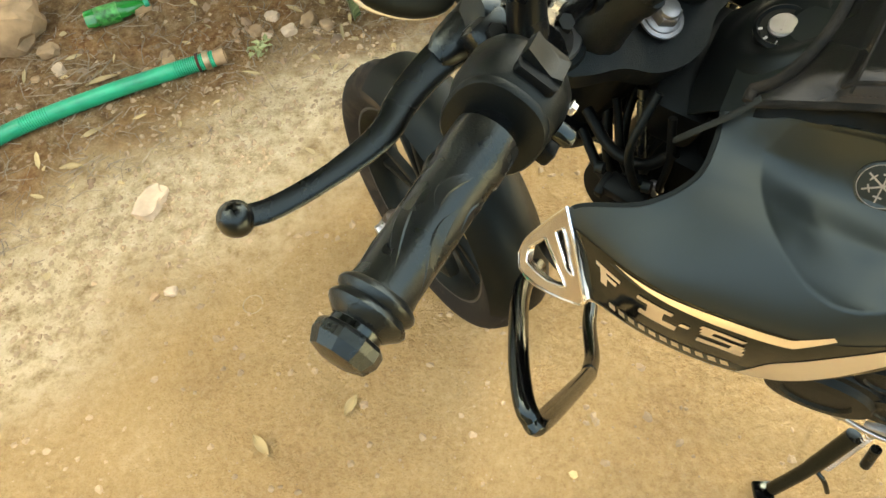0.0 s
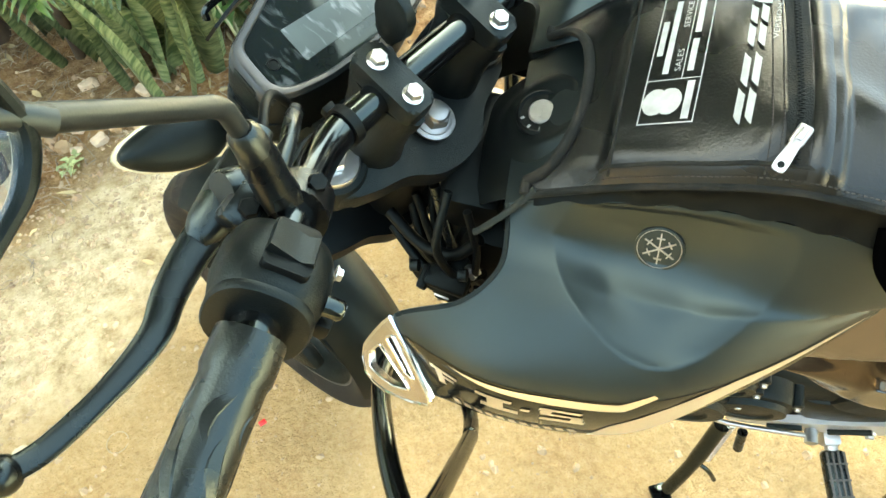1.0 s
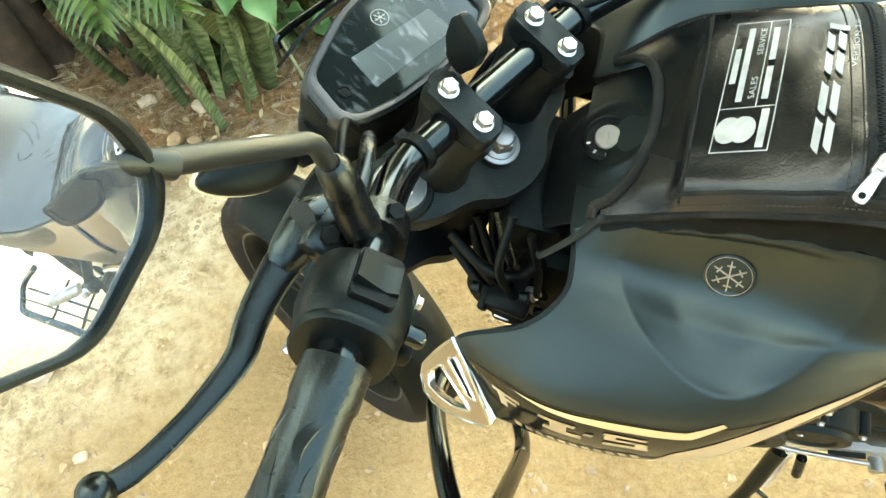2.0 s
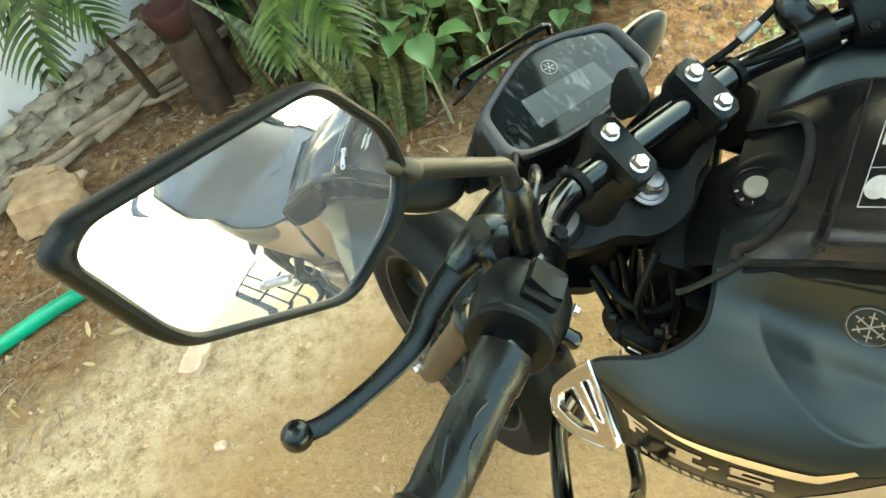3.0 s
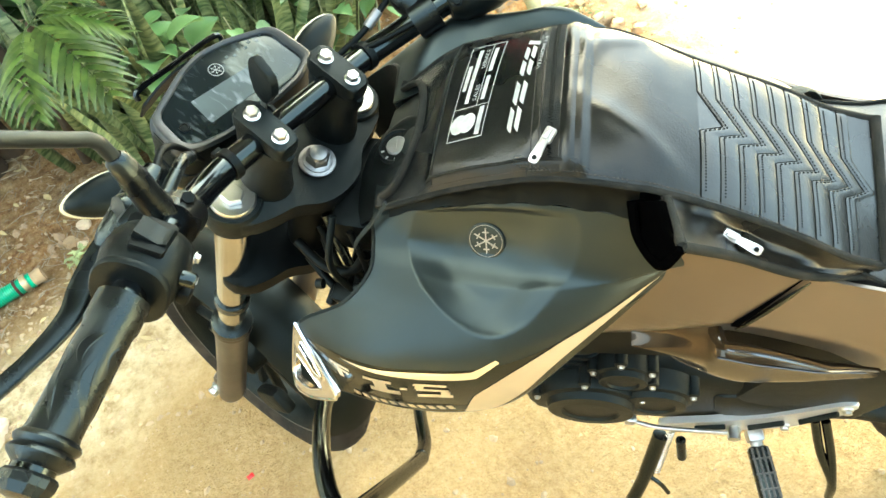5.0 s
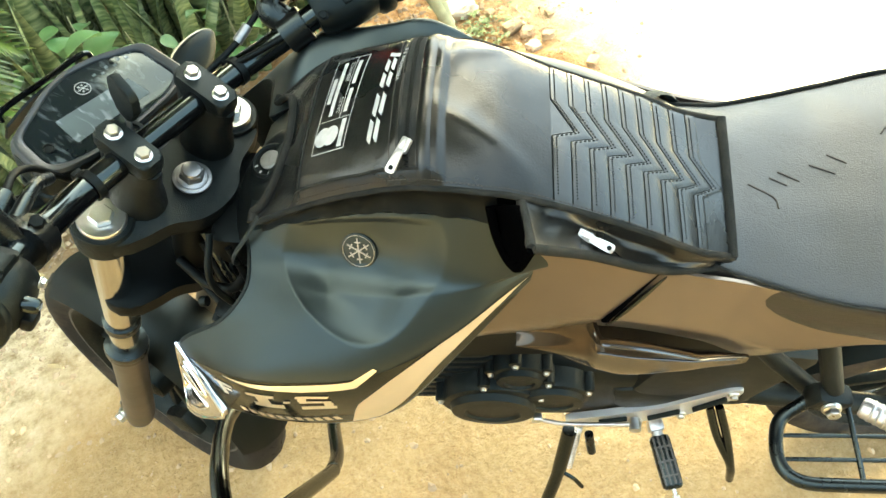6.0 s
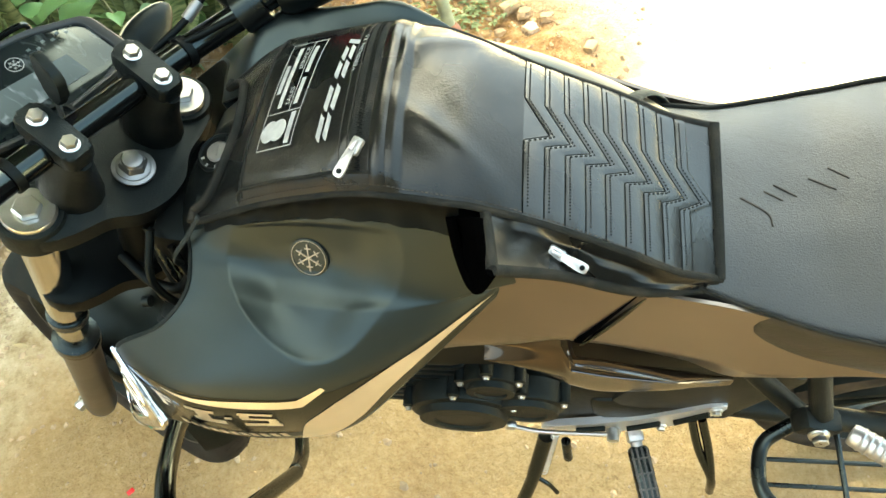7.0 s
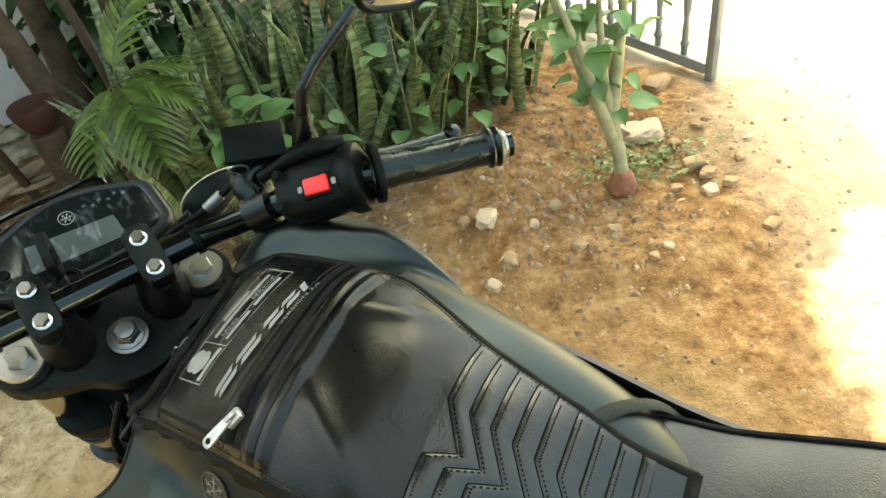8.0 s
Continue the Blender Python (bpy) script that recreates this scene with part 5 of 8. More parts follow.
for a, b in ((0.215, 0.325), (0.355, 0.475), (0.525, 0.615), (0.635, 0.715), (0.735, 0.765)):
    for c, d in (((0.294, 0.310), (0.317, 0.333)) if b - a > 0.05 else ((0.296, 0.338),)):
        bm = B()
        vs = [bm.verts.new((x, y, 0)) for x, y in ((c, a + 0.03), (c, b + 0.03), ((c + d) / 2, b + 0.012), (d, b), (d, a), ((c + d) / 2, a + 0.012))]
        bm.faces.new(vs)
        lay("model_mark", bm, "white slanted print bar")
lay("print_line", words("VERSION 3.0", 0.348, 0.56, 0.24, 0.012), "white printed capitals")

# side wing of the cover with its own zip, hanging past the seat's front
WING_LOW = smooth_path([(0.362, -0.154, 1.104), (0.410, -0.130, 1.046), (0.478, -0.117, 0.990), (0.549, -0.094, 0.950)], 10)


def wing(u, v):
    x = 0.352 + 0.197 * u
    top = Vector((x, interp(x, LEFT_Y) + 0.006, interp(x, LEFT_Z) - 0.006))
    k = u * 30
    i = min(29, int(k))
    low = WING_LOW[i].lerp(WING_LOW[i + 1], k - i)
    sag = math.sin(math.pi * v) * math.sin(math.pi * min(1.0, 0.12 + u))
    return top.lerp(low, v) + Vector((0, 0.010, -0.014)) * sag + Vector((0, -0.002, 0.003)) * (math.sin(u * 31 + v * 4) * math.exp(-((u - 0.08) / 0.12) ** 2) + 0.6 * noise.noise(Vector((u * 9, v * 4, 2)))) * math.sin(math.pi * v)


part("side_wing", grid(B(), wing, 60, 24, 0.003), M_LEATHER, cover, "hanging leatherette wing with a second zip")
part("wing_binding", tube(B(), [wing(i / 30, 1.0) for i in range(31)], 0.0045, 10), M_BIND, cover, "faded fabric binding")
part("wing_binding", tube(B(), [wing(0.0, i / 8) for i in range(9)], 0.0045, 10), M_BIND, cover, "faded fabric binding")
wm = frame_at(wing(0.30, 0.55) + Vector((0, -0.004, 0.004)), (0.0, -0.60, 0.80), (0.45, 0.65, 0.5))
puller(wm, "bright metal zip slider")


FOLD_TOP = [Vector((0.326, -0.092, 1.074)), Vector((0.340, -0.100, 1.086)), Vector((0.353, -0.106, 1.088))]
FOLD_LOW = [Vector((0.332, -0.114, 1.050)), Vector((0.348, -0.152, 1.072)), Vector((0.362, -0.155, 1.104))]


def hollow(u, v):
    """Mouth between tank and wing; its shade is drawn as a black sheet."""
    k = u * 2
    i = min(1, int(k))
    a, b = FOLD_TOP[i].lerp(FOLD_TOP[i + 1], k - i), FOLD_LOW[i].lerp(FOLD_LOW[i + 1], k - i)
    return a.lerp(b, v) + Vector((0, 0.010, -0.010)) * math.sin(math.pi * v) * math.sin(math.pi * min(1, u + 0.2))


part("dark_fold", grid(B(), hollow, 16, 12, 0.003), M_VOID, cover, "shade in the fold of the cover, drawn as a black sheet")
part("fold_edge", tube(B(), smooth_path([FOLD_TOP[0] + Vector((0, -0.004, 0.004)), FOLD_LOW[0] + Vector((0, -0.004, 0.006)), FOLD_LOW[1] + Vector((0, -0.003, 0.003)), FOLD_LOW[2]], 8), 0.0045, 8), M_VOID, cover, "soft edge of the fold, its shade drawn black")
strap = smooth_path([(0.096, -0.076, 1.042), (0.078, -0.086, 1.022), (0.058, -0.092, 1.000), (0.045, -0.088, 0.975), (0.040, -0.075, 0.950)], 6)
part("tie_strap", tube(B(), strap, 0.0030, 8, True, 0.5), M_CORD, cover, "dark tie strap running down behind the fork")

strap = smooth_path([(0.470, 0.046, 1.036), (0.486, 0.072, 1.018), (0.505, 0.094, 0.990), (0.522, 0.106, 0.955), (0.530, 0.110, 0.925)], 6)
part("tie_strap", tube(B(), strap, 0.0065, 8, True, 0.35), M_CORD, cover, "dark tie strap passing down beside the seat")

# -- seat --
SEAT_HW = [(0.50, 0.092), (0.57, 0.110), (0.66, 0.135), (0.76, 0.150), (0.90, 0.140), (1.04, 0.118), (1.16, 0.095)]
SEAT_Z = [(0.50, 0.995), (0.57, 0.968), (0.66, 0.956), (0.76, 0.962), (0.84, 1.000), (0.92, 1.045), (1.04, 1.066), (1.16, 1.060)]
def seat_f(u, v):
    x = 0.50 + 0.66 * u
    s = 2 * v - 1
    hw, z = interp(x, SEAT_HW), interp(x, SEAT_Z)
    a = abs(s)
    if a < 0.72:
        yy, dz = s / 0.72 * hw, -0.018 * (a / 0.72) ** 3
    else:
        t = (a - 0.72) / 0.28
        yy, dz = math.copysign(hw + 0.006 * math.sin(t * math.pi), s), -0.018 - 0.062 * t
    end = max(0.0, (u - 0.95) / 0.05)
    return Vector((x, yy * (1 - 0.3 * end ** 2), z + dz - 0.04 * end ** 2 + 0.0012 * noise.noise(Vector((x * 22, yy * 22, 1)))))


seat = part("seat", grid(B(), seat_f, 90, 44, 0.004), M_SEAT, bike, "grained grey-black vinyl seat", angle=60)
for sgn in (0.14, 0.86):
    part("seat_piping", tube(B(), [seat_f(i / 60, sgn) + Vector((0, 0, 0.001)) for i in range(61)], 0.0022, 6), M_BIND, seat, "dark seam piping")
MARKS = (((0.115, 0.46), (0.150, 0.41), (0.155, 0.36)), ((0.150, 0.50), (0.175, 0.47)), ((0.165, 0.53), (0.195, 0.49)), ((0.215, 0.56), (0.250, 0.52)), ((0.245, 0.60), (0.270, 0.56)), ((0.33, 0.66), (0.37, 0.75), (0.40, 0.78)), ((0.345, 0.62), (0.385, 0.69), (0.42, 0.72)), ((0.33, 0.56), (0.345, 0.52), (0.37, 0.51), (0.385, 0.55)), ((0.46, 0.46), (0.475, 0.38)), ((0.474, 0.46), (0.490, 0.38)))
# grey lines paint the pale highlights of the embossed seat marks
for line in MARKS:
    pts = smooth_path([seat_f(a, 0.5 + (b - 0.5) * 0.8) + Vector((0, 0, 0.0001)) for a, b in line], 5)
    part("pressed_line", tube(B(), pts, 0.0010, 6), M_STITCH_GLINT, seat)

# -- side panels, tail, engine --
def panel(side):
    f = 1 if side < 0 else -1
    PT = [(0.33, 1.035), (0.42, 1.010), (0.54, 0.960), (0.68, 0.925), (0.80, 0.935), (1.0, 0.985), (1.18, 1.020)]
    PB = [(0.30, 0.815), (0.36, 0.805), (0.42, 0.815), (0.55, 0.768), (0.61, 0.735), (0.69, 0.815), (0.80, 0.865), (1.0, 0.925), (1.18, 0.985)]
    PY = [(0.33, -0.110), (0.42, -0.116), (0.54, -0.114), (0.68, -0.130), (0.80, -0.142), (1.0, -0.125), (1.18, -0.095)]
    def q(u, v):
        x = 0.335 + 0.845 * u - 0.085 * v * (1 - u) ** 10
        top, bot, y = interp(x, PT), interp(x, PB), interp(x, PY)
        vc = 0.86 - 3.2 * u if u < 0.11 else 0.508 + 0.12 * (u - 0.11)
        yy = y - 0.016 * min(1.0, v / vc) * (1 - 0.5 * u) + 0.075 * max(0.0, v - vc) * (1 - 0.6 * u)
        return Vector((x, f * yy, top + (bot - top) * v))
    s = part("side_panel", grid(B(), q, 60, 24, 0.004 * side), M_SATIN, bike, "satin dark grey side panel, dusty")
    def on_panel(x, z):
        top, bot = interp(x, PT), interp(x, PB)
        v = max(0.0, min(1.0, (z - top) / (bot - top)))
        u = (x - 0.335) / 0.845
        for _ in range(12):
            u = (x - 0.335 + 0.085 * v * (1 - u) ** 10) / 0.845
        return q(u, v)
    a, b = (0.428, 0.906), (0.480, 0.984)
    wedge = [on_panel(a[0] + (b[0] - a[0]) * k / 12, a[1] + (b[1] - a[1]) * k / 12) for k in range(13)]
    # black bar laid on the panel paints the shade inside the slot
    part("panel_slot", tube(B(), wedge, [0.003, 0.0058] + [0.0050 * (1 - (k / 12) ** 1.1) + 0.0005 for k in range(2, 13)], 10, True, 0.55), M_VOID, s, "air slot, its inner shade drawn as a black bar")
    part("slot_lip", tube(B(), [w + Vector((0.004, f * -0.003, -0.006)) for w in wedge], [0.0008 + 0.0022 * math.sin(math.pi * k / 12) for k in range(13)], 8), M_GLOSS, s)
    # lower pod: stepped glossy panel under the side cover
    POD_T = [(0.335, 0.826), (0.38, 0.858), (0.422, 0.866), (0.546, 0.814), (0.605, 0.766)]
    POD_B = [(0.335, 0.810), (0.378, 0.749), (0.43, 0.690), (0.468, 0.665), (0.52, 0.686), (0.578, 0.724), (0.605, 0.750)]
    def pod(u, v):
        x = 0.335 + 0.270 * u
        step = max(0.0, min(1.0, (x - 0.418) / 0.008))
        fade = max(0.0, min(1.0, (0.60 - x) / 0.06))
        y = -0.104 - 0.006 * (1 - step) * v
        prof = interp(v, [(0.0, -0.136), (0.05, -0.139), (0.10, -0.131), (0.30, -0.121), (0.335, -0.129), (0.37, -0.128), (0.7, -0.124), (1.0, -0.104)])
        front = interp(v, [(0.0, -0.104), (0.25, -0.108), (0.5, -0.124), (1.0, -0.104)])
        y = front + (prof - front) * step
        y = y * fade + (-0.120) * (1 - fade)
        zt, zb = interp(x, POD_T), interp(x, POD_B)
        return Vector((x, f * y, zt + (zb - zt) * v))
    part("lower_pod", grid(B(), pod, 70, 40, 0.004 * side), M_POD, s, "glossy dark lower pod with a sharp ridge")
    # thin gloss beads added to draw the highlights along the ridges
    part("pod_ridge", tube(B(), [pod(0.325 + 0.655 * k / 20, 0.045) for k in range(21)], [0.0009 + 0.0020 * math.sin(math.pi * min(0.97, 0.2 + 0.8 * k / 20)) for k in range(21)], 8), M_EDGE, s, "highlight bead along the upper ridge of the pod")
    part("pod_ridge", tube(B(), [pod(0.345 + 0.60 * k / 20, 0.335) for k in range(21)], 0.0011, 8), M_EDGE, s, "highlight bead along the lower ridge of the pod")
    part("pod_ridge", tube(B(), [pod(0.10 + 0.86 * k / 20, 0.985) for k in range(21)], 0.0012, 8), M_EDGE, s, "highlight bead along the lower edge of the pod")
    return s


panel(-1)
panel(1)
bm = B()
rings = []
for x, hw, z0, z1 in ((0.06, 0.05, 0.72, 0.96), (0.15, 0.09, 0.70, 1.0), (0.30, 0.09, 0.70, 1.02), (0.45, 0.08, 0.68, 0.94), (0.7, 0.09, 0.72, 0.90), (1.0, 0.10, 0.86, 0.98), (1.2, 0.06, 0.96, 1.01)):
    rings.append([Vector((x, -hw, z0)), Vector((x, hw, z0)), Vector((x, hw, z1)), Vector((x, -hw, z1))])
bridge(bm, rings)
part("frame_core", bm, M_DARK, bike, "")
bm = block(B(), (0.20, 0.06, 0.22), pose(0.62, -0.045, 0.545, 0, 18, 0), 0.02)
block(bm, (0.22, 0.05, 0.10), pose(0.58, -0.05, 0.450, 0, -8, 0), 0.02)
part("rear_engine_mount", bm, M_CAST, bike, "dusty black frame plate behind the engine")
bm = block(B(), (0.10, 0.085, 0.24), pose(0.045, 0.0, 0.85, 0, 24, 0), 0.02)
tube(bm, [(0.02, 0, 0.80), (0.08, 0, 0.62), (0.12, 0, 0.45)], 0.03, 14)
block(bm, (0.13, 0.12, 0.20), pose(0.055, -0.015, 0.80, 0, 18, 0), 0.03)
block(bm, (0.10, 0.16, 0.10), pose(0.075, -0.03, 0.70, 0, 12, 0), 0.02)
block(bm, (0.06, 0.13, 0.06), pose(0.030, 0.0, 0.945, 0, 15, 0), 0.015)
part("frame_neck", bm, M_DARK, bike, "black frame neck behind the fork")
bm = block(B(), (0.16, 0.14, 0.24), Matrix.Translation((0.2, 0, 0.57)), 0.02)
cylinder = part("cylinder_block", bm, M_CAST, bike, "black finned cylinder block")
for k in range(9):
    z = 0.50 + k * 0.022
    bm = slab(B(), rounded([(0.10, -0.085), (0.30, -0.085), (0.30, 0.085), (0.10, 0.085)], 0.02), z, z + 0.010, ID, 0.002)
    part("cooling_fin", bm, M_CAST, cylinder)
bm = block(B(), (0.40, 0.13, 0.24), Matrix.Translation((0.36, 0, 0.42)), 0.045, 4)
part("crankcase", bm, M_CAST, bike, "black cast crankcase")
for (x, z, r, y, h) in ((0.285, 0.545, 0.078, -0.075, 0.050), (0.375, 0.560, 0.056, -0.075, 0.040), (0.330, 0.640, 0.040, -0.070, 0.040)):
    m = frame_at((x, y, z), (0, -1, 0))
    bm = lathe(B(), [(r, 0), (r, h * 0.55), (r * 0.96, h * 0.75), (r * 0.84, h * 0.8), (r * 0.80, h), (r * 0.55, h * 1.04), (r * 0.5, h * 0.95), (r * 0.2, h * 0.98)], 36, m)
    for k in range(5):
        a = 2 * math.pi * k / 5 + 0.4
        lathe(bm, [(0.009, 0), (0.009, h * 0.7), (0.006, h * 0.75)], 12, m @ Matrix.Translation((r * 1.02 * math.cos(a), r * 1.02 * math.sin(a), 0)))
    c = part("engine_cover", bm, M_CAST, bike, "black cast engine side cover")
    for k in range(5):
        a = 2 * math.pi * k / 5 + 0.4
        bm = hexbolt(B(), m @ Vector((r * 1.02 * math.cos(a), r * 1.02 * math.sin(a), h * 0.75)), (0, -1, 0), 0.0042, 0.004)
        part("cover_bolt", bm, M_ZINC, c, "small bright cover bolt")
# cavity behind the fork: radiator of hoses, wires, brackets
for k, (a, b, c, r, mt) in enumerate((((0.00, -0.045, 0.97), (0.015, -0.075, 0.90), (0.02, -0.05, 0.80), 0.0055, M_RUBBER), ((-0.03, -0.03, 0.92), (0.0, -0.07, 0.86), (0.05, -0.04, 0.78), 0.0045, M_DARK), ((-0.05, 0.0, 0.90), (-0.02, -0.06, 0.83), (0.04, -0.06, 0.80), 0.006, M_DARK), ((0.02, 0.03, 0.95), (0.01, -0.02, 0.88), (0.03, -0.05, 0.82), 0.004, M_DARK), ((-0.02, 0.04, 0.93), (-0.02, -0.03, 0.85), (0.02, -0.08, 0.80), 0.005, M_DARK), ((0.03, -0.055, 0.93), (0.0, -0.085, 0.86), (-0.01, -0.07, 0.80), 0.0035, M_DARK))):
    part("wiring_hose", tube(B(), smooth_path([a, b, c], 10), r, 10), mt, bike, "dark hose behind the fork" if k < 3 else "thin cable behind the fork")
bm = block(B(), (0.030, 0.034, 0.030), pose(0.012, -0.068, 0.850, 10, 5, -15), 0.005)
block(bm, (0.034, 0.018, 0.022), pose(0.02, -0.04, 0.84, 0, 0, 10), 0.004)
part("wiring_connector", bm, M_DARK, bike, "black wiring connector block")
part("connector_mark", block(B(), (0.012, 0.001, 0.003), pose(0.010, -0.0855, 0.856, 10, 5, -15), 0), M_WHITE, bike, "small white mark")
# wires, clips and bracket packed between the fork and the tank
for a, b, c, d, r, mt in (((0.018, -0.060, 0.990), (0.008, -0.094, 0.950), (0.014, -0.100, 0.905), (0.022, -0.092, 0.862), 0.0042, M_PLAST), ((-0.050, -0.055, 0.925), (-0.015, -0.080, 0.912), (0.020, -0.088, 0.915), (0.045, -0.080, 0.940), 0.0060, M_DARK), ((-0.060, -0.045, 0.870), (-0.020, -0.080, 0.850), (0.020, -0.090, 0.855), (0.045, -0.090, 0.880), 0.0055, M_DARK), ((0.035, -0.070, 0.975), (0.042, -0.086, 0.930), (0.038, -0.092, 0.880), (0.040, -0.085, 0.830), 0.0040, M_DARK)):
    part("wiring_hose", tube(B(), smooth_path([a, b, c, d], 8), r, 10), mt, bike, "dark wiring hose in front of the tank")
bm = block(B(), (0.044, 0.022, 0.028), pose(0.010, -0.100, 0.872, 12, 8, -12), 0.004)
block(bm, (0.010, 0.026, 0.018), pose(-0.014, -0.098, 0.870, 12, 8, -12), 0.003)
plug = part("relay_box", bm, M_DARK, bike, "black plastic relay box")
part("relay_clip", block(B(), (0.016, 0.002, 0.0022), pose(0.004, -0.1125, 0.858, 12, 8, -12), 0.0005), M_ZINC, plug, "thin bright clip")
bm = slab(B(), rounded([(-0.028, 0.0), (0.028, 0.0), (0.034, 0.018), (0.0, 0.030), (-0.030, 0.016)], 0.005), -0.0015, 0.0015, frame_at((0.012, -0.098, 0.795), (-0.2, -0.9, 0.35), (1, 0, 0)), 0.0006)
part("wire_bracket", bm, M_CAST, bike, "bent black wire bracket")
for q in ((0.030, -0.104, 0.905), (0.040, -0.102, 0.858), (-0.018, -0.100, 0.905)):
    part("wire_clip", tube(B(), [Vector(q) + Vector((-0.004, 0, 0)), Vector(q) + Vector((0.004, 0, 0.001))], 0.0062, 12), M_CAST, bike, "small black wire clip")
bm = lathe(B(), [(0.02, -0.02), (0.038, -0.018), (0.042, 0.0), (0.038, 0.012), (0.01, 0.016)], 28, frame_at((-0.015, -0.055, 0.79), (-0.3, -0.9, 0.3)))
part("horn", bm, M_DARK, bike, "black horn")
bm = hexbolt(B(), (0.035, -0.088, 0.88), (-0.3, -1, 0.3), 0.007, 0.006, 0.009)
part("bracket_bolt", bm, M_LOCK, bike, "bright bracket bolt")

# -- rests, stands, guards --
brk = [(0.395, 0.333), (0.508, 0.334), (0.600, 0.392), (0.657, 0.478), (0.662, 0.520), (0.640, 0.515), (0.555, 0.430), (0.480, 0.385), (0.400, 0.350)]
bm = slab(B(), rounded(brk, 0.01), -0.006, 0.006, frame_at((0, -0.075, 0), (0, -1, 0), (1, 0, 0)), 0.003)
# the plate's own axes: x along the bike, y up
plate = part("footrest_plate", bm, M_SILVER, bike, "silver painted footrest plate")
# dark bars laid on the plate paint the shade of its recesses
for a, b in (((0.455, 0.352), (0.500, 0.374)), ((0.535, 0.378), (0.580, 0.420)), ((0.600, 0.430), (0.640, 0.486))):
    bm = tube(B(), [(a[0], -0.0825, a[1]), (b[0], -0.0825, b[1])], 0.0065, 10, True, 0.4)
    part("plate_recess", bm, M_CAST, plate, "recess in the plate, its shade drawn as a dark bar")
for x, z in ((0.520, 0.352), (0.585, 0.398), (0.648, 0.500)):
    part("plate_bolt", hexbolt(B(), (x, -0.081, z), (0, -1, 0), 0.0065, 0.006, 0.009), M_ZINC, plate, "bright plate bolt")
pm = frame_at((0.551, -0.086, 0.338), (0.20, -0.97, -0.10), (1, 0, 0))
bm = block(B(), (0.026, 0.030, 0.022), pm, 0.005)
lathe(bm, [(0.010, 0.0), (0.010, 0.022), (0.007, 0.024)], 16, pm)
part("footrest_knuckle", bm, M_ALLOY, bike, "bare alloy footrest knuckle")
bm = block(B(), (0.034, 0.026, 0.090), pm @ Matrix.Translation((0, 0, 0.062)), 0.008, 3)
peg = part("footrest", bm, M_RUBBER, bike, "ribbed black rubber footrest")
for k in range(4):
    bm = block(B(), (0.0035, 0.003, 0.080), pm @ Matrix.Translation((-0.0125 + k * 0.0083, 0.0135, 0.060)), 0.001)
    part("footrest_rib", bm, M_RIB, peg)
for k in range(3):
    bm = block(B(), (0.032, 0.0028, 0.003), pm @ Matrix.Translation((0, 0.0138, 0.038 + 0.024 * k)), 0.001)
    part("footrest_rib", bm, M_RIB, peg)
bm = lathe(B(), [(0.004, 0.105), (0.004, 0.116), (0.0065, 0.118), (0.0065, 0.124), (0.003, 0.126)], 14, pm)
part("footrest_feeler", bm, M_ZINC, peg, "bright feeler bolt")
bm = tube(B(), smooth_path([(0.352, -0.094, 0.398), (0.40, -0.098, 0.388), (0.508, -0.095, 0.376)], 5), 0.0038, 10)
rod = part("gear_rod", bm, M_STEEL, bike, "bare steel gear linkage rod")
part("rod_end", lathe(B(), [(0.006, -0.012), (0.010, -0.01), (0.010, 0.010), (0.006, 0.012)], 14, frame_at((0.512, -0.095, 0.376), (0, -1, 0))), M_ZINC, rod)
part("rod_end", block(B(), (0.016, 0.014, 0.022), pose(0.348, -0.092, 0.402, 0, 10, 0), 0.003), M_ZINC, rod)
foot = Vector((0.350, -0.190, 0.052))
topst = Vector((0.405, -0.080, 0.275))
bm = tube(B(), smooth_path([topst, topst.lerp(foot, 0.5) + Vector((0.004, 0.0, 0.004)), foot + Vector((0.005, 0.012, 0.022))], 6), [0.014] * 6 + [0.0125] * 7, 14)
block(bm, (0.036, 0.044, 0.014), Matrix.Translation(foot + Vector((-0.004, 0.0, 0.006))) @ pose(0, 0, 0, -14, 0, 25), 0.005)
stand = part("side_stand", bm, M_BARPNT, bike, "worn black side stand")
bm = B()
pts = []
a, b = topst + Vector((0.018, 0.008, 0.01)), topst.lerp(foot, 0.42) + Vector((0.020, 0.0, 0.0))
d = (b - a)
fm = frame_at(a, d)
for k in range(150):
    an = k * 0.75
    pts.append(fm @ Vector((0.0062 * math.cos(an), 0.0062 * math.sin(an), d.length * k / 149)))
part("stand_spring", tube(bm, pts, 0.0014, 5), M_STEEL, stand, "coil return spring")
c = topst.lerp(foot, 0.45)
part("stand_spur", tube(B(), smooth_path([c, c + Vector((0.03, -0.012, -0.02)), c + Vector((0.048, -0.022, -0.052))], 5), 0.0045, 10), M_BARPNT, stand)
e = topst + Vector((0.035, -0.005, -0.005))
part("gear_toe_piece", tube(B(), [e, e + Vector((0.006, -0.018, -0.055))], 0.0085, 12), M_RUBBER, bike, "black ribbed rubber toe piece of the gear lever")
for off in (0.0, 0.016):
    part("centre_stand", tube(B(), smooth_path([(0.640 + off, -0.06, 0.365), (0.660 + off, -0.095, 0.30), (0.690, -0.130, 0.235), (0.700, -0.140, 0.170)], 5), 0.0075, 10), M_BARPNT, bike, "black stand arm")

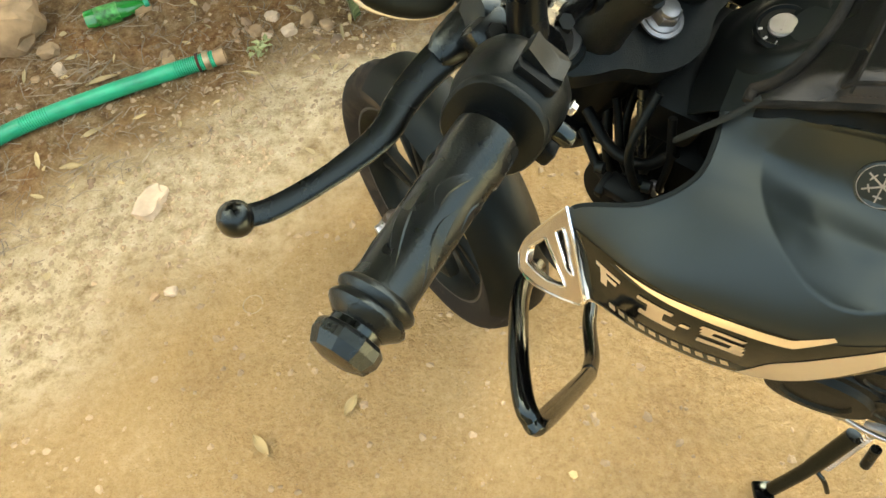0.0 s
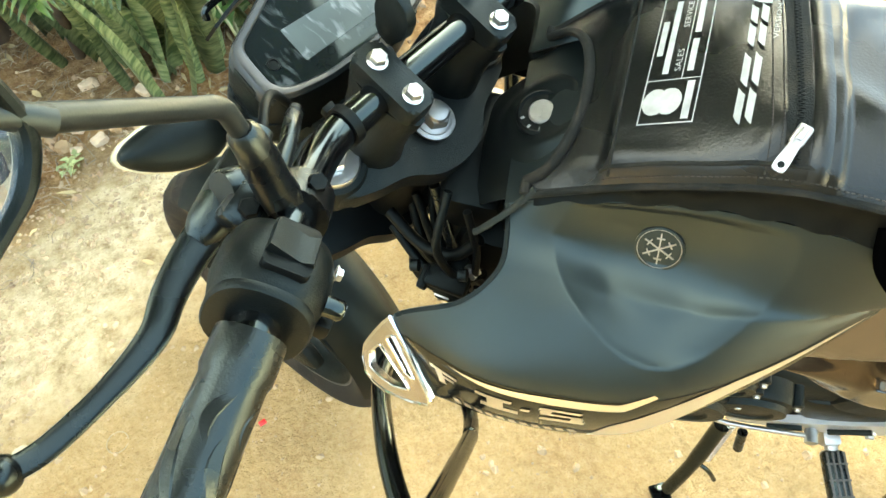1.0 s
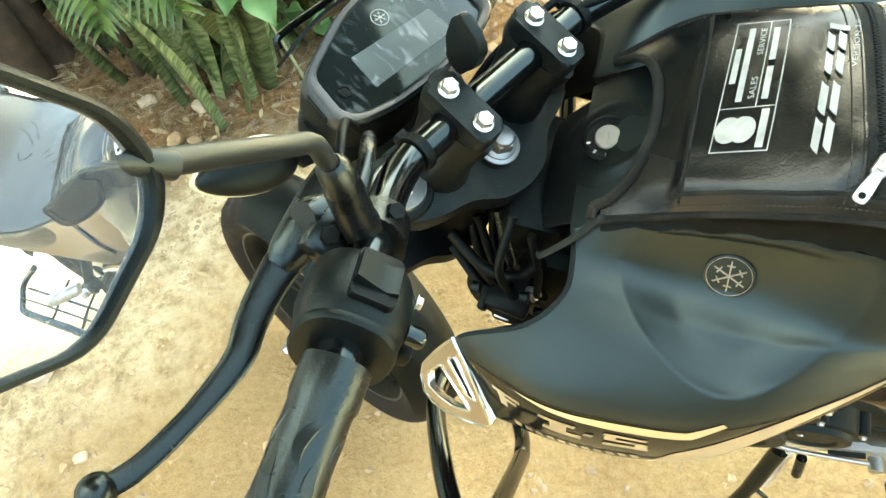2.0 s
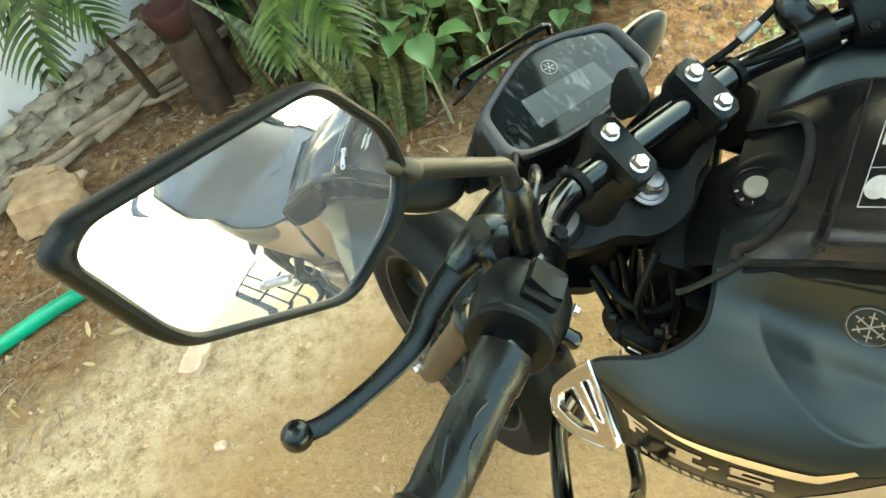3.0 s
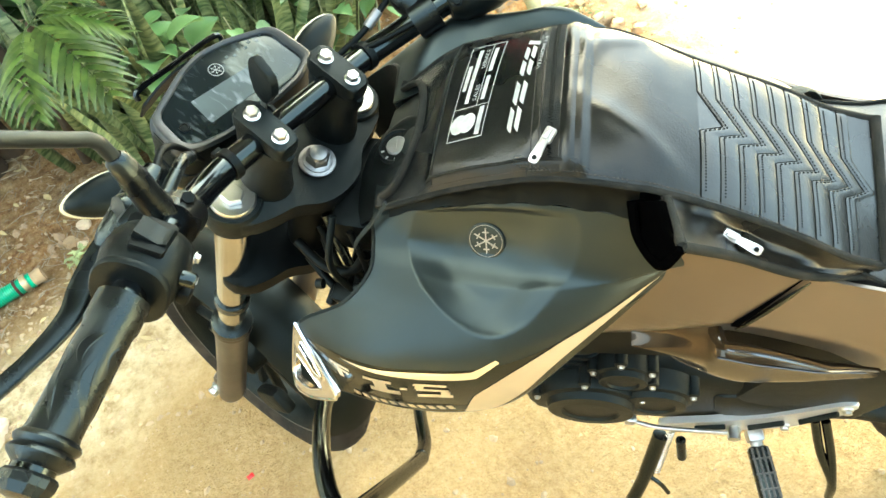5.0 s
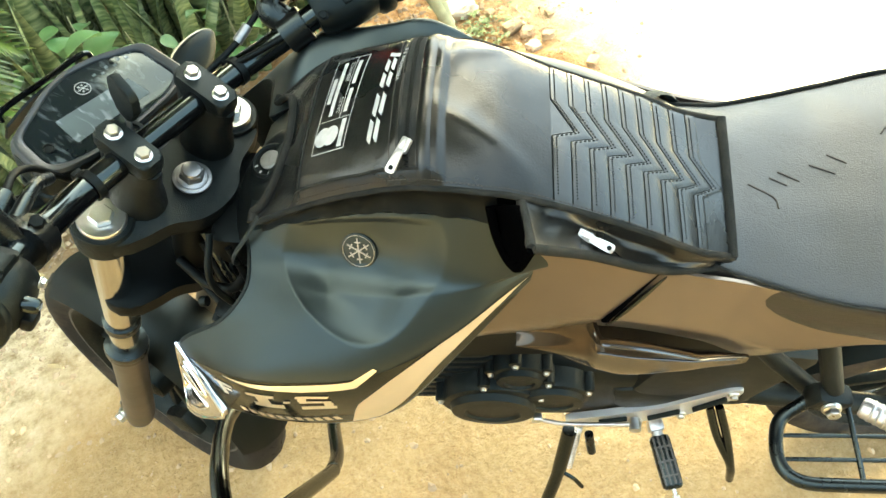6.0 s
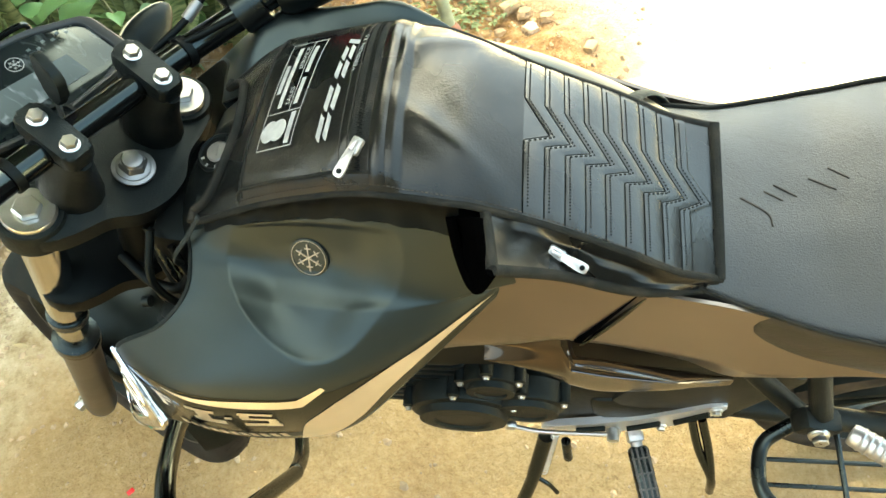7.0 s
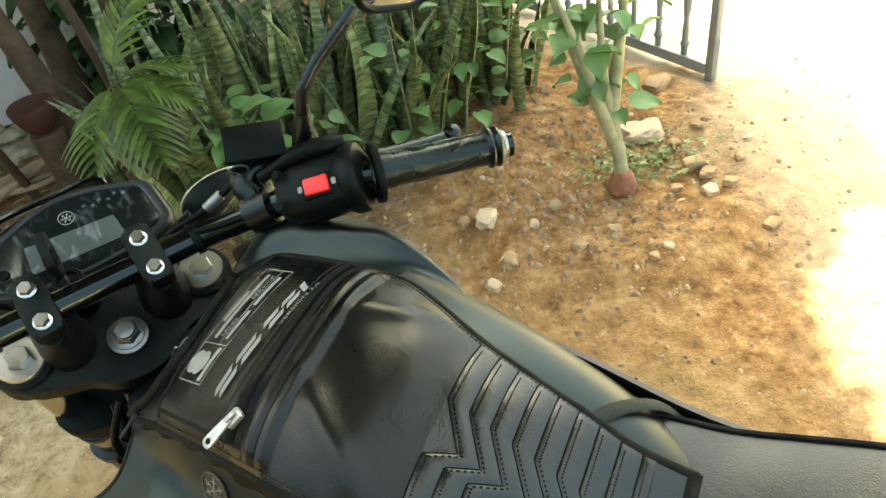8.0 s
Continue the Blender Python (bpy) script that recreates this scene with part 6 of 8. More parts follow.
gl = [(-0.104, -0.110, 0.580), (-0.097, -0.168, 0.634), (-0.056, -0.250, 0.708), (-0.022, -0.306, 0.738), (-0.002, -0.326, 0.735), (0.006, -0.318, 0.705), (0.006, -0.205, 0.452), (0.004, -0.184, 0.414), (-0.006, -0.150, 0.372), (-0.036, -0.090, 0.315), (-0.050, -0.050, 0.290)]
for side in (-1, 1):
    f = 1 if side < 0 else -1
    bm = tube(B(), smooth_path([(x, f * y, z) for x, y, z in gl], 8), 0.0125, 16)
    part("crash_guard", bm, M_BARPNT, bike, "glossy black tubular crash guard")
# saree guard, rear foot rest and shock
sg = [(0.735, -0.115, 0.640), (0.700, -0.132, 0.615), (0.675, -0.150, 0.602), (0.666, -0.185, 0.600), (0.670, -0.212, 0.600), (0.692, -0.228, 0.600), (0.74, -0.231, 0.600), (0.88, -0.231, 0.600), (1.00, -0.228, 0.60), (1.03, -0.205, 0.60), (1.03, -0.16, 0.62), (0.98, -0.13, 0.65)]
lg = tube(B(), smooth_path(sg, 8), 0.009, 14)
sguard = part("ladies_guard", lg, M_RUBBER, bike, "black tubular side guard with thin bars")
for y in (-0.168, -0.199):
    part("guard_bar", tube(B(), [(0.668, y, 0.600), (1.028, y, 0.602)], 0.0030, 8), M_RUBBER, sguard)
for x in (0.764, 0.88):
    part("guard_bar", tube(B(), [(x, -0.125, 0.606), (x, -0.231, 0.600)], 0.0036, 8), M_RUBBER, sguard)
bm = block(B(), (0.05, 0.03, 0.035), pose(0.720, -0.135, 0.665, 0, 20, 0), 0.008)
tube(bm, [(0.70, -0.09, 0.76), (0.722, -0.13, 0.68)], 0.013, 12)
tube(bm, [(0.722, -0.135, 0.66), (0.735, -0.118, 0.635)], 0.010, 12)
part("pillion_bracket", bm, M_CAST, bike, "black pillion footrest bracket")
bm = hexbolt(B(), (0.718, -0.152, 0.672), (0, -1, 0.3), 0.009, 0.010, 0.012)
part("bracket_bolt", bm, M_ZINC, bike, "bright bracket bolt")
pg = frame_at((0.755, -0.148, 0.668), (0.80, -0.55, 0.1))
bm = lathe(B(), [(0.012, 0), (0.014, 0.004), (0.014, 0.08), (0.011, 0.085)], 18, pg)
pp = part("pillion_footrest", bm, M_ALLOY, bike, "knurled bare alloy pillion footrest")
bm = B()
for k in range(8):
    lathe(bm, [(0.0140, 0.01 + k * 0.008), (0.0152, 0.012 + k * 0.008), (0.0140, 0.014 + k * 0.008)], 18, pg, False)
part("footrest_knurl", bm, M_ALLOY, pp)
bm = tube(B(), smooth_path([(0.40, -0.040, 0.40), (0.66, -0.035, 0.38), (1.05, -0.050, 0.298)], 6), [0.020] * 13, 12)
part("swing_arm", bm, M_CAST, bike, "black swing arm")
bm = tube(B(), smooth_path([(0.40, 0.07, 0.40), (0.62, 0.095, 0.37), (1.05, 0.11, 0.298)], 6), [0.026] * 13, 12)
part("swing_arm", bm, M_CAST, bike, "black swing arm")
bm = tube(B(), [(0.60, -0.06, 0.74), (0.66, -0.09, 0.68), (0.72, -0.12, 0.63)], 0.013, 12)
part("subframe_tube", bm, M_CAST, bike)
bm = grid(B(), lambda u, v: Vector((1.05 + 0.345 * math.cos(radians(20 + 125 * u)), 0.03 + 0.075 * (2 * v - 1), 0.300 + 0.345 * math.sin(radians(20 + 125 * u)) - 0.02 * (2 * v - 1) ** 2)), 20, 8, 0.004)
part("rear_mudguard", bm, M_PLAST, bike, "black rear mudguard")
bm = tube(B(), smooth_path([(0.86, -0.155, 0.975), (0.95, -0.175, 1.03), (1.08, -0.165, 1.075), (1.19, -0.09, 1.08), (1.21, 0.0, 1.08), (1.19, 0.09, 1.08), (1.08, 0.165, 1.075), (0.95, 0.175, 1.03), (0.86, 0.155, 0.975)], 6), 0.0105, 12)
part("grab_rail", bm, M_BARPNT, bike, "black grab rail")
bm = block(B(), (0.05, 0.14, 0.05), Matrix.Translation((1.20, 0, 0.985)), 0.014)
part("tail_lamp", bm, M_REDLENS, bike, "red tail lamp")
bm = tube(B(), smooth_path([(0.12, 0.05, 0.55), (0.10, 0.08, 0.35), (0.25, 0.12, 0.24), (0.5, 0.15, 0.27), (0.72, 0.165, 0.36), (0.95, 0.17, 0.44)], 6), [0.02] * 20 + [0.045] * 11, 16)
part("exhaust", bm, M_CAST, bike, "black exhaust")

# ---- the ground ----
def gz(x, y):
    """Height of the ground: packed earth with a loose bank at the back and a mound round the shrub."""
    z = 0.010 * noise.noise(Vector((x * 1.3, y * 1.3, 0))) + 0.004 * noise.noise(Vector((x * 6, y * 6, 4)))
    soil = max(0.0, min(1.0, (0.77 * (y - 1.25) - 0.64 * (x + 0.95)) / 0.35))
    red = max(0.0, min(1.0, (0.6 * x + 0.55 * y - 1.0) / 0.3)) * max(0.0, min(1.0, (1.9 - x) / 0.5))
    z += red * (0.012 * noise.noise(Vector((x * 7, y * 7, 12))) + 0.014 * noise.noise(Vector((x * 21, y * 21, 6))))
    z += soil * (0.010 * noise.noise(Vector((x * 9, y * 9, 9))) + 0.010 * noise.noise(Vector((x * 25, y * 25, 2))))
    d = math.hypot((x - 1.0) / 0.55, (y - 2.15) / 0.45)
    q = math.hypot(x - 1.10, (y - 1.95) * 1.15)
    z += (0.045 * math.exp(-d * d) + 0.050 * math.exp(-((q - 0.46) / 0.14) ** 2) - 0.030 * math.exp(-(q / 0.30) ** 2)) * (1 + 0.4 * noise.noise(Vector((x * 8, y * 8, 1))))
    d2 = math.hypot((x + 0.05) / 0.18, (y - 1.02) / 0.18)
    z += 0.018 * math.exp(-d2 * d2)
    bank = max(0.0, min(1.0, (y - 2.0 - 0.25 * x) / 0.5)) * max(0.0, min(1.0, (1.0 - x) / 0.4))
    z += 0.05 * bank
    far = max(0.0, math.hypot(x, y) - 6)
    return z * (1 if far < 1 else 1 / far)


def build_ground():
    n = 450
    t = np.linspace(-1, 1, n)
    ax = np.sinh(t * 6.2) / np.sinh(6.2) * 90 + t * 2.2
    me = bpy.data.meshes.new("ground")
    verts = [(x - 0.1, y + 1.2, gz(x - 0.1, y + 1.2)) for x in ax for y in ax]
    faces = [(i * n + j, (i + 1) * n + j, (i + 1) * n + j + 1, i * n + j + 1) for i in range(n - 1) for j in range(n - 1)]
    me.from_pydata(verts, [], faces)
    me.polygons.foreach_set("use_smooth", [True] * len(me.polygons))
    m = bpy.data.materials.new("packed_earth")
    m.use_nodes = True
    nn, l = m.node_tree.nodes, m.node_tree.links
    p = nn["Principled BSDF"]
    p.inputs["Roughness"].default_value = 0.95
    p.inputs["Specular IOR Level"].default_value = 0.15
    tc = nn.new("ShaderNodeTexCoord")

    def tex(scale, detail=5.0, rough=0.6):
        q = nn.new("ShaderNodeTexNoise")
        q.inputs["Scale"].default_value, q.inputs["Detail"].default_value, q.inputs["Roughness"].default_value = scale, detail, rough
        l.new(tc.outputs["Object"], q.inputs["Vector"])
        return q.outputs["Fac"]

    def ramp(src, *stops):
        r = nn.new("ShaderNodeValToRGB")
        while len(r.color_ramp.elements) < len(stops):
            r.color_ramp.elements.new(0.5)
        for e, (pos, c) in zip(r.color_ramp.elements, stops):
            e.position, e.color = pos, (*c, 1)
        l.new(src, r.inputs["Fac"])
        return r.outputs["Color"]

    def mix(fac, a, b):
        q = nn.new("ShaderNodeMix")
        q.data_type = "RGBA"
        l.new(fac, q.inputs["Factor"])
        l.new(a, q.inputs["A"])
        l.new(b, q.inputs["B"])
        return q.outputs["Result"]

    def math_(op, a, b=None, clamp=False):
        q = nn.new("ShaderNodeMath")
        q.operation, q.use_clamp = op, clamp
        for k, v in ((0, a), (1, b)):
            if v is None:
                continue
            if isinstance(v, (int, float)):
                q.inputs[k].default_value = v
            else:
                l.new(v, q.inputs[k])
        return q.outputs[0]

    sep = nn.new("ShaderNodeSeparateXYZ")
    l.new(tc.outputs["Object"], sep.inputs[0])
    X, Y = sep.outputs["X"], sep.outputs["Y"]
    wob = math_("MULTIPLY", math_("SUBTRACT", tex(2.2, 6), 0.5), 0.7)
    dist = math_("ADD", math_("ADD", math_("MULTIPLY", Y, 0.77), math_("MULTIPLY", X, -0.64)), wob)
    soil_f = math_("MULTIPLY", math_("SUBTRACT", dist, 1.66), 5.0, True)
    near_f = math_("MULTIPLY", math_("MULTIPLY", math_("SUBTRACT", math_("ADD", Y, wob), 1.66), 5.0, True), math_("MULTIPLY", math_("SUBTRACT", 0.5, X), 4.0, True))
    soil_f = math_("MAXIMUM", soil_f, near_f)
    pale_f = math_("MULTIPLY", math_("MULTIPLY", math_("SUBTRACT", dist, 1.05), 3.0, True), math_("MULTIPLY", math_("SUBTRACT", 1.8, dist), 4.0, True))
    earth = ramp(tex(3.0, 8, 0.65), (0.28, (0.28, 0.170, 0.070)), (0.46, (0.40, 0.268, 0.118)), (0.62, (0.46, 0.318, 0.148)), (0.76, (0.60, 0.45, 0.26)))
    spec = ramp(tex(55, 6, 0.75), (0.30, (0.16, 0.09, 0.035)), (0.46, (0.40, 0.275, 0.13)), (0.72, (0.66, 0.52, 0.34)))
    half = nn.new("ShaderNodeValue")
    half.outputs[0].default_value = 0.27
    earth = mix(half.outputs[0], earth, spec)
    pale = ramp(tex(18, 8, 0.75), (0.34, (0.25, 0.170, 0.080)), (0.50, (0.56, 0.45, 0.27)), (0.68, (0.73, 0.62, 0.42)))
    soil = ramp(tex(26, 8, 0.75), (0.32, (0.085, 0.047, 0.020)), (0.5, (0.225, 0.142, 0.066)), (0.70, (0.42, 0.305, 0.170)))
    rusty = ramp(tex(40, 7, 0.75), (0.32, (0.12, 0.052, 0.018)), (0.5, (0.27, 0.145, 0.058)), (0.70, (0.44, 0.29, 0.145)))
    soil = mix(math_("MULTIPLY", math_("SUBTRACT", tex(3.4, 4), 0.47), 7.0, True), soil, rusty)
    red = ramp(tex(16, 8, 0.7), (0.32, (0.14, 0.066, 0.023)), (0.52, (0.37, 0.208, 0.086)), (0.72, (0.62, 0.42, 0.22)))
    red_f = math_("MULTIPLY", math_("SUBTRACT", math_("ADD", math_("ADD", math_("MULTIPLY", X, 0.6), math_("MULTIPLY", Y, 0.55)), wob), 0.95), 2.2, True)
    # earth paler out to the right and past the railing: sunlight put into its colour
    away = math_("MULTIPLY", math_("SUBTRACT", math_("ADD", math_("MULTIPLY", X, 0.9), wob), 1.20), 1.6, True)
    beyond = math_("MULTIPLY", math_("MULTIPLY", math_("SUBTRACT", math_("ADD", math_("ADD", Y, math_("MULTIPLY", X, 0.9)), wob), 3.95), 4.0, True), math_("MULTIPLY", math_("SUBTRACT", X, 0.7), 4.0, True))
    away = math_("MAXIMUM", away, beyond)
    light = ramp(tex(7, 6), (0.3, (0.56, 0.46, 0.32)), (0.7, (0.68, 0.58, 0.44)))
    pits = ramp(tex(190, 4, 0.6), (0.36, (0.45, 0.38, 0.30)), (0.48, (1.0, 1.0, 1.0)))
    dim = nn.new("ShaderNodeMix")
    dim.data_type, dim.blend_type = "RGBA", "MULTIPLY"
    dim.inputs["Factor"].default_value = 0.22
    l.new(earth, dim.inputs["A"])
    l.new(pits, dim.inputs["B"])
    earth = dim.outputs["Result"]
    c = mix(pale_f, earth, pale)
    c = mix(red_f, c, red)
    c = mix(soil_f, c, soil)
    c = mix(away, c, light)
    l.new(c, p.inputs["Base Color"])
    b1 = nn.new("ShaderNodeBump")
    b1.inputs["Strength"].default_value, b1.inputs["Distance"].default_value = 1.0, 0.016
    l.new(math_("ADD", tex(70, 8, 0.7), math_("MULTIPLY", tex(14, 5), 1.5)), b1.inputs["Height"])
    l.new(b1.outputs["Normal"], p.inputs["Normal"])
    me.materials.append(m)
    g = new("ground", me)
    tagged(g, "packed tan earth with darker garden soil", "ground", kind="structure")


build_ground()

# ---- garden wall and railing ----
M_PLASTER = material("stained_white_plaster", (0.78, 0.78, 0.73), 0.9, vary=0.14, scale=2.5, bump=0.5, bump_scale=60, dust=0.30, dust_scale=2.6, detail=8)
M_RUBBLE = material("rough_grey_rubble", (0.34, 0.29, 0.20), 0.95, vary=0.55, scale=16, bump=1.0, bump_scale=70, dust=0.4, dust_scale=6, detail=8)
M_RAIL = material("grey_painted_iron", (0.22, 0.235, 0.23), 0.5, vary=0.12, scale=15, bump=0.1, dust=0.15)
M_BARK = material("grey_brown_bark", (0.066, 0.044, 0.025), 0.95, vary=0.4, scale=18, bump=1.0, bump_scale=90, detail=8)
M_LOG = material("weathered_wood", (0.30, 0.235, 0.155), 0.9, vary=0.35, scale=14, bump=0.8, bump_scale=120, detail=8)
M_ROCK = material("tan_field_stone", (0.39, 0.262, 0.140), 0.95, vary=0.35, scale=16, bump=0.8, bump_scale=80, detail=8)
M_HOSE = material("green_ribbed_hose", (0.006, 0.34, 0.17), 0.30, vary=0.2, scale=12, dust=0.03, dust_scale=14)
M_BRASS = material("old_hose_clip", (0.45, 0.36, 0.22), 0.45, metal=0.7, vary=0.3, scale=60)
M_BOTTLE = material("green_soda_bottle", (0.01, 0.20, 0.03), 0.12, vary=0.1, scale=20, coat=0.5)
M_LABEL = material("faded_bottle_label", (0.05, 0.26, 0.06), 0.4, vary=0.7, scale=60)
M_CLAY = material("red_clay", (0.060, 0.021, 0.012), 0.9, vary=0.2, scale=20, bump=0.3)
M_DRY = material("dry_straw_leaf", (0.46, 0.35, 0.17), 0.85, vary=0.4, scale=8, bump=0.2)
M_ROOT = material("rough_brown_root", (0.30, 0.13, 0.07), 0.9, vary=0.3, scale=40, bump=0.8)
M_STALK = material("pale_green_stalk", (0.30, 0.30, 0.17), 0.7, vary=0.3, scale=20, bump=0.3)


def leaf_material(name, base, vein, rough=0.4, band=0.0):
    """Thin leaf: colour by island, cross bands for the striped sort, some light passing through."""
    m = bpy.data.materials.new(name)
    m.use_nodes = True
    n, l = m.node_tree.nodes, m.node_tree.links
    p = n["Principled BSDF"]
    tc = n.new("ShaderNodeTexCoord")
    ns = n.new("ShaderNodeTexNoise")
    ns.inputs["Scale"].default_value, ns.inputs["Detail"].default_value = 14, 4
    mp = n.new("ShaderNodeMapping")
    mp.inputs["Scale"].default_value = (1.0, 1.0, 5.0) if band else (1, 1, 1)
    l.new(tc.outputs["Object"], mp.inputs["Vector"])
    l.new(mp.outputs["Vector"], ns.inputs["Vector"])
    rp = n.new("ShaderNodeValToRGB")
    rp.color_ramp.elements[0].color, rp.color_ramp.elements[1].color = (*base, 1), (*vein, 1)
    rp.color_ramp.elements[0].position, rp.color_ramp.elements[1].position = (0.38, 0.64) if band else (0.3, 0.75)
    l.new(ns.outputs["Fac"], rp.inputs["Fac"])
    oi = n.new("ShaderNodeObjectInfo")
    ge = n.new("ShaderNodeNewGeometry")
    ad = n.new("ShaderNodeMath")
    ad.operation = "ADD"
    l.new(oi.outputs["Random"], ad.inputs[0])
    l.new(ge.outputs["Random Per Island"], ad.inputs[1])
    mr = n.new("ShaderNodeMapRange")
    mr.inputs["From Max"].default_value = 2.0
    mr.inputs["To Min"].default_value, mr.inputs["To Max"].default_value = 0.35, 1.75
    l.new(ad.outputs[0], mr.inputs["Value"])
    hs = n.new("ShaderNodeHueSaturation")
    l.new(mr.outputs["Result"], hs.inputs["Value"])
    l.new(rp.outputs["Color"], hs.inputs["Color"])
    l.new(hs.outputs["Color"], p.inputs["Base Color"])
    p.inputs["Roughness"].default_value = rough
    tr = n.new("ShaderNodeBsdfTranslucent")
    l.new(hs.outputs["Color"], tr.inputs["Color"])
    mx = n.new("ShaderNodeMixShader")
    mx.inputs["Fac"].default_value = 0.22
    l.new(p.outputs["BSDF"], mx.inputs[1])
    l.new(tr.outputs["BSDF"], mx.inputs[2])
    l.new(mx.outputs["Shader"], n["Material Output"].inputs["Surface"])
    return m


M_SNAKE = leaf_material("banded_snake_leaf", (0.068, 0.112, 0.036), (0.32, 0.36, 0.165), 0.36, 1.0)
M_PALM = leaf_material("palm_leaflet", (0.036, 0.080, 0.012), (0.130, 0.18, 0.035), 0.38)
M_HEART = leaf_material("soft_green_leaf", (0.085, 0.17, 0.050), (0.17, 0.27, 0.10), 0.45)
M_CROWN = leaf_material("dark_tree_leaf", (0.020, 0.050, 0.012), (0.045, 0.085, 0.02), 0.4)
M_WEED = leaf_material("small_weed_leaf", (0.20, 0.25, 0.09), (0.40, 0.42, 0.20), 0.6)


M_PALE = material("pale_pinkish_stone", (0.56, 0.43, 0.29), 0.9, vary=0.2, scale=25, bump=0.6, bump_scale=110, detail=8)


def rock_mesh(seed, sx, sy, sz, sub=3, mat=None):
    bm = B()
    bmesh.ops.create_icosphere(bm, subdivisions=sub, radius=1.0)
    for v in bm.verts:
        d = v.co.normalized()
        k = 1 + 0.40 * noise.noise(d * 1.5 + Vector((seed * 7.1, 0, 0))) + 0.20 * noise.noise(d * 3.2 + Vector((0, seed * 3.3, 0))) + 0.07 * noise.noise(d * 9 + Vector((0, 0, seed)))
        c = d * k
        c = Vector((max(-0.85, min(0.85, c.x)), max(-0.85, min(0.85, c.y)), max(-0.8, min(0.75, c.z))))
        v.co = Vector((c.x * sx, c.y * sy, c.z * sz))
    return mesh_of("rock", bm, mat or M_ROCK, angle=35)


def rock(x, y, sx, sy, sz, rz, seed, label, name="stone", mat=None):
    ob = new(name, rock_mesh(seed, sx, sy, sz, 3, mat))
    ob.matrix_basis = pose(x, y, gz(x, y) + sz * 0.45, 0, 0, rz)
    return tagged(ob, label, "stone")


# wall runs along the back of the garden
WD = Vector((0.61, 0.79, 0)).normalized()
WN = Vector((WD.y, -WD.x, 0))
W0 = Vector((-1.77, 2.38, 0))
def wall_pt(s, d, z):
    q = W0 + WD * s + WN * d
    return Vector((q.x, q.y, z))


bm = B()
grid(bm, lambda u, v: wall_pt(-3.0 + 8.5 * u, 0.012 * noise.noise(Vector((u * 40, v * 12, 0))), 0.16 + 2.6 * v + (0.05 * noise.noise(Vector((u * 60, 0, 5))) if v < 0.01 else 0)), 170, 40, 0.2)
wall = solid("wall_garden", bm, M_PLASTER, "stained white plastered garden wall", "wall", kind="structure")
bm = B()
grid(bm, lambda u, v: wall_pt(-3.0 + 8.5 * u, 0.03 + 0.16 * (1 - v) + 0.045 * noise.noise(Vector((u * 50, v * 5, 3))) + 0.035 * noise.noise(Vector((u * 130, v * 9, 8))) + 0.020 * noise.noise(Vector((u * 300, v * 22, 4))), -0.03 + 0.20 * v), 520, 22, 0.15)
solid("wall_footing", bm, M_RUBBLE, "crumbling rubble footing of the garden wall", "wall footing", kind="structure")


# unseen wall added behind the camera, dark so that the tank reflects less light
bm = B()
grid(bm, lambda u, v: Vector((-6.0 + 7.0 * u, -2.3 - 0.25 * u + 0.006 * noise.noise(Vector((u * 40, v * 14, 2))), -0.05 + 2.65 * v)), 60, 30, 0.2)
M_BACKWALL = material("dull_brown_back_wall", (0.034, 0.032, 0.028), 0.9, vary=0.25, scale=2.0, bump=0.4, bump_scale=60, dust=0.2, dust_scale=2.0, detail=8)
solid("wall_added", bm, M_BACKWALL, "plain dull brown wall added out of view to darken reflections", "wall", kind="structure")


def railing():
    r = thing("railing_gate", "grey painted iron railing panel with turned balusters on a low rail", "railing", kind="")
    a, b = Vector((1.62, 2.54, 0)), Vector((0.70, 4.07, 0))
    d = (b - a).normalized()
    L = (b - a).length
    z0 = gz(a.x, a.y)
    ang = math.degrees(math.atan2(d.y, d.x))
    base = pose(a.x, a.y, z0, 0, 0, ang)
    part("end_post", block(B(), (0.035, 0.035, 1.0), base @ Matrix.Translation((0, 0, 0.5)), 0.004), M_RAIL, r)
    part("end_post", block(B(), (0.035, 0.035, 1.0), base @ Matrix.Translation((L, 0, 0.5)), 0.004), M_RAIL, r)
    part("bottom_rail", block(B(), (L - 0.04, 0.034, 0.045), base @ Matrix.Translation((L / 2, 0, 0.045)), 0.004), M_RAIL, r)
    part("top_rail", block(B(), (L - 0.04, 0.04, 0.05), base @ Matrix.Translation((L / 2, 0, 0.95)), 0.004), M_RAIL, r)
    n = 13
    prof = [(0.013, 0.06), (0.013, 0.10), (0.020, 0.115), (0.013, 0.13), (0.012, 0.22), (0.019, 0.30), (0.022, 0.36), (0.015, 0.43), (0.012, 0.5), (0.015, 0.57), (0.022, 0.64), (0.019, 0.70), (0.012, 0.78), (0.020, 0.87), (0.013, 0.93)]
    me = mesh_of("baluster", lathe(B(), prof, 16), M_RAIL)
    for k in range(1, n):
        o = new("baluster", me)
        o.parent = r
        o.matrix_basis = base @ Matrix.Translation((L * k / n, 0, 0))


railing()

